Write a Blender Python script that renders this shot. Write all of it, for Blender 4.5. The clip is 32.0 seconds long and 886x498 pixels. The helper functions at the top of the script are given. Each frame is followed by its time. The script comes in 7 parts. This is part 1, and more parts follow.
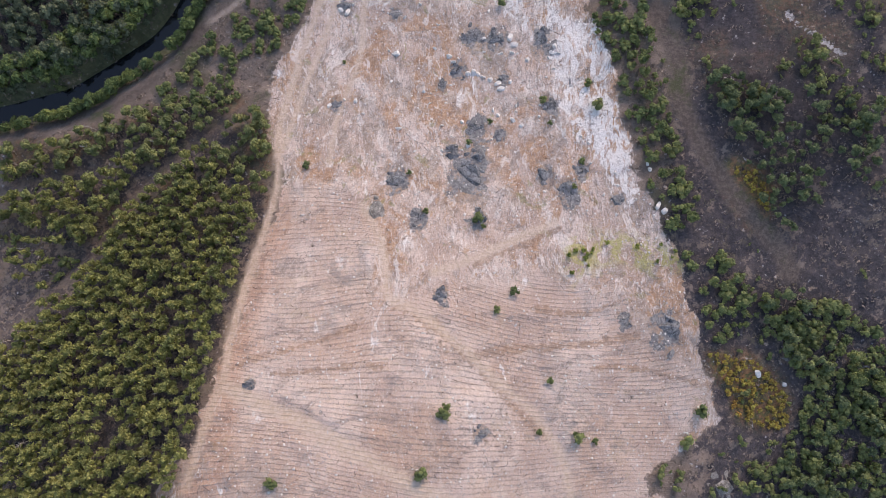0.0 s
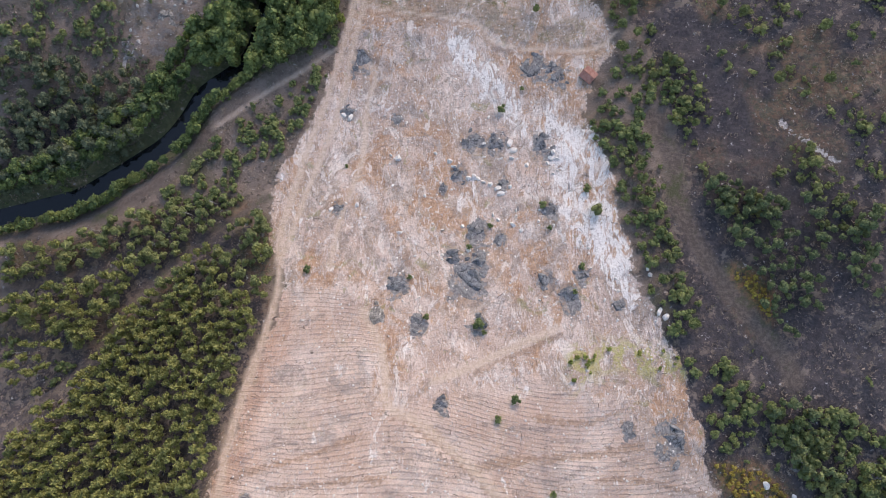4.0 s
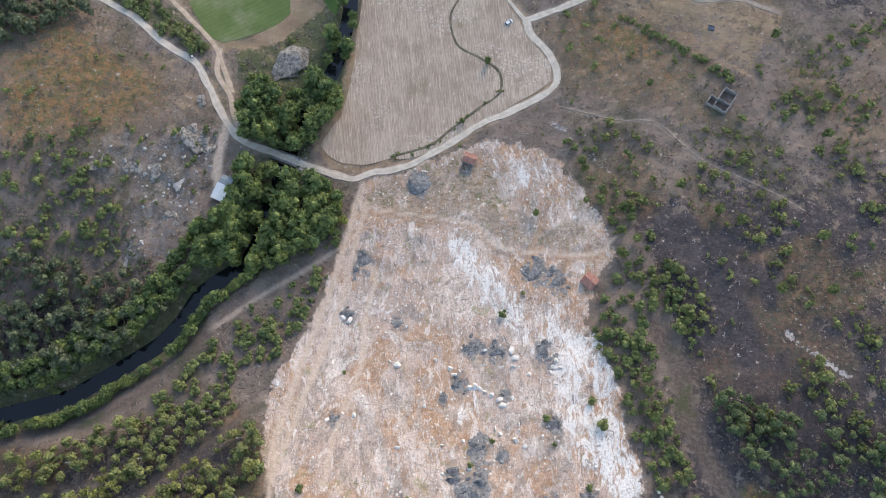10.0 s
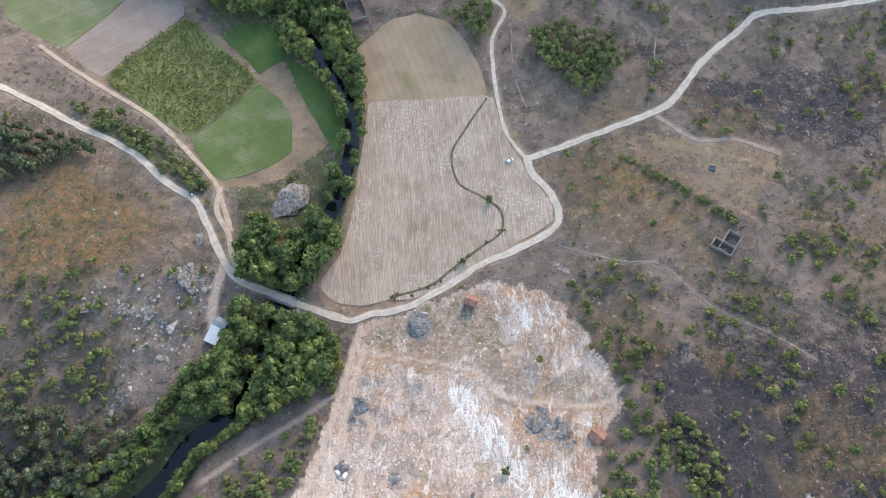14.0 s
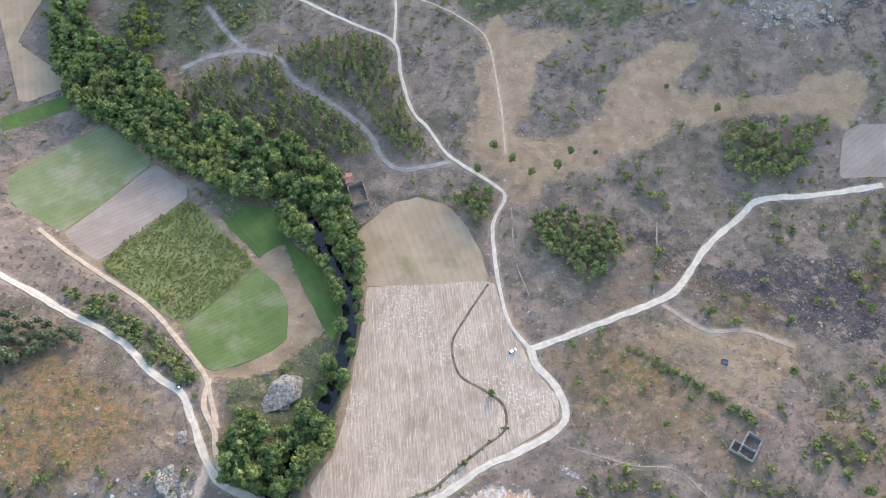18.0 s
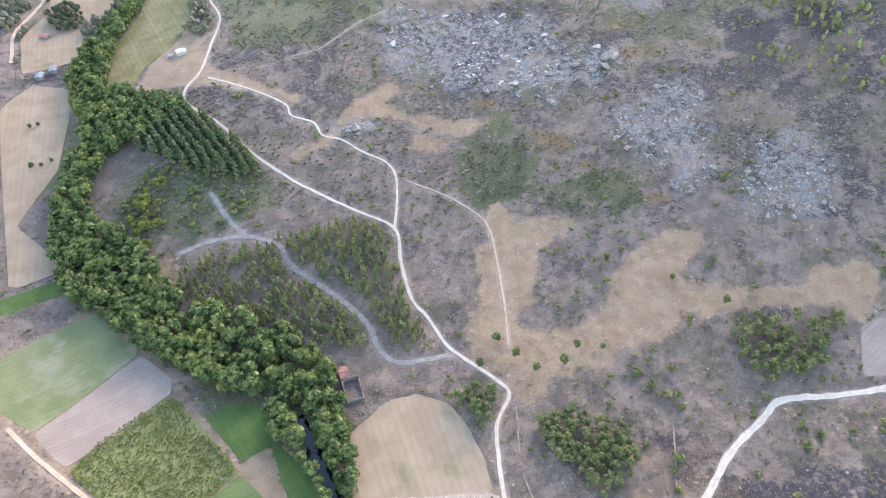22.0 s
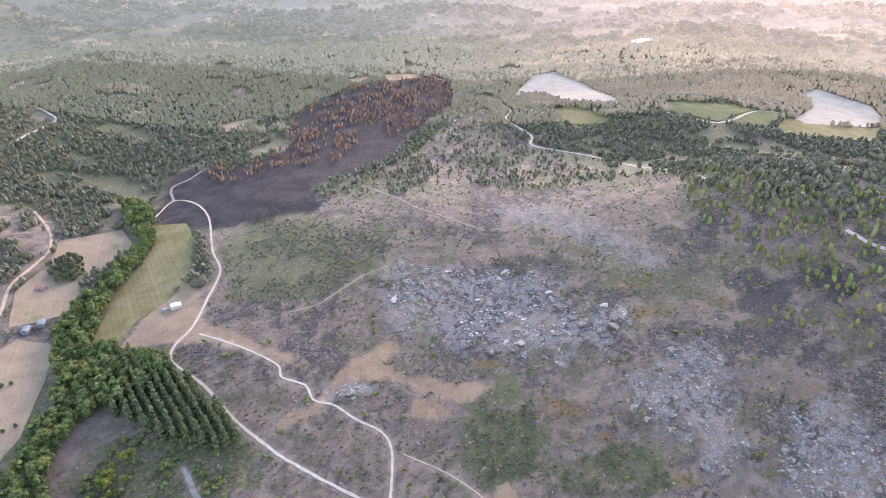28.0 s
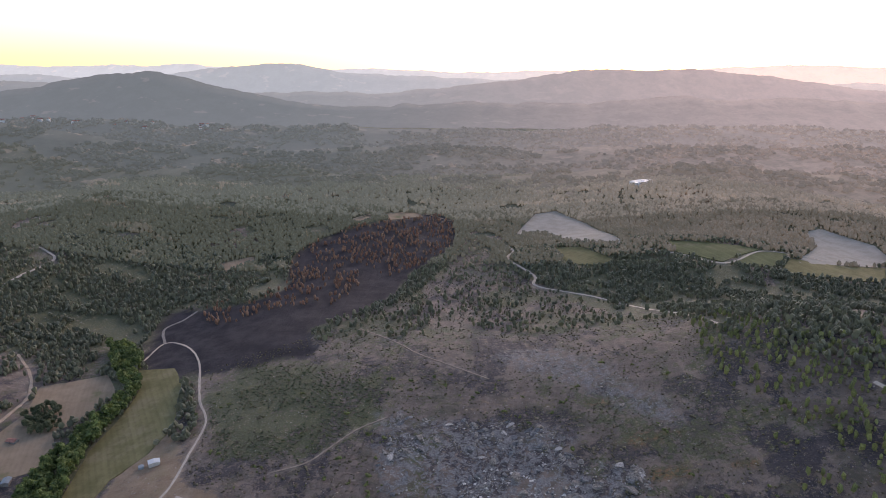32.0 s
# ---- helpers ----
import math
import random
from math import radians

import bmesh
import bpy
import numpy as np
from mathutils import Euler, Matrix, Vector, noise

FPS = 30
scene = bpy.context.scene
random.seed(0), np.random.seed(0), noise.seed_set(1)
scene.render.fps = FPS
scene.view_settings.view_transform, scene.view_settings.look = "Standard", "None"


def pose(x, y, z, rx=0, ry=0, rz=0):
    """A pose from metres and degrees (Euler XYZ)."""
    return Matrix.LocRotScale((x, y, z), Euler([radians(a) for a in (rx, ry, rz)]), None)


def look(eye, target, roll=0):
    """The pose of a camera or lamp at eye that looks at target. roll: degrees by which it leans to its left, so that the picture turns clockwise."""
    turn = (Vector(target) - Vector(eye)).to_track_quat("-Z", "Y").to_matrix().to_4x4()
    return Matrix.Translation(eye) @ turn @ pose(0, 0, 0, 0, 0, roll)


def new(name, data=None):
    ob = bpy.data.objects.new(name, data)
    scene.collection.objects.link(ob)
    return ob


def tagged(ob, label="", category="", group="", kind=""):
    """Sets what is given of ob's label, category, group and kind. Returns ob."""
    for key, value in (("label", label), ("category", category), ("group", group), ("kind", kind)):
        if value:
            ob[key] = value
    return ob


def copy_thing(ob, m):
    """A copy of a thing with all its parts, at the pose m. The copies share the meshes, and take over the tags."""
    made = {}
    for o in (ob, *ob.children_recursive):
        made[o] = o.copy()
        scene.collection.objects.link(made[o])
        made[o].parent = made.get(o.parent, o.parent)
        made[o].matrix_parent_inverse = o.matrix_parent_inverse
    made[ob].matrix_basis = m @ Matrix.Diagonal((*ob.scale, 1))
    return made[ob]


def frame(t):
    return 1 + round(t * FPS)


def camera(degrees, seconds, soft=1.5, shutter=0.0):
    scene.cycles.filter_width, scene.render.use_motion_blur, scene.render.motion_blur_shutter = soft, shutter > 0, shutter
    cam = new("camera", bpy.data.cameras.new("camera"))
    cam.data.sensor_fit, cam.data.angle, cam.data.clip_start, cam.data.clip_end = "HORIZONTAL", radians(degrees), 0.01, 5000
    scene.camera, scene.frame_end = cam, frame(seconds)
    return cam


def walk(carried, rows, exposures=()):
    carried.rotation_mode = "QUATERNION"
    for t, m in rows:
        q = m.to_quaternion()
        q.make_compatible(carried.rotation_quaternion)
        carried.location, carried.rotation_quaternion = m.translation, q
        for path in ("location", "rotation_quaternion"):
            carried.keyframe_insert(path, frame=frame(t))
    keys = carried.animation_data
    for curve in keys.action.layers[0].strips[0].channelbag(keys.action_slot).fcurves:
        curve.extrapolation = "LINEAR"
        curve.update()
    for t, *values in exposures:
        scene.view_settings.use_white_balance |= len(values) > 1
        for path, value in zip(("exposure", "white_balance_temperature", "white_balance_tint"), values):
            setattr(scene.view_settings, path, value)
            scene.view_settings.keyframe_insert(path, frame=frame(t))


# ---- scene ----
cam = camera(65.5, 32.0, 0.8)
METRES, EYE, TILT, LEAN, TURN = 190.0, 268.0, -90.0, 0.0, 0.0
EXPOSURES = [(0.0, 1.1, 7050, 22), (7.0, 1.32, 7000, 15), (13.0, 1.6, 7150, 12), (19.0, 2.15, 7100, 13), (22.0, 2.38, 7100, 18), (24.0, 2.42, 7700, 32), (25.0, 2.35, 7400, 25), (28.0, 2.15, 7300, 26), (30.0, 1.68, 7200, 24), (31.0, 1.2, 7150, 24), (32.0, 0.56, 7100, 26)]
ROWS = [
    (0.0, 0.0, 0.0, 0.0, 0.0, 0.0, -0.0),
    (0.5, 0.0002, -0.0002, 0.0086, 0.02, 0.36, -0.02),
    (1.0, 0.0001, -0.0004, 0.0172, 0.02, 0.85, -0.04),
    (1.5, 0.0002, -0.0005, 0.0264, 0.02, 1.45, -0.06),
    (2.0, 0.0002, -0.0006, 0.0365, 0.03, 2.12, -0.07),
    (2.5, -0.0, -0.0008, 0.046, 0.03, 2.79, -0.08),
    (3.0, 0.0004, -0.0008, 0.0568, 0.06, 3.56, -0.09),
    (3.5, 0.0002, -0.0009, 0.0678, 0.05, 4.36, -0.09),
    (5.5, 0.0011, -0.0014, 0.1188, 0.08, 7.51, -0.15),
    (6.0, 0.0013, -0.0015, 0.1325, 0.09, 8.33, -0.17),
    (6.5, 0.0018, -0.0017, 0.1473, 0.11, 9.13, -0.19),
    (7.0, 0.0016, -0.0018, 0.1619, 0.1, 9.96, -0.21),
    (7.5, 0.001, -0.0019, 0.1773, 0.07, 10.76, -0.24),
    (8.0, 0.0009, -0.0019, 0.1926, 0.07, 11.59, -0.27),
    (8.5, 0.0011, -0.0023, 0.2094, 0.08, 12.36, -0.29),
    (9.0, 0.0011, -0.0023, 0.2252, 0.09, 13.19, -0.33),
    (9.5, 0.0007, -0.0026, 0.2417, 0.07, 14.01, -0.34),
    (10.0, 0.0006, -0.0029, 0.2583, 0.07, 14.82, -0.38),
    (10.5, 0.001, -0.003, 0.2746, 0.08, 15.65, -0.41),
    (11.0, 0.0009, -0.003, 0.2908, 0.08, 16.5, -0.43),
    (11.5, 0.0005, -0.0034, 0.3079, 0.07, 17.3, -0.45),
    (12.0, 0.0001, -0.0037, 0.3252, 0.06, 18.09, -0.47),
    (12.5, 0.0003, -0.004, 0.3422, 0.07, 18.94, -0.49),
    (13.0, 0.0003, -0.0044, 0.3587, 0.08, 19.79, -0.52),
    (13.5, 0.0002, -0.0049, 0.3763, 0.07, 20.65, -0.55),
    (14.0, 0.0, -0.0051, 0.3929, 0.07, 21.66, -0.58),
    (14.5, 0.0006, -0.0057, 0.4105, 0.09, 22.71, -0.61),
    (16.5, -0.0012, -0.0078, 0.4805, 0.01, 28.12, -0.72),
    (17.0, -0.0004, -0.0084, 0.4984, 0.02, 29.63, -0.76),
    (17.5, -0.0008, -0.0093, 0.5169, 0.01, 31.14, -0.78),
    (18.0, -0.0003, -0.0095, 0.5337, 0.02, 32.73, -0.82),
    (18.5, -0.0004, -0.0102, 0.5519, 0.01, 34.26, -0.85),
    (19.0, -0.0002, -0.0111, 0.5697, 0.01, 35.78, -0.88),
    (19.5, -0.001, -0.0117, 0.5872, -0.03, 37.33, -0.9),
    (20.0, -0.0007, -0.0119, 0.6042, -0.03, 38.92, -0.94),
    (20.5, -0.0009, -0.013, 0.6218, -0.03, 40.45, -0.96),
    (21.0, -0.0012, -0.0133, 0.6387, -0.04, 41.99, -0.97),
    (21.5, -0.0019, -0.0141, 0.6563, -0.06, 43.52, -0.98),
    (22.0, -0.0014, -0.0149, 0.6734, -0.05, 45.05, -1.01),
    (22.5, -0.0007, -0.0146, 0.6905, -0.03, 46.61, -1.04),
    (23.0, -0.0006, -0.0165, 0.7089, -0.03, 48.11, -1.08),
    (23.5, -0.0008, -0.0167, 0.7257, -0.05, 49.68, -1.1),
    (24.0, -0.0008, -0.018, 0.7426, -0.06, 51.25, -1.12),
    (24.5, -0.0006, -0.0188, 0.7599, -0.06, 52.81, -1.16),
    (25.0, -0.0003, -0.0196, 0.7768, -0.06, 54.37, -1.19),
    (25.5, -0.0002, -0.0203, 0.7935, -0.08, 55.94, -1.23),
    (27.5, -0.0022, -0.0229, 0.8601, -0.17, 62.01, -1.34),
    (28.0, -0.0012, -0.023, 0.8762, -0.17, 63.5, -1.38),
    (28.5, -0.0022, -0.0237, 0.8925, -0.19, 64.96, -1.4),
    (29.0, -0.0022, -0.0246, 0.9087, -0.19, 66.43, -1.44),
    (29.5, -0.0016, -0.025, 0.9251, -0.2, 67.9, -1.48),
    (30.0, -0.0011, -0.0255, 0.941, -0.2, 69.38, -1.52),
    (30.5, -0.0007, -0.0269, 0.9575, -0.21, 70.83, -1.55),
    (31.0, -0.0002, -0.0273, 0.9731, -0.2, 72.31, -1.6),
    (31.5, 0.0003, -0.0278, 0.9881, -0.2, 73.62, -1.58),
    (32.0, 0.0006, -0.0292, 0.999, -0.2, 74.47, -1.6),
]
walk(cam, [(t, pose(0, 0, EYE, TILT, LEAN, TURN) @ pose(METRES * x, METRES * y, METRES * z, 90 + pitch, roll, yaw)) for t, x, y, z, yaw, pitch, roll in ROWS],
     EXPOSURES)

# ---------------------------------------------------------------- light
SUN_TURN, SUN_RISE = 23.0, 18.0          # degrees to the right of the flight line, degrees above the horizon
world = bpy.data.worlds.new("sky")
world.use_nodes = True
scene.world = world
wt = world.node_tree
sky = wt.nodes.new("ShaderNodeTexSky")
sky.sky_type = "NISHITA"
sky.sun_disc = False
sky.sun_elevation = radians(SUN_RISE)
sky.sun_rotation = radians(SUN_TURN)
sky.air_density, sky.dust_density, sky.ozone_density = 1.0, 0.6, 1.0
sky.altitude = 300
wt.nodes["Background"].inputs["Strength"].default_value = 0.15
wt.links.new(sky.outputs[0], wt.nodes["Background"].inputs["Color"])
sun = new("sun", bpy.data.lights.new("sun", "SUN"))
sun.data.energy, sun.data.angle, sun.data.color = 1.0, radians(35), (1.0, 0.84, 0.68)
sun_way = Vector((math.sin(radians(SUN_TURN)) * math.cos(radians(SUN_RISE)), math.cos(radians(SUN_TURN)) * math.cos(radians(SUN_RISE)), math.sin(radians(SUN_RISE))))
sun.matrix_world = look(sun_way * 400, (0, 0, 0))

# ---------------------------------------------------------------- materials
class Net:
    """A principled material and short calls for its nodes."""

    def __init__(self, name, rough=0.9):
        self.m = bpy.data.materials.new(name)
        self.m.use_nodes = True
        self.t = self.m.node_tree
        self.b = self.t.nodes["Principled BSDF"]
        self.b.inputs["Roughness"].default_value = rough
        self.b.inputs["Specular IOR Level"].default_value = 0.25
        self.place = self.t.nodes.new("ShaderNodeNewGeometry").outputs["Position"]

    def put(self, socket, value):
        if hasattr(value, "is_output"):
            self.t.links.new(value, socket)
        elif hasattr(value, "__len__") and len(value) == 3 and socket.type == "RGBA":
            socket.default_value = (*value, 1)
        else:
            socket.default_value = value

    def noise(self, scale, detail=4, rough=0.6, stretch=None, warp=0.0, turn=0.45):
        n = self.t.nodes.new("ShaderNodeTexNoise")
        where = self.place
        if stretch:
            v = self.t.nodes.new("ShaderNodeMapping")
            self.put(v.inputs["Vector"], where)
            v.inputs["Rotation"].default_value = (0, 0, turn)
            v.inputs["Scale"].default_value = stretch
            where = v.outputs[0]
        self.put(n.inputs["Vector"], where)
        n.inputs["Scale"].default_value = scale
        n.inputs["Detail"].default_value = detail
        n.inputs["Roughness"].default_value = rough
        n.inputs["Distortion"].default_value = warp
        return n.outputs["Fac"]

    def cells(self, scale):
        n = self.t.nodes.new("ShaderNodeTexVoronoi")
        self.put(n.inputs["Vector"], self.place)
        n.inputs["Scale"].default_value = scale
        return n.outputs["Distance"]

    def calc(self, op, a, b=0.0):
        n = self.t.nodes.new("ShaderNodeMath")
        n.operation = op
        self.put(n.inputs[0], a)
        self.put(n.inputs[1], b)
        return n.outputs[0]

    def step(self, value, low, high):
        n = self.t.nodes.new("ShaderNodeMapRange")
        n.interpolation_type = "SMOOTHSTEP"
        self.put(n.inputs["Value"], value)
        n.inputs["From Min"].default_value = low
        n.inputs["From Max"].default_value = high
        return n.outputs[0]

    def mix(self, f, a, b):
        n = self.t.nodes.new("ShaderNodeMix")
        n.data_type = "RGBA"
        self.put(n.inputs[0], f)
        self.put(n.inputs[6], a)
        self.put(n.inputs[7], b)
        return n.outputs[2]

    def field(self, name):
        n = self.t.nodes.new("ShaderNodeAttribute")
        n.attribute_name = name
        return n.outputs["Fac"]

    def crisp(self, name, jitter, low=0.36, high=0.64):
        """A share of the ground with a frayed edge."""
        return self.step(self.calc("ADD", self.field(name), self.calc("MULTIPLY", self.calc("SUBTRACT", jitter, 0.5), 3.4)), low, high)

    def chance(self):
        a = self.t.nodes.new("ShaderNodeObjectInfo").outputs["Random"]
        b = self.t.nodes.new("ShaderNodeNewGeometry").outputs["Random Per Island"]
        return self.calc("FRACT", self.calc("ADD", a, b))

    def bump(self, height, strength=0.5, reach=0.1):
        n = self.t.nodes.new("ShaderNodeBump")
        n.inputs["Strength"].default_value = strength
        n.inputs["Distance"].default_value = reach
        self.put(n.inputs["Height"], height)
        self.put(self.b.inputs["Normal"], n.outputs[0])

    def colour(self, c):
        self.put(self.b.inputs["Base Color"], c)
        return self

    def haze_sheen(self, weight, rough=0.45, tint=(1.0, 0.93, 0.87)):
        """Sheen standing in for haze: brightens a surface seen along it against low light."""
        self.put(self.b.inputs["Sheen Weight"], weight)
        self.put(self.b.inputs["Sheen Roughness"], rough)
        self.put(self.b.inputs["Sheen Tint"], tint)


def plain(name, a, b, scale=2.0, rough=0.85, metal=0.0, fine=14.0, relief=0.4):
    """Two colours mottled at two scales, with fine relief."""
    n = Net(name, rough)
    broad = n.noise(scale, 5, 0.65)
    grain = n.noise(scale * fine, 3, 0.6)
    n.colour(n.mix(n.step(n.calc("ADD", n.calc("MULTIPLY", broad, 0.65), n.calc("MULTIPLY", grain, 0.35)), 0.32, 0.68), a, b))
    n.b.inputs["Metallic"].default_value = metal
    n.bump(grain, relief, 0.05)
    return n.m


def foliage(name, dark, mid, bright, warm=None, spread=0.12, glow=0.25, veil=0.0):
    """Leaves: one tree differs from the next, one clump from the next, and light passes through a little."""
    n = Net(name, 0.65)
    tree = n.noise(spread, 3, 0.7)
    twig = n.noise(1.6, 3, 0.7)
    c = n.mix(n.step(tree, 0.4, 0.62), mid, bright)
    c = n.mix(n.step(twig, 0.3, 0.54), dark, c)
    if warm:
        c = n.mix(n.calc("MULTIPLY", n.step(n.noise(0.07, 3, 0.6), 0.52, 0.72), 0.7), c, warm)
    lot = n.chance()
    c = n.mix(n.calc("MULTIPLY", lot, 0.4), c, dark)
    c = n.mix(n.calc("MULTIPLY", n.step(n.calc("FRACT", n.calc("MULTIPLY", lot, 7.3)), 0.6, 1.0), 0.45), c, tuple(min(0.6, v * 1.35) for v in bright))
    n.colour(c)
    # sheen in place of haze, given to far and singed crowns only
    if veil:
        n.haze_sheen(veil, 0.5)
    t = n.t.nodes.new("ShaderNodeBsdfTranslucent")
    n.put(t.inputs[0], c)
    mixer = n.t.nodes.new("ShaderNodeMixShader")
    mixer.inputs[0].default_value = glow
    n.t.links.new(n.b.outputs[0], mixer.inputs[1])
    n.t.links.new(t.outputs[0], mixer.inputs[2])
    n.t.links.new(mixer.outputs[0], n.t.nodes["Material Output"].inputs["Surface"])
    return n.m


def ground_material():
    n = Net("earth", 0.95)
    big, middle, small, grit = n.noise(0.018, 4, 0.6), n.noise(0.11, 5, 0.65), n.noise(0.7, 5, 0.7), n.noise(4.5, 4, 0.7)
    fray = n.noise(0.25, 8, 0.75)
    # heath and scrub
    c = n.mix(n.step(middle, 0.35, 0.65), (0.178, 0.134, 0.108), (0.275, 0.208, 0.166))
    c = n.mix(n.calc("MULTIPLY", n.step(n.noise(0.045, 5, 0.7), 0.5, 0.66), 0.75), c, (0.085, 0.083, 0.05))
    c = n.mix(n.calc("MULTIPLY", n.step(small, 0.52, 0.72), 0.6), c, (0.06, 0.05, 0.042))
    c = n.mix(n.calc("MULTIPLY", n.step(grit, 0.55, 0.75), 0.4), c, (0.26, 0.215, 0.18))
    # dark violet-brown ground: charred heath, and the floor under pines and woods
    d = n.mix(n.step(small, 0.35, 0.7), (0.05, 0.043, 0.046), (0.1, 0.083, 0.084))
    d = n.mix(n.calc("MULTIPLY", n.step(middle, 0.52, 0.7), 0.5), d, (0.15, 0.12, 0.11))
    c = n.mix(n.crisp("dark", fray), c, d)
    # orange bracken
    o = n.mix(n.step(n.noise(0.4, 7, 0.78), 0.44, 0.56), (0.125, 0.115, 0.05), (0.3, 0.155, 0.075))
    o = n.mix(n.calc("MULTIPLY", n.step(n.noise(1.1, 6, 0.78), 0.52, 0.62), 0.45), o, (0.36, 0.25, 0.08))
    o = n.mix(n.calc("MULTIPLY", n.step(n.noise(0.9, 6, 0.78), 0.54, 0.64), 0.7), o, (0.1, 0.075, 0.06))
    c = n.mix(n.calc("MULTIPLY", n.field("orange"), n.step(n.calc("ADD", n.calc("MULTIPLY", middle, 0.5), n.calc("MULTIPLY", small, 0.5)), 0.34, 0.52)), c, o)
    # green ground
    g = n.mix(n.step(small, 0.35, 0.7), (0.085, 0.09, 0.045), (0.15, 0.155, 0.078))
    g = n.mix(n.calc("MULTIPLY", n.step(middle, 0.5, 0.7), 0.5), g, (0.2, 0.17, 0.075))
    c = n.mix(n.crisp("green", fray), c, g)
    # dry straw
    s = n.mix(n.step(middle, 0.35, 0.65), (0.285, 0.192, 0.122), (0.375, 0.264, 0.172))
    s = n.mix(n.calc("MULTIPLY", n.step(n.noise(0.06, 5, 0.65), 0.5, 0.64), 0.6), s, (0.3, 0.225, 0.13))
    s = n.mix(n.calc("MULTIPLY", n.step(grit, 0.5, 0.72), 0.45), s, (0.24, 0.165, 0.105))
    s = n.mix(n.calc("MULTIPLY", n.step(small, 0.55, 0.72), 0.5), s, (0.2, 0.15, 0.1))
    c = n.mix(n.crisp("straw", fray, 0.22, 0.82), c, s)
    # felled hillside: pale pinkish soil, litter, rust and grey patches, white sand
    open_soil = n.calc("SUBTRACT", 1.0, n.calc("MULTIPLY", n.field("rows"), 0.75))
    b = n.mix(n.step(n.noise(0.045, 6, 0.62, None, 0.8), 0.4, 0.6), (0.55, 0.395, 0.31), (0.71, 0.565, 0.475))
    b = n.mix(n.calc("MULTIPLY", n.field("rows"), 0.8), b, n.mix(n.step(n.noise(0.035, 6, 0.62, None, 0.6), 0.38, 0.62), (0.56, 0.395, 0.31), (0.76, 0.6, 0.5)))
    b = n.mix(n.calc("MULTIPLY", n.field("blush"), 0.75), b, n.mix(n.step(n.noise(0.2, 6, 0.65), 0.4, 0.6), (0.52, 0.3, 0.2), (0.68, 0.45, 0.33)))

    def strewn(b, scale, low, high, strength, colour, stretch=None, turn=0.0, warp=1.0, rough=0.64, by=None):
        return n.mix(n.calc("MULTIPLY", n.step(n.noise(scale, 7, rough, stretch, warp, turn), low, high), n.calc("MULTIPLY", by or open_soil, strength)), b, colour)

    # wide patches first: dry litter, greyish brush, rust, pale scraped soil
    b = strewn(b, 0.042, 0.52, 0.57, 0.7, n.mix(n.step(n.noise(0.5, 6, 0.7), 0.4, 0.6), (0.3, 0.225, 0.175), (0.5, 0.39, 0.305)), (1.2, 0.8, 1), 0.3, 1.6)
    b = strewn(b, 0.075, 0.55, 0.6, 0.65, n.mix(n.step(n.noise(0.7, 6, 0.7), 0.4, 0.6), (0.25, 0.2, 0.17), (0.44, 0.36, 0.31)), (1.4, 0.75, 1), 0.9, 1.8)
    rust = n.calc("MULTIPLY", n.field("rust"), n.step(n.noise(0.05, 7, 0.64, (1.3, 0.75, 1), 1.6), 0.45, 0.52))
    b = n.mix(n.calc("MULTIPLY", rust, 0.8), b, n.mix(n.step(n.noise(0.5, 6, 0.7), 0.4, 0.6), (0.4, 0.2, 0.095), (0.6, 0.36, 0.21)))
    b = strewn(b, 0.07, 0.56, 0.61, 0.85, (0.78, 0.68, 0.6), (1.4, 0.7, 1), 0.25, 2.0)
    b = strewn(b, 0.11, 0.61, 0.64, 0.6, (0.3, 0.27, 0.11))
    # then torn streaks at the scale of ruts and brush lines
    b = strewn(b, 0.25, 0.57, 0.61, 0.6, (0.83, 0.755, 0.69), (1.6, 0.55, 1), -0.5, 2.6)
    b = strewn(b, 0.25, 0.57, 0.61, 0.6, (0.29, 0.215, 0.17), (1.7, 0.55, 1), 0.7, 2.6)
    b = strewn(b, 0.19, 0.575, 0.61, 0.65, (0.5, 0.3, 0.17), (1.4, 0.7, 1), 0.1, 2.2)
    b = strewn(b, 0.8, 0.57, 0.62, 0.4, (0.22, 0.165, 0.135), (1.6, 0.6, 1), -0.9, 1.8)
    b = strewn(b, 0.8, 0.575, 0.62, 0.45, (0.86, 0.79, 0.73), (1.7, 0.6, 1), 1.1, 2.0)
    sand = n.calc("MULTIPLY", n.crisp("white", n.noise(0.09, 7, 0.66, (1.5, 0.6, 1), 1.2, 0.3)), n.step(n.noise(0.16, 7, 0.66, (1.8, 0.6, 1), 1.6, 0.3), 0.43, 0.5))
    b = n.mix(sand, b, n.mix(n.step(n.noise(0.5, 7, 0.7, (1.7, 0.6, 1), 1.4, 0.3), 0.53, 0.61), (0.86, 0.8, 0.74), (0.52, 0.44, 0.385)))
    b = strewn(b, 0.08, 0.38, 0.52, 0.8, n.mix(n.step(n.noise(0.6, 6, 0.7), 0.4, 0.6), (0.25, 0.19, 0.125), (0.45, 0.33, 0.24)), None, 0.0, 1.4, 0.66, n.field("litter"))
    b = strewn(b, 0.14, 0.55, 0.6, 0.7, (0.15, 0.15, 0.06), None, 0.0, 1.4, 0.7, n.field("litter"))
    moss = n.calc("MULTIPLY", n.field("moss"), n.step(n.noise(0.22, 7, 0.7, None, 1.0), 0.46, 0.55))
    b = n.mix(n.calc("MULTIPLY", moss, 0.8), b, n.mix(grit, (0.36, 0.36, 0.09), (0.56, 0.47, 0.17)))
    # planting furrows along the slope, broken where brush lies on them
    wave = n.calc("SINE", n.calc("MULTIPLY", n.calc("ADD", n.field("furrow"), n.calc("MULTIPLY", n.noise(0.3, 6, 0.7), 1.2)), 2 * math.pi / 1.45))
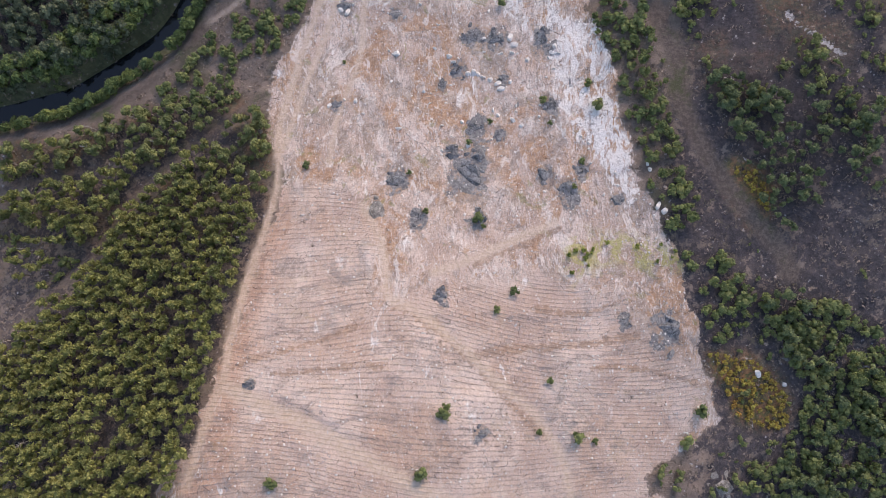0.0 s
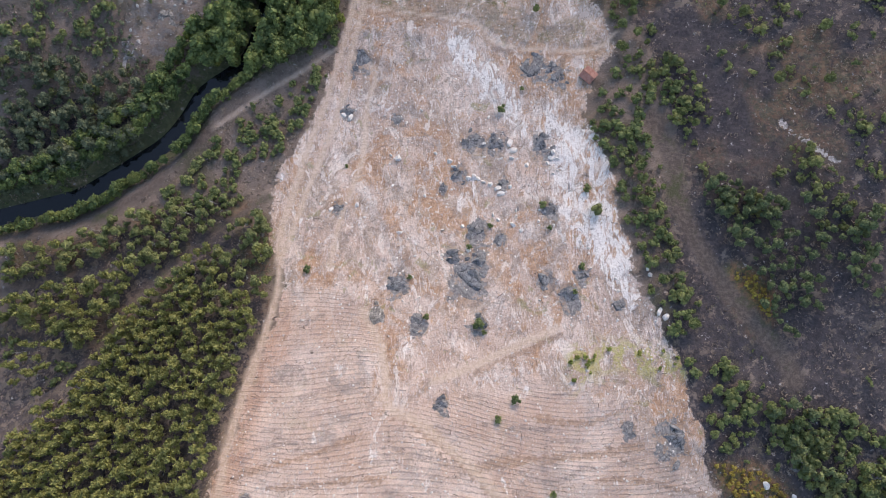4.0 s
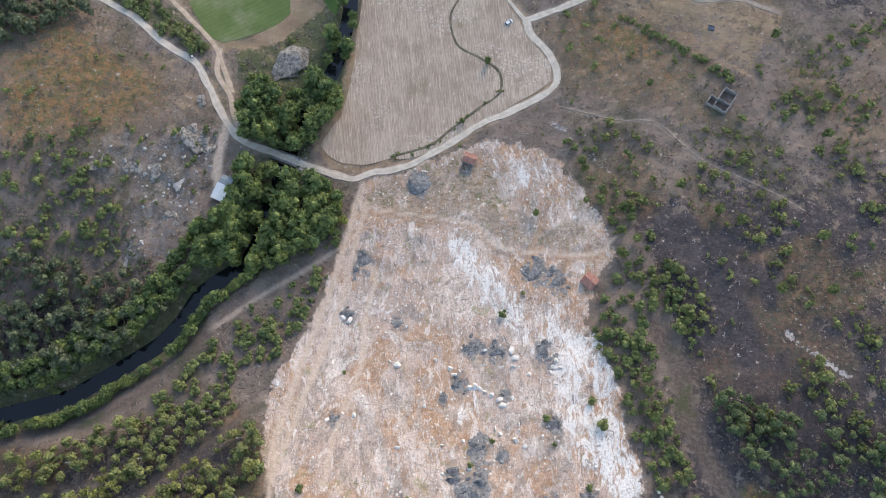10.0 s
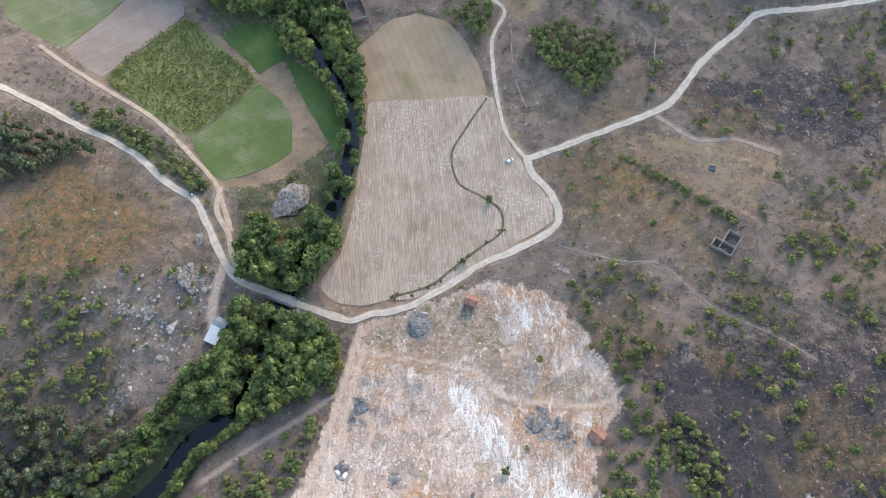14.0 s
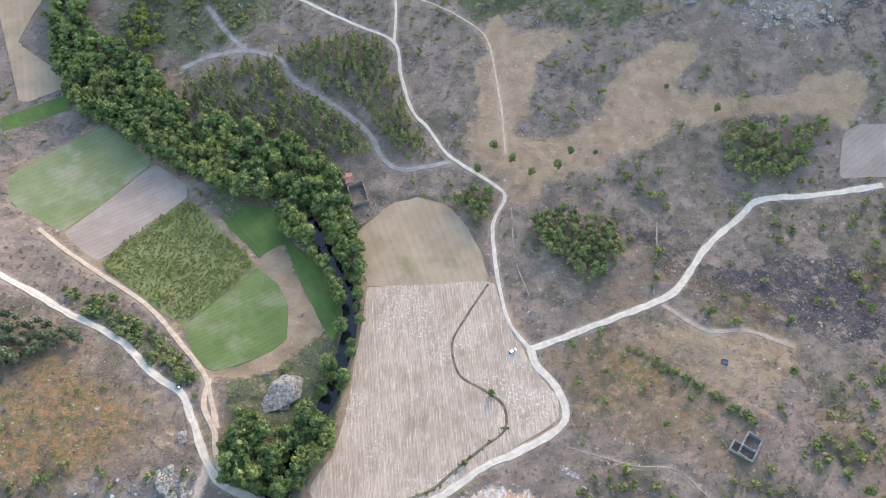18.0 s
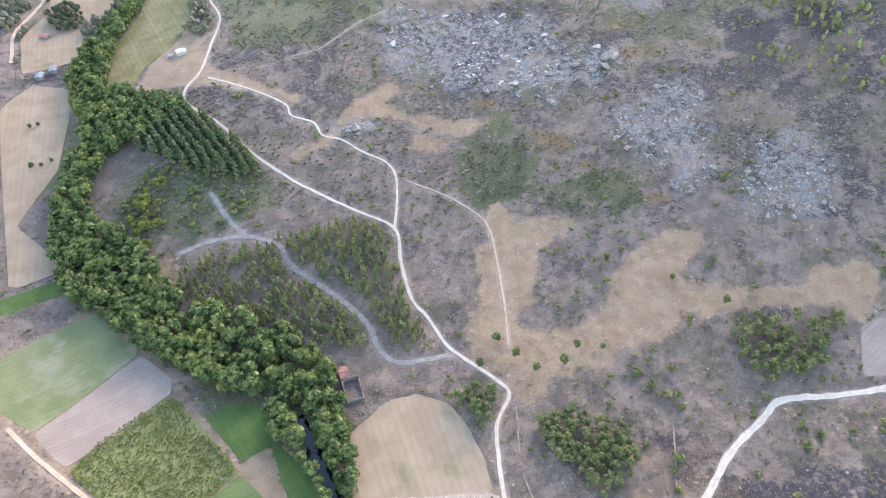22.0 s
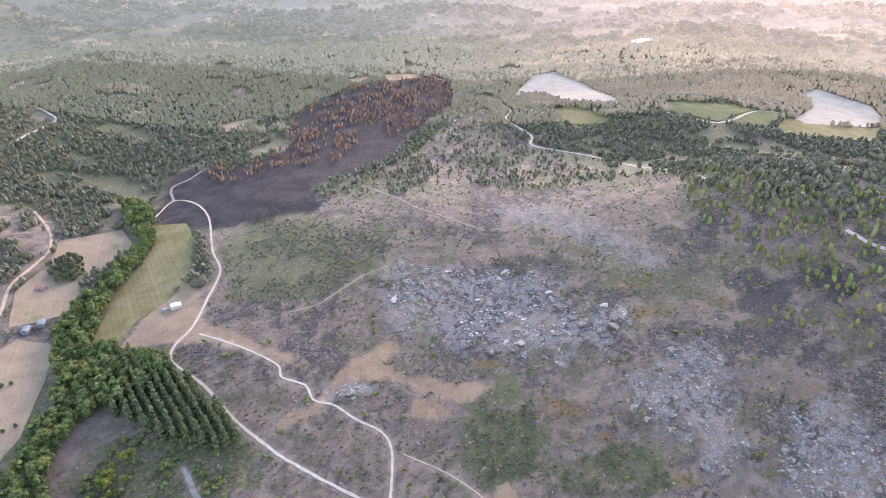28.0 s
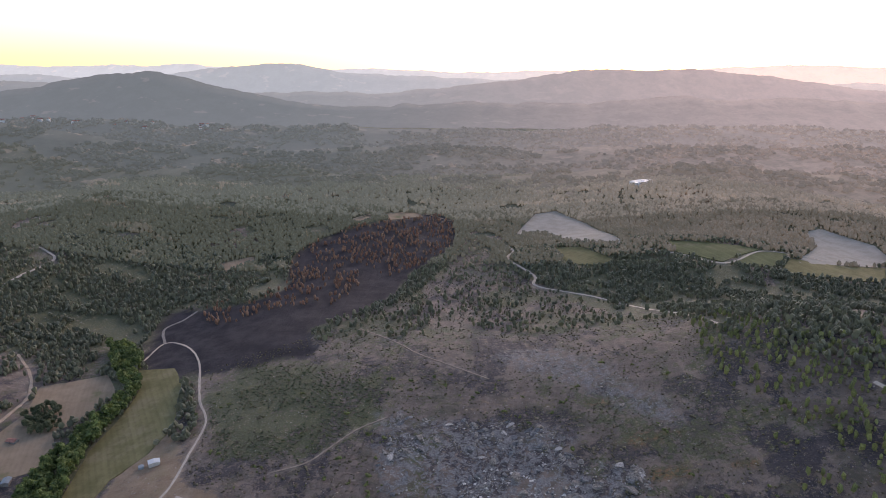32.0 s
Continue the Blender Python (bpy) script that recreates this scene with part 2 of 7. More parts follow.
    ridge = n.calc("MULTIPLY", n.step(wave, 0.35, 0.95), n.calc("MULTIPLY", n.field("rows"), n.step(n.noise(1.2, 6, 0.75), 0.4, 0.56)))
    b = n.mix(n.calc("MULTIPLY", ridge, n.calc("ADD", n.calc("MULTIPLY", n.step(n.noise(0.05, 5, 0.7), 0.42, 0.6), 0.42), 0.1)), b, (0.3, 0.205, 0.16))
    brush = n.step(n.noise(0.07, 7, 0.66, (0.6, 1.6, 1), 1.5, 0.12), 0.545, 0.6)
    b = n.mix(n.calc("MULTIPLY", n.calc("MULTIPLY", brush, n.field("rows")), n.calc("ADD", n.calc("MULTIPLY", n.step(n.noise(0.9, 6, 0.75), 0.44, 0.56), 0.45), 0.18)), b, (0.27, 0.215, 0.185))
    # old scrapes: rusty brown lines with pale shoulders
    scrape = n.crisp("scrape", n.noise(0.5, 7, 0.72), 0.4, 0.7)
    b = n.mix(n.calc("MULTIPLY", scrape, 0.7), b, n.mix(n.step(n.noise(0.6, 6, 0.7), 0.42, 0.58), (0.3, 0.185, 0.12), (0.5, 0.33, 0.225)))
    # twigs and chips
    chips = n.noise(2.6, 5, 0.78, None, 1.2)
    b = n.mix(n.calc("MULTIPLY", n.step(chips, 0.57, 0.62), 0.58), b, (0.23, 0.18, 0.15))
    b = n.mix(n.calc("MULTIPLY", n.step(chips, 0.42, 0.37), 0.55), b, (0.84, 0.77, 0.71))
    c = n.mix(n.crisp("bare", fray), c, b)
    # dark soil round the outcrops
    c = n.mix(n.calc("MULTIPLY", n.crisp("outcrop", n.noise(0.25, 7, 0.66), 0.42, 0.6), 0.55), c, n.mix(n.step(small, 0.42, 0.6), (0.2, 0.155, 0.13), (0.4, 0.26, 0.16)))
    # bare granite in the ground
    r = n.mix(n.step(n.noise(0.9, 6, 0.75), 0.4, 0.62), (0.17, 0.16, 0.155), (0.36, 0.34, 0.32))
    c = n.mix(n.calc("MAXIMUM", n.calc("MULTIPLY", n.field("stone"), n.step(n.noise(0.2, 8, 0.78, None, 0.8), 0.47, 0.53)), n.calc("MULTIPLY", n.crisp("outcrop", n.noise(0.2, 7, 0.66, None, 0.6), 0.62, 0.7), n.step(n.noise(0.16, 6, 0.66), 0.4, 0.46))), c, r)
    # trodden earth with two wheel ruts
    aside = n.calc("ABSOLUTE", n.field("aside"))
    rut = n.step(n.calc("ABSOLUTE", n.calc("SUBTRACT", aside, 0.75)), 0.55, 0.2)
    trail = n.calc("MULTIPLY", n.calc("MAXIMUM", n.calc("MULTIPLY", n.field("worn"), 0.9), n.calc("MULTIPLY", n.calc("MULTIPLY", rut, n.field("worn")), n.step(n.noise(0.4, 4, 0.6), 0.3, 0.5))), n.step(n.noise(0.9, 5, 0.7), 0.12, 0.34))
    c = n.mix(trail, c, n.mix(n.step(small, 0.35, 0.65), (0.56, 0.42, 0.31), (0.69, 0.55, 0.44)))
    c = n.mix(n.calc("MULTIPLY", n.crisp("scar", n.noise(0.5, 6, 0.7), 0.4, 0.6), 0.85), c, n.mix(n.step(small, 0.4, 0.6), (0.3, 0.275, 0.26), (0.6, 0.56, 0.53)))
    turf = n.mix(n.step(n.noise(0.06, 6, 0.75), 0.52, 0.66), n.mix(n.step(small, 0.4, 0.65), (0.115, 0.088, 0.072), (0.19, 0.145, 0.118)), (0.085, 0.092, 0.045))
    c = n.mix(n.field("turf"), c, turf)
    # burnt black
    k = n.mix(n.step(n.noise(0.05, 5, 0.7), 0.35, 0.65), (0.028, 0.025, 0.03), (0.065, 0.055, 0.06))
    c = n.mix(n.field("char"), c, k)
    n.colour(c)
    # sheen imitates haze on all but the bare and burnt ground
    n.haze_sheen(n.calc("MULTIPLY", n.calc("SUBTRACT", 1.0, n.calc("MAXIMUM", n.field("bare"), n.field("char"))), 0.2), 0.4)
    n.bump(n.calc("ADD", n.calc("ADD", n.calc("MULTIPLY", small, 1.0), n.calc("MULTIPLY", grit, 0.35)), n.calc("MULTIPLY", ridge, 0.35)), 0.8, 0.5)
    return n.m


def gravel(name, a, b):
    n = Net(name, 0.9)
    grit, broad = n.noise(5, 5, 0.7), n.noise(0.35, 4, 0.6)
    c = n.mix(n.step(broad, 0.35, 0.65), a, b)
    c = n.mix(n.calc("MULTIPLY", n.step(grit, 0.52, 0.72), 0.35), c, tuple(v * 0.62 for v in a))
    across = n.field("across")
    rut = n.step(n.calc("ABSOLUTE", n.calc("SUBTRACT", n.calc("ABSOLUTE", across), 0.48)), 0.42, 0.12)
    c = n.mix(n.calc("MULTIPLY", n.calc("SUBTRACT", 1.0, rut), n.calc("MULTIPLY", n.step(n.noise(0.8, 4), 0.4, 0.65), 0.4)), c, tuple(v * 0.7 for v in a))
    n.colour(c)
    n.bump(grit, 0.5, 0.05)
    return n.m


def crop_ground(name, a, b, patch, lane, turn, lane_strength=0.5, patch_level=0.55, wander=2.0, stony=0.0):
    """A worked field: drill lanes along one bearing, blotches, fine litter."""
    n = Net(name, 0.95)
    sx, sy = math.cos(radians(turn)), math.sin(radians(turn))
    v = n.t.nodes.new("ShaderNodeVectorMath")
    v.operation = "DOT_PRODUCT"
    n.put(v.inputs[0], n.place)
    v.inputs[1].default_value = (sx, sy, 0)
    far = n.calc("ADD", v.outputs["Value"], n.calc("MULTIPLY", n.noise(0.03, 3), wander))
    wave = n.calc("SINE", n.calc("MULTIPLY", far, 2 * math.pi / lane))
    broad = n.calc("SINE", n.calc("MULTIPLY", far, 2 * math.pi / (lane * 5.3)))
    c = n.mix(n.step(n.noise(0.06, 5, 0.65), 0.36, 0.64), a, b)
    c = n.mix(n.calc("MULTIPLY", n.step(n.noise(0.035, 5, 0.6), patch_level, patch_level + 0.15), 0.8), c, patch)
    dark = tuple(x * 0.62 for x in a)
    c = n.mix(n.calc("MULTIPLY", n.calc("MULTIPLY", n.step(wave, -0.2, 0.9), n.step(n.noise(0.5, 5, 0.7), 0.38, 0.6)), lane_strength), c, dark)
    c = n.mix(n.calc("MULTIPLY", n.step(broad, 0.75, 1.0), lane_strength * 0.5), c, tuple(min(0.8, x * 1.35) for x in b))
    c = n.mix(n.calc("MULTIPLY", n.step(n.noise(3.0, 4, 0.75), 0.55, 0.7), 0.5), c, dark)
    if stony:
        streak = n.noise(0.5, 7, 0.75, (4.0, 0.35, 1), 0.3, -radians(turn))
        c = n.mix(n.calc("MULTIPLY", n.step(streak, 0.54, 0.62), stony), c, tuple(min(0.8, x * 1.5) for x in b))
        c = n.mix(n.calc("MULTIPLY", n.step(streak, 0.47, 0.39), stony * 0.8), c, dark)
        lump_of = n.calc("MULTIPLY", n.step(n.noise(0.028, 4, 0.6), 0.5, 0.6), n.step(n.noise(0.9, 6, 0.75), 0.53, 0.6))
        c = n.mix(n.calc("MULTIPLY", lump_of, 0.8), c, (0.68, 0.61, 0.54))
    n.colour(c)
    n.bump(n.calc("ADD", n.noise(3.0, 4), n.calc("MULTIPLY", wave, 0.2)), 0.6, 0.15)
    return n.m


def water_material():
    n = Net("water", 0.06)
    n.colour((0.012, 0.014, 0.016))
    n.b.inputs["Specular IOR Level"].default_value = 0.5
    n.bump(n.noise(0.9, 3, 0.5), 0.06, 0.1)
    return n.m


EARTH = ground_material()
PALE_GRAVEL = gravel("pale_gravel", (0.56, 0.47, 0.375), (0.69, 0.59, 0.485))
DITCH_EARTH = gravel("ditch_earth", (0.12, 0.1, 0.07), (0.23, 0.19, 0.13))
FAINT_EARTH = gravel("faint_earth", (0.33, 0.255, 0.2), (0.45, 0.355, 0.28))
TRACK_EARTH = gravel("track_earth", (0.5, 0.37, 0.26), (0.62, 0.475, 0.355))
GREY_EARTH = gravel("grey_earth", (0.27, 0.235, 0.205), (0.38, 0.335, 0.295))
STUBBLE = crop_ground("stubble", (0.4, 0.3, 0.225), (0.5, 0.39, 0.3), (0.26, 0.225, 0.125), 1.3, 8, 0.4, 0.6, 2.5, 0.6)
HAY = crop_ground("hay", (0.34, 0.25, 0.165), (0.42, 0.31, 0.21), (0.2, 0.2, 0.09), 3.5, 20, 0.2, 0.56)
MOWN = crop_ground("mown_grass", (0.105, 0.15, 0.048), (0.145, 0.19, 0.068), (0.24, 0.25, 0.14), 2.0, 122, 0.25, 0.47)
PALE_GRASS = crop_ground("pale_grass", (0.16, 0.19, 0.085), (0.22, 0.235, 0.12), (0.28, 0.275, 0.19), 3.0, 130, 0.2, 0.48)
PLOUGH = crop_ground("harrowed_soil", (0.3, 0.235, 0.195), (0.36, 0.29, 0.24), (0.33, 0.27, 0.22), 2.4, 128, 0.25, 0.6)
CORN_SOIL = crop_ground("corn_soil", (0.16, 0.175, 0.07), (0.215, 0.225, 0.095), (0.25, 0.22, 0.11), 1.6, 128, 0.35, 0.58, 0.3)
GREEN_CROP = crop_ground("green_crop", (0.075, 0.125, 0.035), (0.11, 0.17, 0.048), (0.15, 0.17, 0.065), 1.2, 40, 0.3, 0.55)
CHALK = crop_ground("cleared_pale_soil", (0.41, 0.365, 0.3), (0.49, 0.44, 0.37), (0.34, 0.295, 0.24), 6.0, 70, 0.15, 0.6)
OLIVE = crop_ground("dry_meadow", (0.2, 0.175, 0.075), (0.27, 0.235, 0.11), (0.31, 0.26, 0.15), 4.0, 30, 0.3, 0.55)
WATER = water_material()
PINE_LEAF = foliage("pine_needles", (0.095, 0.11, 0.045), (0.225, 0.24, 0.08), (0.37, 0.365, 0.12), (0.32, 0.29, 0.105))
YOUNG_PINE = foliage("young_pine_needles", (0.1, 0.118, 0.052), (0.21, 0.24, 0.095), (0.31, 0.33, 0.125), (0.27, 0.25, 0.1), 0.2)
DARK_PINE = foliage("dark_pine_needles", (0.065, 0.09, 0.05), (0.14, 0.18, 0.085), (0.225, 0.26, 0.11))
BROAD_LEAF = foliage("broad_leaves", (0.046, 0.075, 0.032), (0.135, 0.19, 0.07), (0.265, 0.315, 0.1), (0.35, 0.36, 0.095))
LIME_LEAF = foliage("yellow_green_leaves", (0.085, 0.111, 0.0255), (0.221, 0.255, 0.0595), (0.34, 0.357, 0.085), (0.442, 0.374, 0.085))
BUSH_LEAF = foliage("bush_leaves", (0.075, 0.095, 0.04), (0.16, 0.2, 0.072), (0.26, 0.285, 0.1), (0.25, 0.235, 0.09))
GORSE_LEAF = foliage("gorse_needles", (0.085, 0.1, 0.042), (0.185, 0.205, 0.075), (0.3, 0.31, 0.105), (0.26, 0.24, 0.09), 0.25)
SHRUB_LEAF = foliage("heather_and_broom", (0.115, 0.1, 0.068), (0.185, 0.16, 0.105), (0.235, 0.21, 0.125), (0.25, 0.18, 0.12), 0.06)
HEATH_LEAF = foliage("heath_twigs", (0.16, 0.125, 0.1), (0.27, 0.21, 0.165), (0.36, 0.28, 0.22), (0.24, 0.23, 0.12), 0.3, 0.2)
# far crowns lightened to stand for haze, with haze sheen on top
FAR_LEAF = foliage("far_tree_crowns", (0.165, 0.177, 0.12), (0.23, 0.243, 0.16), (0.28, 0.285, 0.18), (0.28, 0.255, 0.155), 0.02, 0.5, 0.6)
GREY_LEAF = foliage("grey_green_leaves", (0.07, 0.085, 0.05), (0.14, 0.165, 0.095), (0.2, 0.225, 0.125), (0.2, 0.19, 0.1))
GOLD_LEAF = foliage("golden_bracken", (0.153, 0.102, 0.034), (0.408, 0.272, 0.0595), (0.51, 0.408, 0.085), (0.476, 0.187, 0.0595), 0.4)
SINGED = foliage("singed_crowns", (0.2, 0.125, 0.09), (0.42, 0.23, 0.145), (0.52, 0.3, 0.19), (0.26, 0.2, 0.15), 0.02, 0.4, 0.4)
CORN_LEAF = foliage("corn_leaves", (0.22, 0.245, 0.085), (0.32, 0.345, 0.12), (0.4, 0.41, 0.15), (0.48, 0.43, 0.16), 0.3)
BARK = plain("bark", (0.1, 0.075, 0.055), (0.19, 0.15, 0.12), 1.5)
DEAD_WOOD = plain("bleached_wood", (0.34, 0.3, 0.27), (0.58, 0.54, 0.5), 1.2)
def rock_material(name, a, b, crack=0.045):
    """Weathered granite: lichen, stains and dark fissures."""
    n = Net(name, 0.92)
    c = n.mix(n.step(n.noise(0.5, 7, 0.75), 0.38, 0.62), a, b)
    c = n.mix(n.calc("MULTIPLY", n.step(n.noise(3.0, 5, 0.75), 0.55, 0.66), 0.6), c, tuple(min(0.7, v * 1.7) for v in b))
    v = n.t.nodes.new("ShaderNodeTexVoronoi")
    v.feature = "DISTANCE_TO_EDGE"
    w = n.t.nodes.new("ShaderNodeVectorMath")
    w.operation = "MULTIPLY_ADD"
    n.put(w.inputs[0], n.noise(0.8, 3))
    w.inputs[1].default_value = (1.2, 1.2, 1.2)
    n.put(w.inputs[2], n.place)
    n.put(v.inputs["Vector"], w.outputs[0])
    v.inputs["Scale"].default_value = 0.55
    line = n.step(v.outputs["Distance"], crack, 0.0)
    c = n.mix(n.calc("MULTIPLY", line, 0.85), c, (0.035, 0.03, 0.028))
    n.colour(c)
    n.bump(n.calc("SUBTRACT", n.noise(2.0, 6, 0.75), n.calc("MULTIPLY", line, 1.2)), 1.0, 0.25)
    return n.m


GRANITE = rock_material("weathered_granite", (0.145, 0.143, 0.145), (0.31, 0.305, 0.3))
PALE_GRANITE = rock_material("pale_granite", (0.19, 0.168, 0.145), (0.42, 0.378, 0.33), 0.035)
WHITE_STONE = plain("white_stone", (0.62, 0.57, 0.51), (0.84, 0.78, 0.71), 1.2)
RUBBLE = plain("rubble_masonry", (0.16, 0.15, 0.14), (0.36, 0.34, 0.32), 1.4, 0.95, 0.0, 6.0, 1.0)
RED_TILE = plain("red_roof_tiles", (0.3, 0.13, 0.095), (0.5, 0.27, 0.21), 0.8, 0.85, 0.0, 10.0)
WHITE_SHEET = plain("white_roof_sheet", (0.78, 0.77, 0.75), (0.88, 0.87, 0.85), 0.5, 0.5)
GREY_SHEET = plain("grey_roof_sheet", (0.27, 0.3, 0.32), (0.38, 0.41, 0.43), 0.6, 0.6)
PLASTER = plain("old_plaster", (0.5, 0.46, 0.41), (0.68, 0.64, 0.58), 0.6)
WHITE_WALL = plain("whitewashed_wall", (0.72, 0.7, 0.67), (0.84, 0.82, 0.79), 0.4)
DARK_WOOD = plain("dark_boards", (0.07, 0.055, 0.045), (0.14, 0.11, 0.09), 1.5)
CAR_PAINT = plain("white_car_paint", (0.74, 0.75, 0.76), (0.8, 0.81, 0.82), 0.8, 0.25, 0.0, 6.0, 0.05)
CAR_GLASS = plain("dark_car_glass", (0.02, 0.025, 0.03), (0.035, 0.04, 0.045), 1.0, 0.06, 0.0, 6.0, 0.0)
RUBBER = plain("tyre_rubber", (0.02, 0.02, 0.02), (0.035, 0.035, 0.035), 5.0)
TANK = plain("dark_blue_tank", (0.05, 0.07, 0.1), (0.1, 0.13, 0.17), 1.0, 0.5)
LIGHT_GRANITE = rock_material("light_granite", (0.36, 0.33, 0.3), (0.62, 0.58, 0.53), 0.02)
VINE = crop_ground("vineyard", (0.13, 0.145, 0.06), (0.18, 0.19, 0.085), (0.25, 0.21, 0.13), 3.0, 30, 0.6, 0.55)

# ---------------------------------------------------------------- plan, in metres
BASE = 25.0
REACH = 95
HILLS_SOUTH = [(-330, -300, 18.5), (-220, -300, 14.5), (0, -300, 14.5), (330, -300, 12.2), (0, -190, 12.9), (330, -190, 12.7), (-330, -80, 19.3), (-110, -80, 38.7), (0, -80, 12.1), (110, -80, -9.9), (-220, 30, -36.4), (-110, 30, -18.0), (0, 30, 4.1), (110, 30, 1.5), (220, 30, 9.0), (330, 30, 11.3), (440, 30, 11.2)]
HILLS_VALLEY = [(-330, 140, 11.7), (-220, 140, 18.8), (-110, 140, -2.3), (0, 140, -16.1), (110, 140, -1.1), (220, 140, -0.2), (-550, 250, 7.0), (-440, 250, 9.1), (-220, 250, -5.2), (-110, 250, -7.1), (0, 250, -3.1), (110, 250, -1.5), (220, 250, -9.3), (440, 250, 10.0)]
HILLS_MIDDLE = [(-550, 360, 7.6), (-440, 360, -1.5), (-220, 360, -18.6), (-110, 360, -6.3), (0, 360, -9.0), (110, 360, -3.5), (220, 360, -8.6), (440, 360, 13.7), (-660, 470, 40.4), (-440, 470, -8.6), (-220, 470, -3.3), (-110, 470, 11.8), (0, 470, -13.7), (110, 470, 14.3), (220, 470, 4.7), (330, 470, 21.1)]
HILLS_RISE = [(-550, 580, 22.7), (-440, 580, 10.5), (-330, 580, -15.9), (-220, 580, -6.2), (-110, 580, 6.2), (0, 580, -7.3), (110, 580, 4.1), (220, 580, 0.0), (330, 580, 21.0), (550, 580, 27.7), (660, 580, 23.4), (-440, 690, 5.3), (-330, 690, 1.2), (-220, 690, 0.6), (0, 690, 19.9), (220, 690, 33.1), (330, 690, 22.2), (440, 690, 14.7)]
HILLS_NORTH = [(-330, 800, -22.2), (-220, 800, 8.4), (-660, 910, 12.1), (-550, 910, 11.9), (660, 910, 18.4), (770, 910, 15.2), (-330, 1020, -6.3), (-220, 1020, -6.0), (0, 1020, 3.3), (220, 1020, 14.4), (330, 1020, 19.3), (0, 1240, 0.1), (440, 1240, 5.9), (550, 1240, 6.0), (0, 1350, -0.1), (440, 1350, 5.9), (550, 1350, 6.3)]
ROAD_WEST = (2.9, [(-216, 262), (-196, 252), (-179, 244), (-162, 235), (-146, 228), (-134, 221), (-120, 209), (-108, 202), (-101, 191), (-96, 181), (-92, 174), (-85, 166), (-74, 162), (-58, 156), (-46, 152), (-38, 150), (-30, 153), (-16, 156), (0, 165), (14, 174), (27, 180), (41, 187), (47, 193), (47, 201), (43, 209), (37, 217), (35, 224)])
ROAD_NORTH = (2.3, [(35, 224), (27, 236), (23, 254), (21, 274), (21, 289), (27, 304), (21, 312), (10, 321), (-2, 332), (-12, 349), (-20, 360), (-27, 384), (-32, 408), (-54, 420), (-79, 433), (-97, 444), (-124, 465), (-149, 491), (-176, 514), (-181, 531), (-176, 550), (-177, 583), (-180, 624), (-198, 660), (-223, 726), (-251, 768), (-277, 782), (-279, 743)])
ROAD_BURNT = (2.6, [(-277, 782), (-294, 821), (-283, 842), (-277, 864)])
ROAD_FORK = (1.9, [(-32, 406), (-32, 430), (-34, 448), (-41, 459), (-56, 467), (-69, 476), (-81, 479), (-88, 490), (-103, 496), (-109, 507), (-136, 524), (-168, 541)])
ROAD_EAST = (3.0, [(35, 224), (52, 230), (72, 238), (96, 248), (105, 257), (118, 274), (134, 288), (147, 299), (173, 301), (205, 306)])
ROAD_FAR = (3.2, [(201, 690), (181, 788), (143, 866), (85, 914), (85, 950), (59, 1017), (68, 1054), (53, 1110)])
ROAD_RIGHT = (3, [(271, 563), (265, 571), (258, 587)])
ROAD_FARLEFT = (3, [(-490, 880), (-489, 906), (-485, 964), (-509, 990), (-541, 1009)])
PATH_WOOD = (2.8, [(1, 326), (-23, 322), (-34, 329), (-42, 345), (-57, 360), (-76, 374), (-88, 384), (-95, 395), (-114, 401), (-133, 398), (-149, 390)])
PATH_WOOD_B = (2.8, [(-114, 401), (-126, 413), (-141, 433)])
PATH_MID = (1.3, [(-27, 444), (-4, 432), (15, 416), (21, 404), (24, 385), (27, 356), (28, 330)])
PATH_ROCK = (1.6, [(-115, 557), (-95, 566), (-82, 582), (-68, 599), (-49, 612)])
PATH_RIDGE = (1.6, [(-90, 769), (-55, 729), (-33, 699), (-4, 674), (22, 654)])
TRACK_FIELD = (2.0, [(-192, 281), (-174, 268), (-158, 258), (-132, 242), (-113, 224), (-101, 211), (-96, 201), (-91, 188)])
TRACK_LOOP = (2.2, [(-98, 209), (-98, 197), (-92, 187), (-90, 179), (-85, 168)])
TRACK_WEST = (1.9, [(-34, 148), (-37, 136), (-40, 122), (-44, 105), (-48, 91), (-53, 75), (-57, 58), (-60, 44), (-59, 22), (-62, 6), (-66, -11), (-69, -29), (-70, -41), (-74, -54), (-78, -72)])
PATH_KNOLL = (0.6, [(97, 287), (94, 268), (90, 249)])
PATH_HAY = (0.6, [(30, 299), (30, 279), (31, 266), (36, 250)])
TRACK_PINES = (1.8, [(-66, 58), (-83, 46), (-94, 37), (-104, 28), (-113, 19), (-119, 6), (-126, -4), (-142, -20), (-160, -34)])
TRACK_PINES_B = (1.6, [(-172, 22), (-154, 25), (-143, 28), (-124, 31)])
TRACK_RIVER = (1.4, [(-42, 120), (-56, 110), (-69, 102), (-84, 91), (-92, 85)])
TRACK_GRASS = (4.5, [(-92, 85), (-107, 71), (-112, 64), (-127, 54), (-142, 49), (-157, 45), (-170, 43)])
TRACK_SOUTH = (3.4, [(-69, -44), (-61, -47), (-46, -53), (-34, -59), (-22, -66), (-6, -75), (6, -81)])
TRACK_HILL = (2.0, [(-28, 15), (-22, 5), (-19, -8), (-18, -16), (-8, -21), (7, -33), (18, -44), (29, -53), (38, -66), (41, -80)])
TRACK_CROSS = (1.8, [(-3, -8), (11, -3), (22, 2), (39, 9)])
TRACK_BRAID = (1.5, [(-32, 139), (-37, 117), (-39, 100), (-46, 77), (-53, 55), (-58, 36)])
TRACK_SPUR = (1.3, [(-37, 117), (-30, 113), (-27, 106), (-30, 95), (-31, 72), (-38, 50), (-41, 30)])
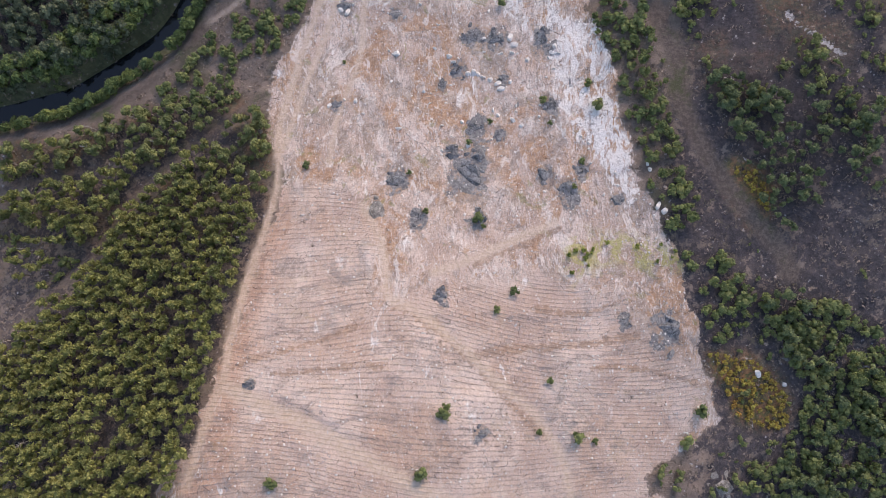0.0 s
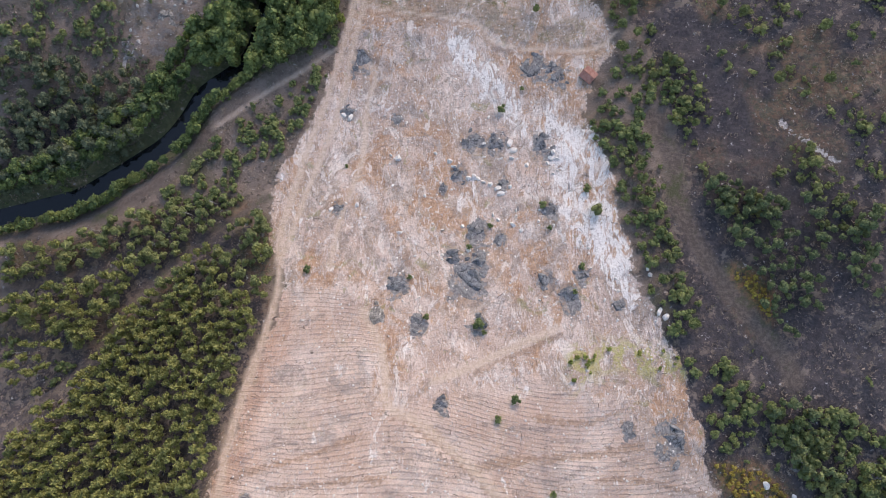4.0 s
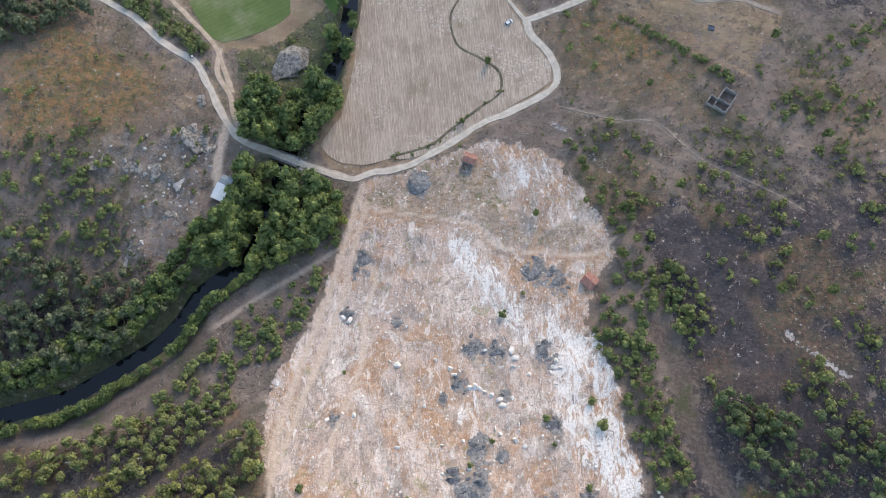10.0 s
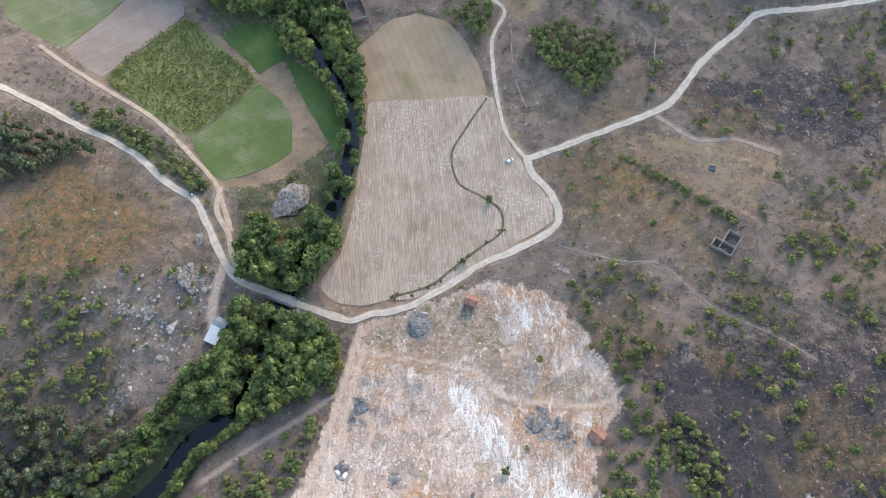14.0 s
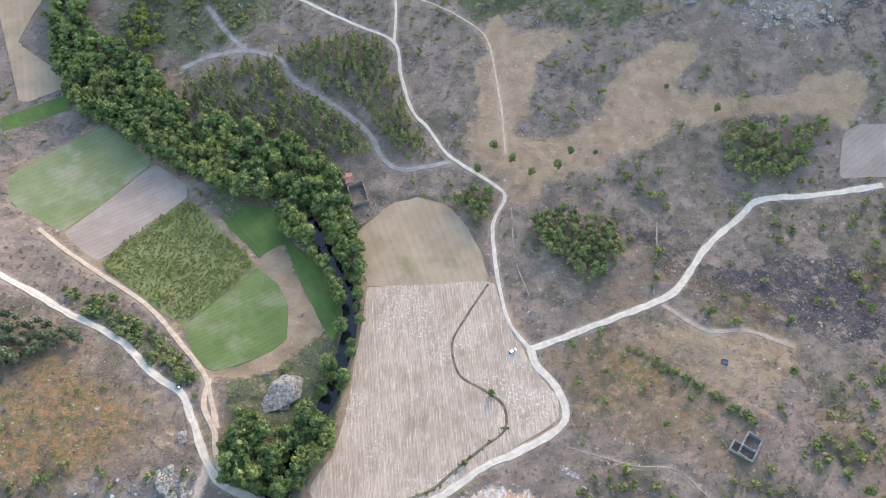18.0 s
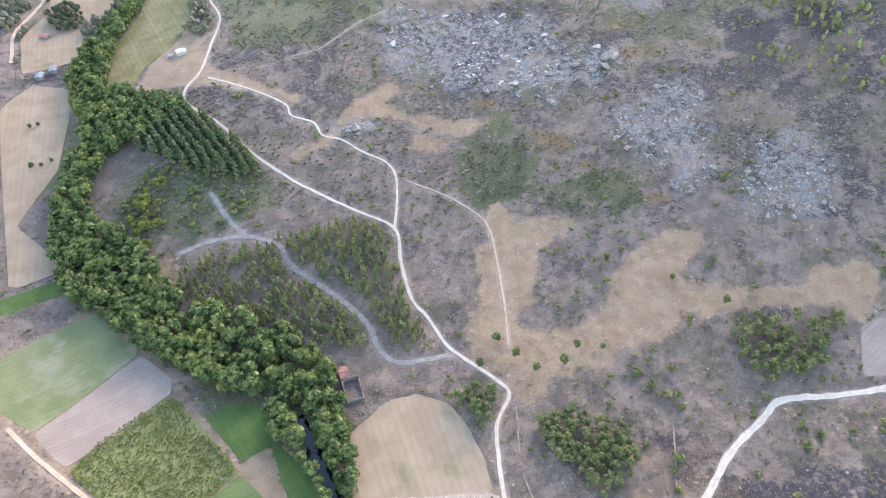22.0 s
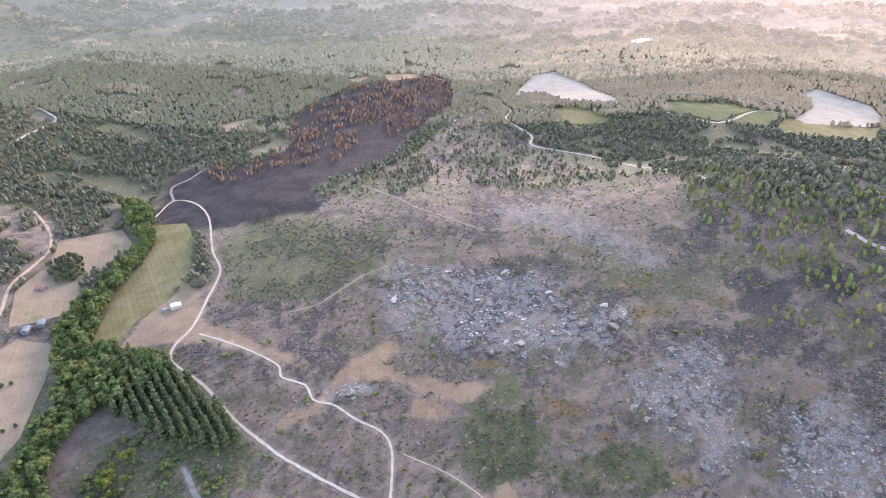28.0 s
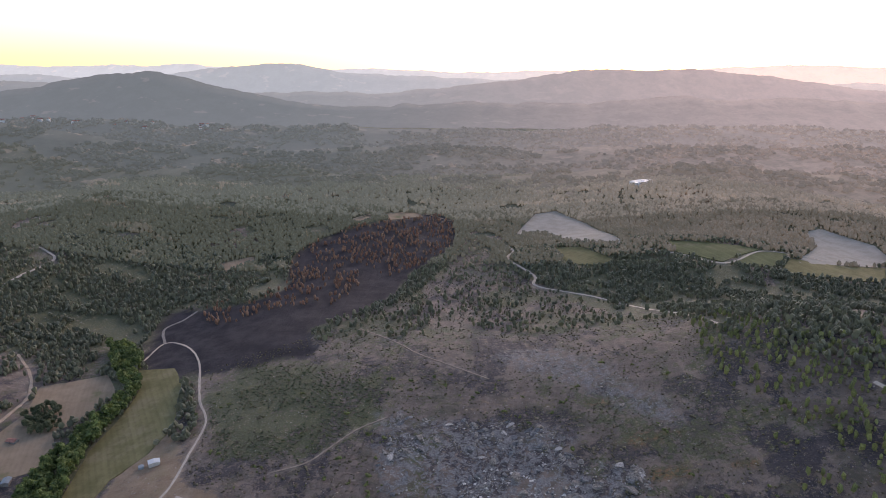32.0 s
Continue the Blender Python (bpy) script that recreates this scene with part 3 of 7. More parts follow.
PATH_HILL = (0.8, [(-32, 137), (-6, 133), (13, 129), (19, 121), (33, 117), (58, 116), (66, 122)])
SCRAPES = [(1.6, [(-4, -23), (8, -34), (22, -33), (50, -32), (66, -29)]), (1.3, [(50, -40), (64, -40), (80, -44), (92, -47)]), (0.9, [(-54, -40), (-33, -38), (-19, -37)]), (0.9, [(-71, -40), (-60, -35), (-41, -30), (-26, -24)]),
           (1.2, [(-31, 135), (-6, 131), (13, 127), (19, 119), (33, 115), (58, 114)]), (1.4, [(-16, -19), (-6, -24), (9, -36), (20, -48), (34, -61)]), (1.0, [(11, -5), (24, 0), (40, 7)]), (1.0, [(30, -20), (46, -22), (60, -18)])]
HILL_TOP = [(-31, 146), (-18, 152), (-2, 159), (14, 163), (22, 152), (27, 138), (36, 128), (58, 128), (62, 116), (34, 120), (16, 130), (-8, 134), (-32, 138)]
BLUSH = [(-58, 24), (-52, 10), (-57, -12), (-60, -30), (-66, -45), (-66, -70), (-78, -80), (-73, -50), (-67, -15)]
RUST_SPOTS = [(59, 469, 11, 3), (112, 417, 9, 3), (116, 572, 20, 6), (20, 509, 10, 4), (121, 539, 14, 6), (163, 538, 9, 5), (78, 447, 5, 3), (184, 462, 9, 3), (94, 614, 10, 4)]
TRACK_HOUSE = (3, [(-92, 174), (-94, 161), (-94, 151), (-92, 144)])
PATH_EAST = (0.7, [(47, 182), (59, 178), (72, 174), (87, 172), (102, 155), (118, 145), (130, 137), (137, 131)])
PATH_EAST_B = (2, [(93, 244), (109, 231), (125, 231), (143, 223)])
TRACK_RIGHT = (7, [(78, 87), (84, 69), (85, 52), (94, 30), (104, 16), (115, 2), (120, -8)])
SCAR = (1.1, [(122, 85), (129, 77), (140, 68)])
RIVER = (5, [(-200, 46), (-164, 55), (-146, 60), (-135, 66), (-124, 73), (-111, 82), (-103, 92), (-96, 103), (-79, 117), (-72, 140), (-66, 162), (-62, 175), (-49, 202), (-45, 220), (-43, 236), (-47, 257), (-58, 273), (-59, 279), (-69, 293)])
DITCH = (1.6, [(18, 256), (7, 238), (2, 227), (5, 213), (15, 206), (23, 199), (23, 189), (14, 182), (3, 173), (-7, 165), (-23, 160)])
HEDGE = (2, [(76, 224), (87, 215), (98, 208), (111, 198), (119, 190)])
FIELD_STUBBLE = [(-37, 255), (15, 258), (21, 256), (24, 244), (29, 229), (33, 222), (39, 210), (45, 203), (45, 194), (36, 187), (19, 178), (3, 168), (-11, 160), (-23, 159), (-35, 156), (-46, 158), (-53, 165), (-45, 178), (-41, 196), (-39, 221), (-37, 239)]
FIELD_TAN = [(-37, 255), (-44, 284), (-39, 290), (-29, 301), (-15, 305), (-1, 300), (9, 287), (16, 271), (18, 257)]
FIELD_MOWN = [(-114, 231.5), (-88, 264.5), (-77, 255), (-71, 245), (-69, 228), (-76, 221), (-88, 215), (-97, 212), (-104, 215)]
FIELD_CORN = [(-159, 262.5), (-129, 303.5), (-110, 286.5), (-88, 265.5), (-114, 232), (-123.5, 237.5)]
FIELD_BROWN = [(-180.5, 278.5), (-150.5, 326.5), (-131, 312), (-129, 304), (-159.5, 263)]
FIELD_PALE = [(-219, 313), (-204, 333), (-182, 352), (-151, 327), (-181, 279), (-211, 296)]
FIELD_GREY = [(194, 336), (204, 341), (230, 338), (224, 311), (186, 310)]
FIELD_STRIP = [(-238, 354), (-209, 373), (-203, 363), (-234, 343)]
FIELD_LONG = [(-276, 722), (-241, 720), (-218, 677), (-203, 621), (-208, 591), (-222, 566), (-224, 534), (-240, 536), (-246, 556), (-254, 600), (-252, 648), (-256, 685)]
FIELD_LEFT = [(-308, 521), (-299, 551), (-268, 546), (-253, 502), (-242, 457), (-245, 433), (-248, 410), (-216, 387), (-210, 379), (-232, 363)]
FIELD_UP = [(-341, 690), (-299, 718), (-273, 681), (-281, 645), (-293, 627), (-272, 587), (-312, 563), (-331, 606), (-327, 651)]
YARD = [(-217, 582), (-206, 622), (-187, 594), (-170, 555), (-142, 538), (-103, 515), (-102, 507), (-129, 518), (-162, 532), (-208, 534), (-219, 536), (-218, 565)]
CLEARING_A = [(10, 331), (13, 361), (16, 391), (17, 412), (27, 424), (35, 410), (55, 409), (66, 409), (63, 398), (49, 394), (44, 376), (38, 354), (34, 341), (62, 339), (78, 357), (86, 375), (96, 383), (110, 392), (128, 398), (128, 386), (116, 370), (128, 359), (149, 359), (170, 358), (183, 369), (198, 371), (211, 370), (207, 355), (196, 339), (183, 347), (147, 348), (130, 345), (113, 342), (103, 330), (86, 328), (73, 320), (51, 311), (36, 299), (28, 306)]
CLEARING_INNER = [(-164, 385), (-155, 387), (-144, 381), (-133, 361), (-120, 352), (-96, 345), (-100, 339), (-129, 349), (-145, 364)]
FIELD_HULL = [(-222, 314), (-204, 336), (-182, 354), (-150, 330), (-129, 313), (-108, 290), (-86, 268), (-68, 245), (-66, 226), (-76, 218), (-98, 209), (-118, 229), (-160, 259), (-184, 276)]
CLEARING_B = [(-104, 459), (-82, 476), (-59, 519), (-39, 533), (-34, 523), (-47, 508), (-22, 499), (5, 495), (24, 493), (5, 481), (-22, 490), (-56, 498), (-70, 483), (-82, 464)]
CLEARING_C = [(79, 223), (111, 232), (130, 230), (143, 222), (133, 206), (126, 190), (116, 198), (98, 208)]
CLEARING_D = [(41, 220), (67, 226), (83, 220), (96, 210), (115, 195), (96, 185), (73, 182), (50, 192), (48, 209)]
CLEARING_F = [(-56, 509), (-41, 510), (-22, 498), (20, 496), (-10, 490), (-40, 499)]
CLEARING_G = [(-23, 482), (-12, 483), (-3, 473), (-14, 467), (-24, 473)]
CLEARING_E = [(72, 238), (93, 243), (110, 233), (106, 228), (78, 224)]
BURNT = [(-282, 743), (-306, 862), (-251, 865), (-200, 911), (-216, 1076), (-138, 1194), (-30, 1269), (-9, 1088), (-55, 961), (-69, 883), (-107, 809), (-135, 778), (-123, 717), (-151, 706), (-203, 698), (-229, 700)]
WHITE_A = [(75, 1153), (119, 1274), (153, 1295), (193, 1207), (209, 1050), (192, 1035), (143, 1093), (121, 1169)]
WHITE_B = [(398, 984), (472, 1083), (482, 1141), (514, 1158), (555, 1097), (548, 1054), (522, 1016)]
TAN_FAR = [(120, 1057), (152, 1049), (182, 980), (166, 965), (129, 985)]
BARE = [(-34, 147), (-20, 153), (10, 165), (22, 168), (40, 162), (53, 146), (66, 121), (60, 109), (53, 89), (61, 71), (64, 49), (68, 29), (75, 14), (81, -2), (85, -19), (88, -38), (94, -54), (83, -67), (69, -75), (64, -91), (-78, -83), (-76, -59), (-72, -43), (-67, -15), (-60, 12), (-59, 29), (-65, 52), (-62, 70), (-51, 93), (-42, 117)]
WHITE_SOIL = [(3, 121), (14, 111), (25, 96), (37, 87), (42, 96), (52, 89), (61, 71), (65, 45), (68, 25), (59, 14), (57, 29), (45, 45), (39, 71), (25, 85), (10, 101)]
WHITE_SOIL_B = [(17, 163), (40, 162), (51, 147), (48, 134), (33, 140), (22, 148)]
ROWS_AREA = [(-59, 20), (-45, 22), (-28, 16), (-22, 4), (-19, -15), (7, -11), (43, -11), (80, -34), (88, -50), (79, -68), (65, -86), (-77, -78), (-71, -43), (-65, -11)]
FERNS = [(44, 4), (58, 5), (79, 2), (83, -6), (71, -6), (57, -4), (45, -11), (42, -6)]
GOLD_A = [(90, -35), (110, -39), (120, -51), (118, -62), (102, -60), (96, -48)]
GOLD_B = [(98, 30), (110, 28), (115, 12), (105, 8)]
HEATH_ORANGE = [(-183, 195), (-166, 216), (-148, 212), (-129, 197), (-118, 182), (-136, 169), (-156, 162), (-176, 163)]
HEATH_ORANGE_B = [(49, 481), (72, 463), (60, 461)]
ROCKS_LEFT = [(-143, 159), (-114, 170), (-94, 171), (-94, 154), (-104, 128), (-120, 114), (-127, 121), (-123, 143)]
ROCKS_MAIN = [(-49, 612), (-20, 604), (17, 603), (60, 591), (71, 558), (106, 547), (102, 529), (66, 511), (33, 521), (-10, 531), (-43, 544)]
ROCKS_RIGHT = [(95, 473), (104, 489), (136, 506), (150, 498), (143, 437), (133, 419), (115, 444)]
ROCKS_RIGHT_B = [(169, 448), (186, 455), (201, 451), (208, 425), (198, 403), (157, 405), (166, 432)]
ROCKS_LEDGE = [(-78, 487), (-56, 495), (-47, 489), (-67, 479)]
ROCKS_NORTH = [(28, 693), (71, 700), (107, 667), (121, 626), (145, 596), (131, 583), (85, 636), (41, 670)]
BELT = [(-49, 281), (-50, 302), (-62, 320), (-75, 333), (-112, 348), (-140, 356), (-156, 372), (-176, 395), (-196, 407), (-213, 428), (-216, 456), (-203, 479), (-181, 492), (-180, 514), (-220, 526), (-244, 547), (-255, 625), (-245, 658), (-292, 757), (-327, 777), (-271, 692), (-263, 661), (-271, 619), (-270, 550), (-241, 501), (-231, 456), (-226, 415), (-206, 372), (-166, 341), (-128, 319), (-95, 301), (-79, 285)]
CONIFERS = [(-232, 528), (-181, 516), (-142, 483), (-110, 447), (-134, 445), (-163, 454), (-198, 474)]
BELT_SOUTH = [(-84, 157), (-62, 150), (-46, 145), (-44, 126), (-59, 117), (-78, 110), (-96, 112), (-100, 128), (-87, 135)]
BELT_ROCK = [(-84, 190), (-69, 201), (-46, 191), (-48, 178), (-59, 165), (-77, 164), (-85, 174)]
BELT_BANK = [(-82, 292), (-63, 286), (-50, 292), (-41, 279), (-38, 230), (-44, 205), (-52, 204), (-48, 230), (-53, 257), (-67, 272)]
RIVERSIDE = [(-170, 52), (-131, 63), (-109, 78), (-94, 96), (-108, 96), (-120, 81), (-149, 65), (-170, 61)]
WOODS_LEFT = [(-170, 74), (-144, 70), (-110, 96), (-169, 95)]
SCRUB_BANK = [(-83, 89), (-61, 91), (-65, 68), (-71, 57), (-92, 51), (-114, 52), (-102, 67)]
PINES_SOUTH = [(-169, 37), (-149, 41), (-125, 50), (-103, 54), (-73, 57), (-62, 37), (-61, 18), (-66, -7), (-71, -29), (-76, -46), (-79, -75), (-139, -81)]
GAP_SOUTH = [(-165, 9), (-142, 8), (-123, -4), (-140, -31), (-154, -31)]
PINES_RIGHT = [(92, 63), (111, 60), (153, 51), (153, 22), (130, 12), (125, 6), (111, 10), (104, 32)]
PINES_MID = [(105, -12), (124, -12), (128, -29), (144, -31), (153, -51), (154, -87), (116, -86), (120, -58), (128, -47), (106, -23)]
BUSH_STRIP = [(55, 92), (77, 87), (80, 67), (83, 42), (88, 22), (99, 0), (109, -15), (102, -31), (90, -29), (80, 4), (67, 32), (62, 63), (53, 85)]
BUSH_STRIP_B = [(49, 167), (67, 158), (72, 133), (88, 115), (93, 85), (90, 74), (71, 86), (57, 91), (65, 121), (53, 151)]
WOOD_SLOPE = [(-146, 379), (-108, 397), (-81, 405), (-51, 414), (-31, 398), (-23, 365), (-10, 338), (-26, 326), (-45, 358), (-77, 379), (-89, 379), (-50, 351), (-40, 332), (-63, 326), (-102, 345), (-133, 355)]
WOOD_KNOLL = [(39, 292), (55, 296), (77, 282), (78, 264), (63, 253), (50, 267), (38, 280)]
WOOD_EAST = [(132, 333), (145, 345), (185, 341), (178, 327), (160, 310), (143, 305), (133, 319)]
WOOD_ROAD = [(1, 306), (23, 309), (20, 289), (12, 290), (-4, 303)]
CLEARING_RUST = [(-17, 52), (3, 49), (36, 51), (35, 22), (19, 24), (3, 41), (-17, 41)]
DARK_EAST = [(84, 287), (130, 267), (197, 266), (188, 224), (149, 228), (114, 241)]
LEFT_BANK = [(-118, 198), (-99, 200), (-87, 169), (-89, 144), (-102, 126), (-118, 116), (-133, 147), (-143, 161), (-119, 177)]
GREEN_PATCH = [(8, 464), (27, 467), (44, 457), (39, 432), (13, 424), (5, 445)]
LIME_STRIP = [(-184, 427), (-170, 443), (-162, 402), (-168, 391), (-181, 403)]
OPEN_HEATH = [(-183, 527), (-185, 624), (-211, 706), (-132, 761), (-44, 893), (14, 1120), (60, 974), (94, 909), (187, 725), (195, 679), (267, 553), (198, 403), (-142, 415)]
SINGED_AREA = [(-272, 872), (-203, 924), (-216, 1076), (-138, 1194), (-21, 1270), (-9, 1088), (-56, 973), (-111, 920), (-126, 853), (-183, 842), (-232, 807)]
EAST_HEATH = [(135, 400), (150, 470), (168, 540), (205, 600), (300, 630), (335, 520), (270, 400), (215, 372)]
EAST_WOOD = [(176, 520), (205, 600), (300, 630), (335, 520), (285, 410), (225, 470)]
EAST_PINES = [(182, 706), (215, 726), (248, 652), (301, 623), (245, 507), (219, 532), (187, 588), (173, 630)]
DARK_SLOPE = [(74, 135), (101, 127), (114, 100), (128, 65), (137, 45), (113, 55), (93, 70), (88, 92)]
VINE_A = [(252, 1036), (314, 1030), (375, 1024), (302, 959), (259, 986)]
VINE_B = [(308, 958), (369, 1011), (410, 1023), (355, 953)]
TAN_EAST = [(398, 999), (452, 996), (516, 1005), (481, 944), (417, 942), (360, 941)]
TERRACE_A = [(-902, 1512), (-877, 1565), (-778, 1493), (-774, 1430), (-847, 1444)]
TERRACE_B = [(-684, 1382), (-636, 1410), (-602, 1351), (-631, 1303)]
TERRACE_C = [(-171, 1220), (-139, 1243), (-139, 1206), (-159, 1200)]
TERRACE_D = [(-123, 1259), (-70, 1281), (-59, 1245), (-110, 1221)]
TERRACE_E = [(-304, 1014), (-270, 1045), (-260, 1024), (-288, 987)]
LANE_EAST = (2.6, [(225, 1011), (258, 983), (304, 956), (370, 1014), (414, 1019), (463, 1005), (519, 1010)])
LANE_WEST = (2.6, [(-385, 1674), (-337, 1539), (-295, 1415), (-244, 1321)])
LANE_MID = (2.4, [(-167, 1224), (-124, 1266), (-70, 1276), (-14, 1230)])
FARM_LANE = (2.4, [(-325, 576), (-338, 614), (-337, 644), (-340, 674), (-362, 711), (-393, 745)])
TREES_RIGHT = [(92, 67), (104, 64), (111, 50), (108, 42), (95, 48), (90, 59)]
MEADOW_A = [(-110, 291), (-98, 300), (-84, 298), (-77, 279), (-88, 270)]
MEADOW_B = [(-79, 281), (-65, 272), (-54, 258), (-46, 242), (-49, 227), (-58, 240), (-67, 256)]
MARGIN_A = [(-89, 269), (-79, 276), (-67, 254), (-56, 236), (-61, 224), (-72, 216), (-88, 209), (-100, 208), (-97, 213), (-70, 224), (-71, 245)]
PINES_WEST = [(-193, 231), (-160, 229), (-147, 221), (-166, 213), (-184, 200)]
HEDGE_STRIP = [(-172, 250), (-140, 238), (-112, 219), (-102, 205), (-123, 214), (-155, 235)]
FARM_COPSE = [(-328, 647), (-311, 663), (-292, 629), (-311, 623)]
WOODS_WEST = [(-174, 110), (-154, 115), (-125, 109), (-110, 105), (-111, 89), (-129, 72), (-153, 64), (-173, 60)]
WEST_SLOPE = [(-175, 161), (-144, 159), (-131, 137), (-128, 119), (-154, 115), (-174, 110)]
PALE_GRASS_AREA = [(-263, 502), (-247, 501), (-233, 461), (-245, 433), (-250, 428), (-245, 457)]

SHRUB_HEATH = [(50, 168), (78, 180), (120, 168), (150, 205), (195, 215), (192, 120), (150, 95), (128, 95), (112, 118), (90, 135), (70, 128), (56, 150)]
SHRUB_SLOPE = [(68, 128), (90, 118), (100, 88), (92, 68), (112, 60), (132, 88), (165, 92), (170, 30), (140, 26), (118, 45), (96, 55), (82, 88), (66, 110)]
SHRUB_WEST = [(-185, 165), (-148, 160), (-130, 140), (-118, 116), (-104, 104), (-120, 92), (-185, 98)]
SHRUB_EAST = [(50, 300), (90, 325), (140, 330), (215, 345), (225, 250), (190, 225), (150, 270), (118, 285), (96, 255), (60, 248)]
BRUSH_MID = [(8, 466), (28, 499), (48, 478), (43, 446), (58, 430), (72, 442), (96, 441), (106, 415), (80, 405), (60, 412), (43, 428), (18, 425)]
BRUSH_NORTH = [(-188, 665), (-167, 710), (-76, 663), (-48, 650), (-50, 627), (-60, 592), (-96, 572), (-151, 572), (-174, 616)]

# ---------------------------------------------------------------- shape of the land
FAR_HILLS = [(-560, 1250, 30, 260, 260), (430, 1450, 30, 260, 230)]
WATER_LEVEL = -3.0
rng = np.random.default_rng(7)
TABLE = rng.random((256, 256))


def grain(x, y, size):
    """Smooth random field between 0 and 1 with lumps of that size in metres."""
    u, v = np.asarray(x, float) / size + 57.3, np.asarray(y, float) / size + 31.7
    i, j = np.floor(u).astype(int), np.floor(v).astype(int)
    a, b = u - i, v - j
    a, b = a * a * (3 - 2 * a), b * b * (3 - 2 * b)
    i0, i1, j0, j1 = i % 256, (i + 1) % 256, j % 256, (j + 1) % 256
    return (TABLE[i0, j0] * (1 - a) + TABLE[i1, j0] * a) * (1 - b) + (TABLE[i0, j1] * (1 - a) + TABLE[i1, j1] * a) * b


def rough(x, y, size):
    return 0.5 * grain(x, y, size) + 0.3 * grain(y, x, size * 0.47) + 0.2 * grain(x + 91, y - 17, size * 0.21)


def ease(v, low, high):
    t = np.clip((np.asarray(v, float) - low) / (high - low), 0, 1)
    return t * t * (3 - 2 * t)


def glide(points, closed=False, count=6):
    """A smooth line through the points."""
    p = np.array(points, float)
    p = np.vstack([p[-1], p, p[:2]]) if closed else np.vstack([2 * p[0] - p[1], p, 2 * p[-1] - p[-2]])
    out = []
    for k in range(1, len(p) - 2):
        for s in np.arange(count) / count:
            a, b, c, d = p[k - 1], p[k], p[k + 1], p[k + 2]
            out.append(0.5 * (2 * b + (c - a) * s + (2 * a - 5 * b + 4 * c - d) * s * s + (3 * b - a - 3 * c + d) * s ** 3))
    if not closed:
        out.append(p[-2])
    return np.array(out)


def segments(line, x, y, closed, margin):
    """Distance to a line, or to the outline of an area (inside positive); beyond the margin a large number."""
    x, y = np.asarray(x, float), np.asarray(y, float)
    out = np.full(x.shape, -1e3 if closed else 1e3)
    lo, hi = line.min(0) - margin, line.max(0) + margin
    near = np.nonzero((x > lo[0]) & (x < hi[0]) & (y > lo[1]) & (y < hi[1]))[0]
    if not len(near):
        return out
    px, py = x[near], y[near]
    best, inside = np.full(len(near), 1e9), np.zeros(len(near), bool)
    for k in range(len(line) if closed else len(line) - 1):
        (ax, ay), (bx, by) = line[k], line[(k + 1) % len(line)]
        dx, dy = bx - ax, by - ay
        s = np.clip(((px - ax) * dx + (py - ay) * dy) / max(dx * dx + dy * dy, 1e-9), 0, 1)
        best = np.minimum(best, (px - ax - s * dx) ** 2 + (py - ay - s * dy) ** 2)
        if closed and ay != by:
            inside ^= ((ay > py) != (by > py)) & (px < (bx - ax) * (py - ay) / (by - ay) + ax)
    best = np.sqrt(best)
    out[near] = np.where(inside, best, -best) if closed else best
    return out


def beside(points, x, y, margin=7):
    """Signed distance to a line."""
    line = glide(points, False, 4)
    x, y = np.asarray(x, float), np.asarray(y, float)
    out = np.full(x.shape, 9.0)
    lo, hi = line.min(0) - margin, line.max(0) + margin
    near = np.nonzero((x > lo[0]) & (x < hi[0]) & (y > lo[1]) & (y < hi[1]))[0]
    if not len(near):
        return out
    px, py, best, signed = x[near], y[near], np.full(len(near), 1e9), np.full(len(near), 9.0)
    for (ax, ay), (bx, by) in zip(line[:-1], line[1:]):
        dx, dy = bx - ax, by - ay
        s = np.clip(((px - ax) * dx + (py - ay) * dy) / max(dx * dx + dy * dy, 1e-9), 0, 1)
        d = np.hypot(px - ax - s * dx, py - ay - s * dy)
        closer = d < best
        best = np.where(closer, d, best)
        signed = np.where(closer, np.sign(dx * (py - ay) - dy * (px - ax)) * d, signed)
    out[near] = np.clip(signed, -9, 9)
    return out


def off_line(points, x, y, margin=30):
    return segments(glide(points, False, 4), x, y, False, margin)


def within(points, x, y, soft=2.0, ragged=3.0, margin=25):
    """How far a place lies in an area: 0 outside, 1 inside, with a ragged edge."""
    d = segments(glide(points, True, 3), x, y, True, margin)
    return ease(d + (rough(x, y, 9.0) - 0.5) * 2 * ragged, -soft, soft)


def outline(points):
    """A field's outline: straight sides, corners slightly cut."""
    p = np.array(points, float)
    for share in (0.05, 0.25):
        q = np.roll(p, -1, 0)
        p = np.stack([p * (1 - share) + q * share, p * share + q * (1 - share)], 1).reshape(-1, 2)
    return p


def land(x, y, carved=True):
    """Height of the land without its small relief."""
    x, y = np.atleast_1d(np.asarray(x, float)), np.atleast_1d(np.asarray(y, float))
    z = np.full(x.shape, BASE)
    for hx, hy, up in HILLS_SOUTH + HILLS_VALLEY + HILLS_MIDDLE + HILLS_RISE + HILLS_NORTH:
        near = np.nonzero((np.abs(x - hx) < 4 * REACH) & (np.abs(y - hy) < 4 * REACH))[0]
        z[near] += up * np.exp(-((x[near] - hx) ** 2 + (y[near] - hy) ** 2) / (2 * REACH * REACH))
    for hx, hy, up, wx, wy in FAR_HILLS:
        z += up * np.exp(-((x - hx) / wx) ** 2 - ((y - hy) / wy) ** 2)
    far = ease(np.hypot(x, y), 800, 1700)
    z += far * ease(y, 1700, 1300) * ((rough(x, y, 520.0) - 0.5) * 70 + (rough(x, y, 140.0) - 0.5) * 22)
    if not carved:
        return z
    d = off_line(RIVER[1], x, y, 40)
    bed = WATER_LEVEL - 1.2 + np.maximum(d - 1.7, 0) * 0.8
    z = np.where(d < 40, np.minimum(z, np.maximum(bed, WATER_LEVEL - 1.2)), z)
    return z


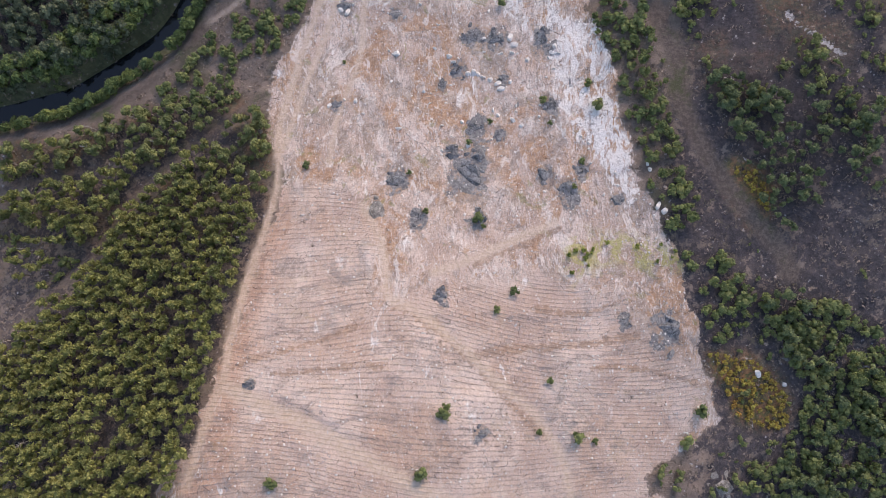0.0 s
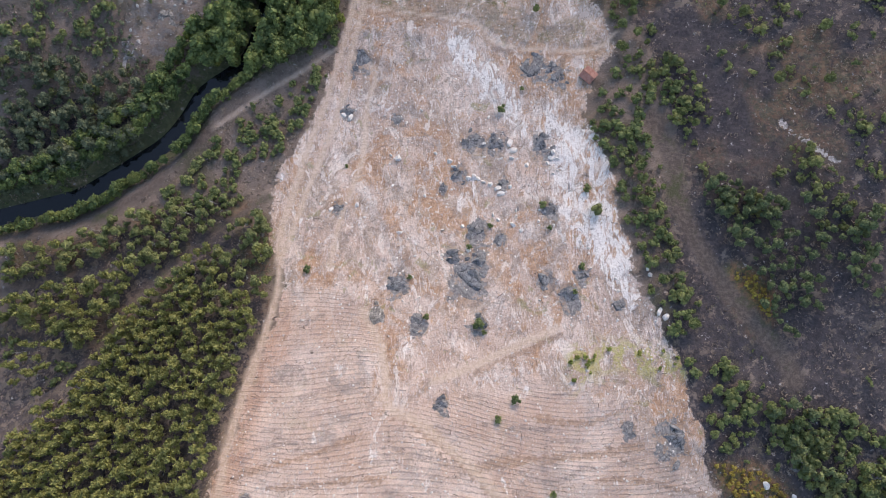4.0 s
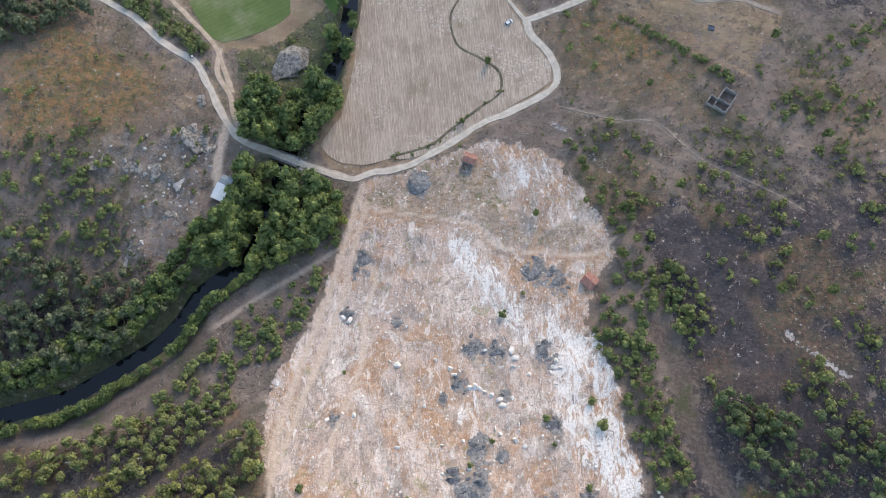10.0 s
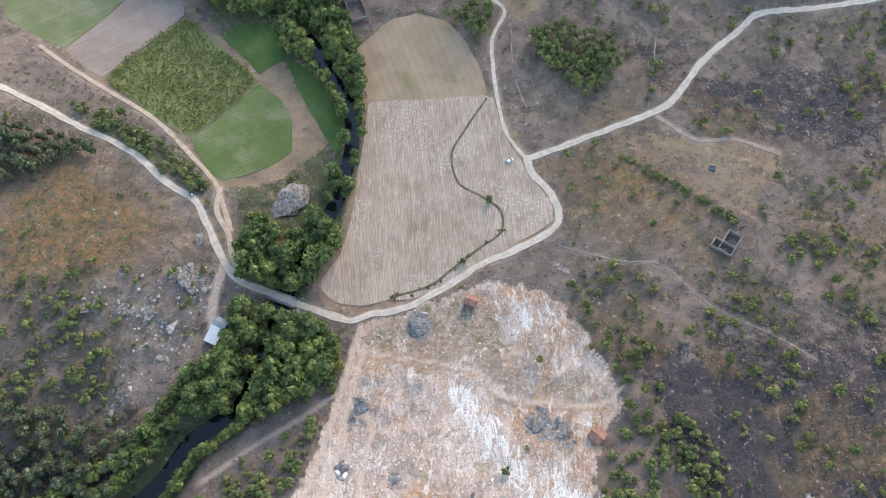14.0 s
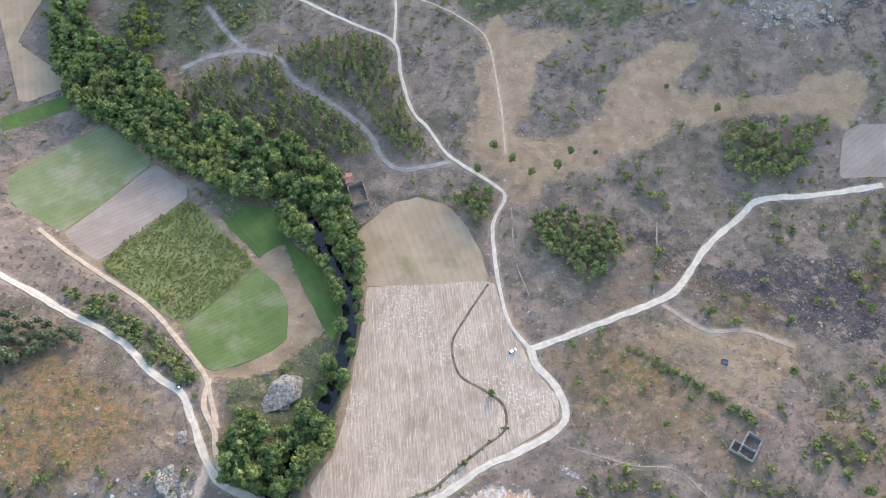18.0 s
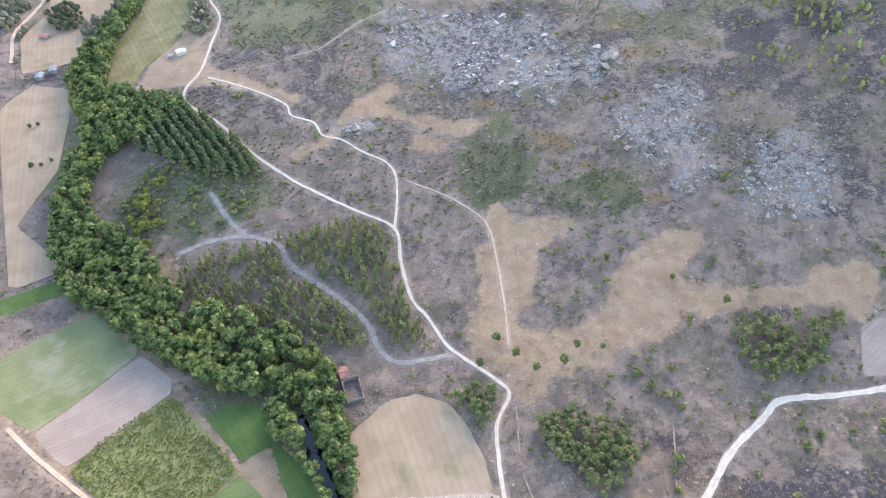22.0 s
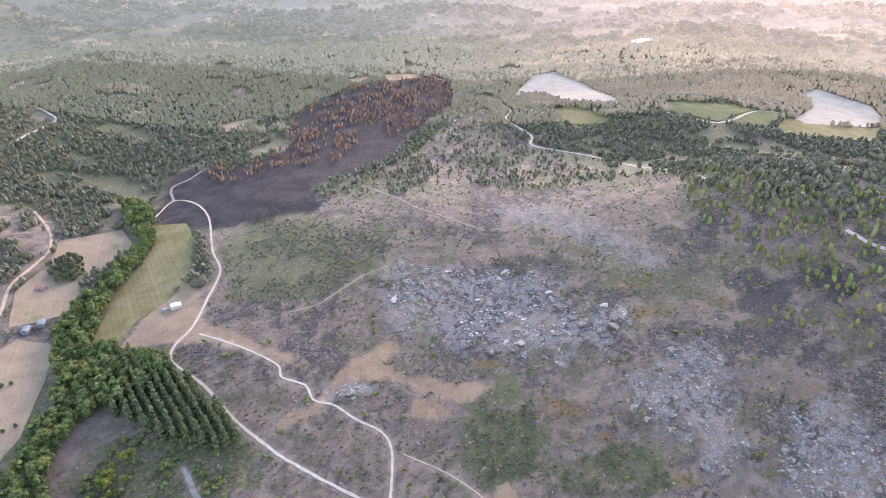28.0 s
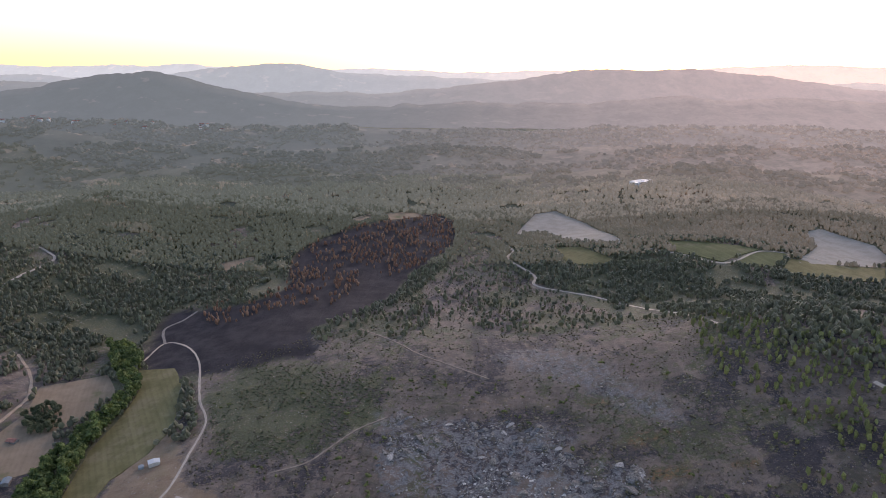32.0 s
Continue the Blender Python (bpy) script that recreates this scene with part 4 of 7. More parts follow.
HARD_TRACKS = [ROAD_WEST, ROAD_NORTH, ROAD_BURNT, ROAD_FORK, ROAD_EAST, ROAD_FAR, ROAD_RIGHT, ROAD_FARLEFT, PATH_WOOD, TRACK_FIELD, TRACK_LOOP, LANE_EAST, LANE_WEST, LANE_MID, FARM_LANE,
               PATH_WOOD_B, PATH_MID, PATH_ROCK, PATH_RIDGE, PATH_EAST, PATH_EAST_B]
SOFT_TRACKS = [TRACK_WEST, TRACK_SOUTH, TRACK_HILL, TRACK_CROSS, TRACK_HOUSE, TRACK_BRAID, TRACK_SPUR, PATH_HILL, TRACK_RIVER]
ROADS = HARD_TRACKS + SOFT_TRACKS + [TRACK_GRASS, TRACK_RIGHT, TRACK_PINES, TRACK_PINES_B]
FIELDS = [FIELD_GREY, FIELD_STUBBLE, FIELD_TAN, FIELD_MOWN, FIELD_CORN, FIELD_BROWN, FIELD_PALE, FIELD_STRIP, FIELD_LONG, FIELD_LEFT, FIELD_UP, MEADOW_A, MEADOW_B, WHITE_A, WHITE_B, TAN_FAR, VINE_A, VINE_B, TAN_EAST, TERRACE_A, TERRACE_B, TERRACE_C, TERRACE_D, TERRACE_E]


DARK_OUTCROPS = ((-15.7, 24, 3.0, 5), (12.3, 42.7, 3.2, 6), (8, 25, 5.4, 6), (13, 32, 3.4, 4), (-8.6, 10.3, 2.6, 4), (12.5, 10, 2.2, 4), (43.6, 19, 3.4, 5), (38.8, 51, 2.6, 4), (36, 25, 2.6, 3),
                 (11.7, 77.7, 3.4, 5), (20, 77.5, 3.0, 5), (36.5, 76, 3.4, 5), (-39, 53, 2.0, 4), (-37.3, 91.5, 2.0, 4), (76.4, -27.8, 4.6, 5), (61.6, -24.7, 2.0, 2), (-0.8, -15.8, 2.2, 5), (3.2, 35.4, 2.4, 3),
                 (20.4, 40.5, 2.0, 2), (48.9, 28, 2.4, 4), (61, 16, 2.2, 3), (-33, 113, 3.6, 5), (37, 108, 3.6, 7), (44, 104, 3.6, 6), (31.8, 108, 2.4, 4), (-10.7, 146.5, 4.4, 4), (11.9, -59.2, 2.0, 4),
                 (-18, 88, 2.0, 3), (-61.5, -43.5, 1.6, 4), (0, 60, 1.8, 3), (22, 62, 1.8, 3), (6, 66, 2.4, 4), (120, -36, 2.4, 4), (145, -40, 3.0, 4))


GRASS_FIELDS = [(-118, 305), (-95, 306), (-60, 290), (-45, 262), (-47, 225), (-56, 205), (-90, 214), (-70, 228), (-75, 252), (-90, 268)]
GRASS_INNER = [(-190, 405), (-120, 404), (-104, 436), (-140, 462), (-188, 455), (-200, 425)]
GRASS_BANK = [(-91, 213), (-74, 222), (-56, 222), (-50, 205), (-60, 190), (-84, 186), (-90, 200)]


def on_roads(x, y, extra=1.0):
    out = np.zeros(np.shape(x))
    for width, points in ROADS:
        out = np.maximum(out, ease(off_line(points, x, y, 14), width / 2 + extra + 0.8, width / 2 + extra))
    return out


def in_fields(x, y):
    out = np.zeros(np.shape(x))
    for points in FIELDS:
        out = np.maximum(out, ease(segments(outline(points), x, y, True, 6), -1.2, 0.6))
    return out


def cover(x, y):
    """What the ground is made of, as shares from 0 to 1."""
    z = {}
    z["bare"] = within(BARE, x, y, 2.5, 4.0)
    z["white"] = np.maximum(within(WHITE_SOIL, x, y, 7, 10), 0.5 * within(WHITE_SOIL_B, x, y, 9, 14))
    z["rows"] = within(ROWS_AREA, x, y, 4, 5)
    z["furrow"] = y + 0.06 * x + 3.0 * np.sin(x / 24.0) + 2.2 * np.sin((x + y) / 17.0) + 4.0 * (grain(x, y, 35.0) - 0.5)
    z["rust"] = np.clip(ease(rough(x, y, 22.0), 0.37, 0.54) * (1 - 0.75 * z["rows"]) + within(CLEARING_RUST, x, y, 3, 5) * 0.6 + within(HILL_TOP, x, y, 4, 6), 0, 1)
    z["litter"] = within(HILL_TOP, x, y, 4, 7)
    z["blush"] = within(BLUSH, x, y, 4, 5)
    scrape = np.zeros(np.shape(x))
    for width, points in SCRAPES:
        scrape = np.maximum(scrape, ease(off_line(points, x, y, 8) + (rough(x, y, 5.0) - 0.5) * 2.4, width / 2 + 1.3, width / 2 - 0.3))
    z["scrape"] = scrape
    z["moss"] = within(FERNS, x, y, 3, 4)
    right = 0.72 * ease(x - 62 - 0.15 * np.abs(y), 0, 22) * ease(y, 185, 120) + 0.7 * within(DARK_EAST, x, y, 12, 10) + 0.9 * within(DARK_SLOPE, x, y, 8, 8) + 0.26 * within(EAST_HEATH, x, y, 22, 24)
    # ground is also darker inside the pine plantation and the left woods
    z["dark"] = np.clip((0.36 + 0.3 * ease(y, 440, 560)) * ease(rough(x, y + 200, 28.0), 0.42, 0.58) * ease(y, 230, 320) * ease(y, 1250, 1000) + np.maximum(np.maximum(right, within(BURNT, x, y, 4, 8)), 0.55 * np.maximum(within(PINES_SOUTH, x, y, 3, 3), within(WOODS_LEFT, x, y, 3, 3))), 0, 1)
    z["orange"] = np.clip(within(HEATH_ORANGE, x, y, 12, 10) + within(HEATH_ORANGE_B, x, y, 5, 5) + within(GOLD_A, x, y, 3, 3) + within(GOLD_B, x, y, 3, 3) + 0.55 * within(CLEARING_D, x, y, 5, 5) + 0.5 * within(PINES_SOUTH, x, y, 3, 3) * ease(rough(x + 60, y, 18.0), 0.46, 0.58) * ease(y, -10, 25) + 0.45 * ease(rough(x + 500, y, 32.0), 0.48, 0.62) * ease(x, 40, 60) * ease(y, 50, 90) * ease(y, 300, 240), 0, 1)
    for sx, sy, across, deep in RUST_SPOTS:
        z["orange"] = np.maximum(z["orange"], ease(np.hypot((x - sx) / across, (y - sy) / deep) + (rough(x, y, 6.0) - 0.5) * 0.9, 1.15, 0.6))
    z["green"] = np.clip(within(BELT, x, y, 4, 4) + within(BELT_SOUTH, x, y, 4, 4) + within(BELT_BANK, x, y, 4, 4) + within(BELT_ROCK, x, y, 4, 4) + within(RIVERSIDE, x, y, 3, 3)
                         + within(GREEN_PATCH, x, y, 8, 10) + 0.8 * within(PALE_GRASS_AREA, x, y, 4, 3) + within(GRASS_BANK, x, y, 4, 4) + 0.9 * within(GRASS_FIELDS, x, y, 4, 4) + 0.85 * within(HEDGE_STRIP, x, y, 5, 6) + 0.7 * within(GRASS_INNER, x, y, 8, 10) + 0.3 * ease(rough(x + 300, y, 26.0), 0.5, 0.64) * ease(y, 230, 300) + 0.3 * ease(rough(x + 300, y, 60.0), 0.48, 0.62) * ease(y, 430, 600) + 0.5 * within(BRUSH_NORTH, x, y, 10, 14) + 0.5 * within(BRUSH_MID, x, y, 6, 10)
                         + 0.45 * ease(y, 680, 800) * within(OPEN_HEATH, x, y, 10, 10) * ease(rough(x, y, 50.0), 0.4, 0.56) + 0.9 * ease(y, 620, 900) * (1 - within(OPEN_HEATH, x, y, 10, 10)) * ease(rough(x, y, 70.0), 0.26, 0.42), 0, 1)
    straw = 1.05 * within(CLEARING_A, x, y, 4, 6) + 0.8 * within(CLEARING_INNER, x, y, 3, 3) + 0.6 * within(FIELD_HULL, x, y, 3, 2) + 1.0 * within(CLEARING_B, x, y, 4, 5) + 0.8 * within(CLEARING_F, x, y, 3, 5) + 0.85 * within(CLEARING_G, x, y, 3, 5) + within(YARD, x, y, 3, 3) + within(MARGIN_A, x, y, 2, 3) + 0.62 * within(CLEARING_C, x, y, 4, 3) + 0.28 * within(CLEARING_D, x, y, 4, 4) \
        + 0.45 * within(CLEARING_E, x, y, 4, 3) + 0.2 * within(LEFT_BANK, x, y, 8, 8) + 0.28 * ease(rough(x - 70, y + 40, 45.0), 0.55, 0.7) * (1 - z["dark"]) * (1 - z["orange"])
    straw = straw + 0.75 * ease(segments(outline(FIELD_STUBBLE), x, y, True, 9), -6, -2)
    z["straw"] = np.clip(straw + 0.6 * ease(y, 800, 1100) * ease(rough(x + 40, y, 110.0), 0.66, 0.76), 0, 1)
    stone = 0.9 * within(ROCKS_MAIN, x, y, 8, 16) + 0.8 * within(ROCKS_RIGHT, x, y, 8, 14) + 0.8 * within(ROCKS_RIGHT_B, x, y, 8, 14) + 0.5 * within(ROCKS_LEFT, x, y, 5, 12) + within(ROCKS_LEDGE, x, y, 3, 4) \
        + 0.8 * within(ROCKS_NORTH, x, y, 6, 8) + 0.35 * z["bare"] * ease(rough(x + 11, y + 5, 18.0), 0.55, 0.7)
    z["stone"] = np.clip(stone, 0, 1)
    worn, aside = np.zeros(np.shape(x)), np.full(np.shape(x), 9.0)
    for width, points in SOFT_TRACKS:
        d = beside(points, x, y)
        aside = np.where(np.abs(d) < np.abs(aside), d, aside)
        worn = np.maximum(worn, (0.6 if points is TRACK_RIVER[1] else 1.0) * ease(np.abs(d) + (rough(x, y, 3.0) - 0.5) * min(1.6, 0.5 * width), width / 2 + min(1.2, 0.3 + 0.35 * width), width / 2 - 0.3))
    for width, points in HARD_TRACKS:
        worn = np.maximum(worn, 0.35 * ease(off_line(points, x, y, 8) + (rough(x, y, 3.0) - 0.5) * 2.2, width / 2 + 1.2, width / 2 - 0.2))
    gully = off_line(SCAR[1], x + 3.0 * (rough(y, x, 8.0) - 0.5), y, 8) + (rough(x, y, 4.0) - 0.5) * 1.6
    near_gully = ease(gully, 1.15, 0.2)
    z["scar"] = np.maximum(near_gully, 0.5 * ease(off_line([(45, 174), (52, 166), (60, 158), (66, 151)], x, y, 8) + (rough(x, y, 4.0) - 0.5) * 2.0, 2.0, 0.4))
    z["worn"], z["aside"] = worn, aside
    turf = np.zeros(np.shape(x))
    for width, points in (TRACK_GRASS, TRACK_RIGHT, TRACK_PINES, TRACK_PINES_B):
        turf = np.maximum(turf, ease(off_line(points, x, y, 12) + (rough(x, y, 6.0) - 0.5) * 3, width / 2 + 1.2, width / 2 - 1.2))
    z["turf"] = turf
    near = np.zeros(np.shape(x))
    for ox, oy, size, _ in DARK_OUTCROPS:
        pick = np.nonzero((np.abs(x - ox) < 12) & (np.abs(y - oy) < 14))[0]
        near[pick] = np.maximum(near[pick], ease(np.hypot((x[pick] - ox), (y[pick] - oy) / 1.35), size * 2.1, size * 0.4))
    z["outcrop"] = near
    z["char"] = within(BURNT, x, y, 6, 12)
    z["green"] = np.clip(z["green"] + 0.8 * ease(off_line(RIVER[1], x, y, 20) + (rough(x, y, 7.0) - 0.5) * 6, 13, 6), 0, 1)
    return z


def spread(low, mid_low, mid_high, high, fine, growth):
    """Grid lines: evenly fine in the middle, wider apart outwards."""
    out = list(np.arange(mid_low, mid_high + fine, fine))
    step = fine
    while out[-1] < high:
        step *= growth
        out.append(out[-1] + step)
    step, front = fine, []
    while (front[-1] if front else mid_low) > low:
        step *= growth
        front.append((front[-1] if front else mid_low) - step)
    return np.array(front[::-1] + out)


def soup(name, verts, faces, materials, which=None, smooth=False):
    """A mesh from arrays of vertices and triangles (or quads)."""
    me = bpy.data.meshes.new(name)
    verts, faces = np.asarray(verts, np.float32), np.asarray(faces, np.int32)
    n = faces.shape[1]
    me.vertices.add(len(verts))
    me.vertices.foreach_set("co", verts.ravel())
    me.loops.add(faces.size)
    me.loops.foreach_set("vertex_index", faces.ravel())
    me.polygons.add(len(faces))
    me.polygons.foreach_set("loop_start", np.arange(0, faces.size, n, dtype=np.int32))
    for m in materials:
        me.materials.append(m)
    if which is not None:
        me.polygons.foreach_set("material_index", np.asarray(which, np.int32))
    me.polygons.foreach_set("use_smooth", np.full(len(faces), smooth))
    me.update(calc_edges=True)
    return me


gx = spread(-5200, -170, 170, 5200, 1.35, 1.05)
gy = spread(-900, -95, 290, 5150, 1.35, 1.0135)
GX, GY = [a.ravel() for a in np.meshgrid(gx, gy)]
shares = cover(GX, GY)
flat = np.maximum(on_roads(GX, GY, 1.4), in_fields(GX, GY))
wild = (1 - flat) * ease(off_line(RIVER[1], GX, GY, 12), 4, 7)
lift = wild * ((rough(GX, GY, 14.0) - 0.5) * 1.6 + (grain(GX, GY, 3.2) - 0.5) * 0.7 * (1 - 0.6 * shares["bare"])) + wild * shares["stone"] * np.maximum(grain(GX + 9, GY, 5.0) - 0.45, 0) * 3.0
lift -= 0.12 * flat
for points in FIELDS:
    lift -= 0.7 * ease(segments(outline(points), GX, GY, True, 6), 0.8, 2.6)
GZ = land(GX, GY) + lift
w = len(gx)
cell = (np.arange(len(gy) - 1)[:, None] * w + np.arange(w - 1)[None, :]).ravel()
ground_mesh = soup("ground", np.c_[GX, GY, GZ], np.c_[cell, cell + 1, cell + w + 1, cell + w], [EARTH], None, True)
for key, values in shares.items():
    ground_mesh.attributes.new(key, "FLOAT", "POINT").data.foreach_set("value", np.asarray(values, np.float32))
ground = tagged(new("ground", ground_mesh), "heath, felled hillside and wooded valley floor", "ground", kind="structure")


def part(name, bm, material, parent=None, label=""):
    """One mesh object from a bmesh, under a thing or on its own."""
    me = bpy.data.meshes.new(name)
    bm.to_mesh(me)
    bm.free()
    me.materials.append(material)
    ob = new(name, me)
    ob.parent = parent
    if label:
        ob["label"] = label
    return ob


def ribbon(name, road, material, label, lift_by=0.07, category="road", carved=True):
    """A road or track laid on the land, with a slight crown, ragged edges and a skirt."""
    width, points = road
    line = glide(points, False, 8)
    far = np.hypot(*np.diff(line, axis=0).T)
    run = np.r_[0, np.cumsum(far)]
    count = max(8, int(run[-1] / 2.0))
    at = np.linspace(0, run[-1], count)
    cx, cy = np.interp(at, run, line[:, 0]), np.interp(at, run, line[:, 1])
    tx, ty = np.gradient(cx), np.gradient(cy)
    size = np.hypot(tx, ty)
    nx, ny = -ty / size, tx / size
    rows, across = [], []
    for k, s in enumerate((-1.06, -1.0, -0.5, 0.0, 0.5, 1.0, 1.06)):
        ragged = 1 + 0.5 * (grain(at, np.full(count, 40.0 * np.sign(s) + len(points)), 3.5) - 0.5) + 0.3 * (grain(at, np.full(count, 9.0 * np.sign(s)), 14.0) - 0.5)
        x, y = cx + nx * s * ragged * width / 2, cy + ny * s * ragged * width / 2
        down = -0.35 if abs(s) > 1 else 0.05 * (1 - abs(s)) - 0.03 * (abs(s) == 0.5)
        rows.append(np.c_[x, y, land(x, y, carved) + lift_by + down])
        across.append(np.full(count, s))
    verts = np.stack(rows, 1).reshape(-1, 3)
    i = (np.arange(count - 1)[:, None] * 7 + np.arange(6)[None, :]).ravel()
    me = soup(name, verts, np.c_[i, i + 7, i + 8, i + 1], [material])
    me.attributes.new("across", "FLOAT", "POINT").data.foreach_set("value", np.stack(across, 1).ravel().astype(np.float32))
    return tagged(new(name, me), label, category, kind="structure")


def plot(name, points, material, label, cut=3.0, lift_by=0.05, ragged=0.6, category="field"):
    """A field laid on the land with its own outline."""
    line = outline(points)
    line = line + (np.c_[grain(line[:, 0], line[:, 1], 4.0), grain(line[:, 1], line[:, 0], 4.0)] - 0.5) * 2 * ragged
    bm = bmesh.new()
    bm.faces.new([bm.verts.new((x, y, 0)) for x, y in line])
    lo, hi = line.min(0), line.max(0)
    for axis in (0, 1):
        for v in np.arange(math.ceil(lo[axis] / cut) * cut, hi[axis], cut):
            bmesh.ops.bisect_plane(bm, geom=bm.verts[:] + bm.edges[:] + bm.faces[:], plane_co=(v, v, 0), plane_no=(axis == 0, axis == 1, 0))
    bmesh.ops.recalc_face_normals(bm, faces=bm.faces)
    xy = np.array([v.co[:2] for v in bm.verts])
    z = land(xy[:, 0], xy[:, 1]) + lift_by
    for v, height in zip(bm.verts, z):
        v.co.z = height
    rim = bmesh.ops.extrude_edge_only(bm, edges=[e for e in bm.edges if e.is_boundary])["geom"]
    for v in rim:
        if type(v) is bmesh.types.BMVert:
            v.co.z -= 0.8
    up = [f for f in bm.faces if abs(f.normal.z) > 0.5]
    if up and up[0].normal.z < 0:
        bmesh.ops.reverse_faces(bm, faces=bm.faces)
    return tagged(part(name, bm, material), label, category, kind="structure")


plot("field_stubble", FIELD_STUBBLE, STUBBLE, "harvested stubble field with pale drill lanes beside a ditch")
plot("field_hay", FIELD_TAN, HAY, "dry tan hay meadow with a greenish edge")
plot("field_mown", FIELD_MOWN, MOWN, "short mown bright green meadow", ragged=0.2)
plot("field_corn", FIELD_CORN, CORN_SOIL, "field of yellow-green corn in rows", ragged=0.2)
plot("field_harrowed", FIELD_BROWN, PLOUGH, "bare harrowed grey-brown field", ragged=0.2)
plot("field_fallow", FIELD_GREY, PLOUGH, "bare grey field corner beside the gravel road")
plot("field_pale", FIELD_PALE, PALE_GRASS, "pale green grass field with wheel marks", ragged=0.2)
plot("field_meadow", MEADOW_A, GREEN_CROP, "lush bright green meadow beside the tree belt")
plot("field_bank", MEADOW_B, GREEN_CROP, "lush green strip along the stream")
plot("field_crop", FIELD_STRIP, GREEN_CROP, "narrow strip of bright green crop")
plot("field_long", FIELD_LONG, OLIVE, "long dry olive meadow beside the tree belt", 9.0)
plot("field_dry", FIELD_LEFT, HAY, "dry tan pasture beyond the tree belt", 9.0)
plot("field_terrace", FIELD_UP, HAY, "dry tan field by a farmstead", 9.0)
plot("field_cleared", WHITE_A, CHALK, "cleared pale soil on a rise among woods", 20.0, 0.5)
plot("field_cleared", WHITE_B, CHALK, "cleared pale soil with a field road", 20.0, 0.5)
plot("field_straw", TAN_FAR, OLIVE, "small yellowish field among pines", 20.0, 0.4)
ribbon("road", ROAD_WEST, PALE_GRAVEL, "pale gravel road winding over the stream", 0.1, "road", False)
ribbon("road", (ROAD_NORTH[0] * 0.75, ROAD_NORTH[1]), PALE_GRAVEL, "pale gravel road climbing past the hay meadow", 0.12)
ribbon("road", ROAD_EAST, PALE_GRAVEL, "wide pale gravel road crossing the heath", 0.14)
ribbon("road", (ROAD_FORK[0] * 0.75, ROAD_FORK[1]), PALE_GRAVEL, "gravel road with two wheel tracks over the heath", 0.14)
ribbon("road", ROAD_FAR, PALE_GRAVEL, "pale road along the far heath ridge", 0.5)
ribbon("road", ROAD_RIGHT, PALE_GRAVEL, "short stretch of pale road among pines", 0.3)
ribbon("road", ROAD_FARLEFT, PALE_GRAVEL, "pale road winding through dark woods", 0.6)
ribbon("track", ROAD_BURNT, GREY_EARTH, "earth track through burnt ground", 0.3, "track")
ribbon("track", PATH_WOOD, GREY_EARTH, "grey earth track between young pines", 0.1, "track")
ribbon("track", TRACK_FIELD, TRACK_EARTH, "tan farm track beside the green fields", 0.1, "track")
ribbon("track", TRACK_LOOP, TRACK_EARTH, "tan track joining the gravel road", 0.13, "track")
ribbon("ditch", (1.1, DITCH[1]), DITCH_EARTH, "narrow dark drainage ditch across the stubble", 0.1, "ditch")
ribbon("track", PATH_WOOD_B, GREY_EARTH, "stony grey side track", 0.12, "track")
ribbon("path", (0.9, PATH_MID[1]), TRACK_EARTH, "narrow trodden path across dry grass", 0.12, "path")
ribbon("track", (1.2, PATH_ROCK[1]), FAINT_EARTH, "faint earth track below the outcrop", 0.2, "track")
ribbon("track", (1.3, PATH_RIDGE[1]), FAINT_EARTH, "faint dry track on the ridge", 0.25, "track")
ribbon("path", (0.5, PATH_EAST[1]), FAINT_EARTH, "thin pale footpath over dark heath", 0.03, "path")
ribbon("path", PATH_KNOLL, FAINT_EARTH, "faint path worn beside the copse", 0.05, "path")
ribbon("path", PATH_HAY, FAINT_EARTH, "faint path beside the gravel road", 0.05, "path")
ribbon("path", PATH_EAST_B, FAINT_EARTH, "pale path past a dry paddock", 0.05, "path")
ribbon("lane", LANE_EAST, PALE_GRAVEL, "pale lane between vineyards and cleared fields", 0.6, "road")
ribbon("lane", LANE_WEST, GREY_EARTH, "grey lane through the far woods", 0.6, "road")
ribbon("lane", LANE_MID, TRACK_EARTH, "pale lane past small fields", 0.6, "road")
ribbon("lane", FARM_LANE, TRACK_EARTH, "tan farm lane beyond the tree belt", 0.25, "road")
plot("field_vineyard", VINE_A, VINE, "far green vineyard in rows", 12.0, 0.5)
plot("field_vineyard", VINE_B, VINE, "small far green vineyard plot", 12.0, 0.5)
plot("field_fallow", TAN_EAST, OLIVE, "dry fallow field beside the cleared ground", 14.0, 0.5)
for terrace in (TERRACE_A, TERRACE_B, TERRACE_C, TERRACE_D, TERRACE_E):
    plot("field_small", terrace, HAY, "small dry field among far woods", 14.0, 0.6)

river_line = glide(RIVER[1], False, 6)
rx, ry = np.gradient(river_line[:, 0]), np.gradient(river_line[:, 1])
rs = np.hypot(rx, ry)
edge = np.stack([np.c_[river_line[:, 0] + k * -ry / rs * 4.4, river_line[:, 1] + k * rx / rs * 4.4, np.full(len(river_line), WATER_LEVEL)] for k in (-1, 0, 1)], 1).reshape(-1, 3)
i = (np.arange(len(river_line) - 1)[:, None] * 3 + np.arange(2)[None, :]).ravel()
tagged(new("water", soup("water", edge, np.c_[i, i + 1, i + 4, i + 3][:, ::-1], [WATER], None, True)), "dark still stream shaded by trees", "water", kind="structure")

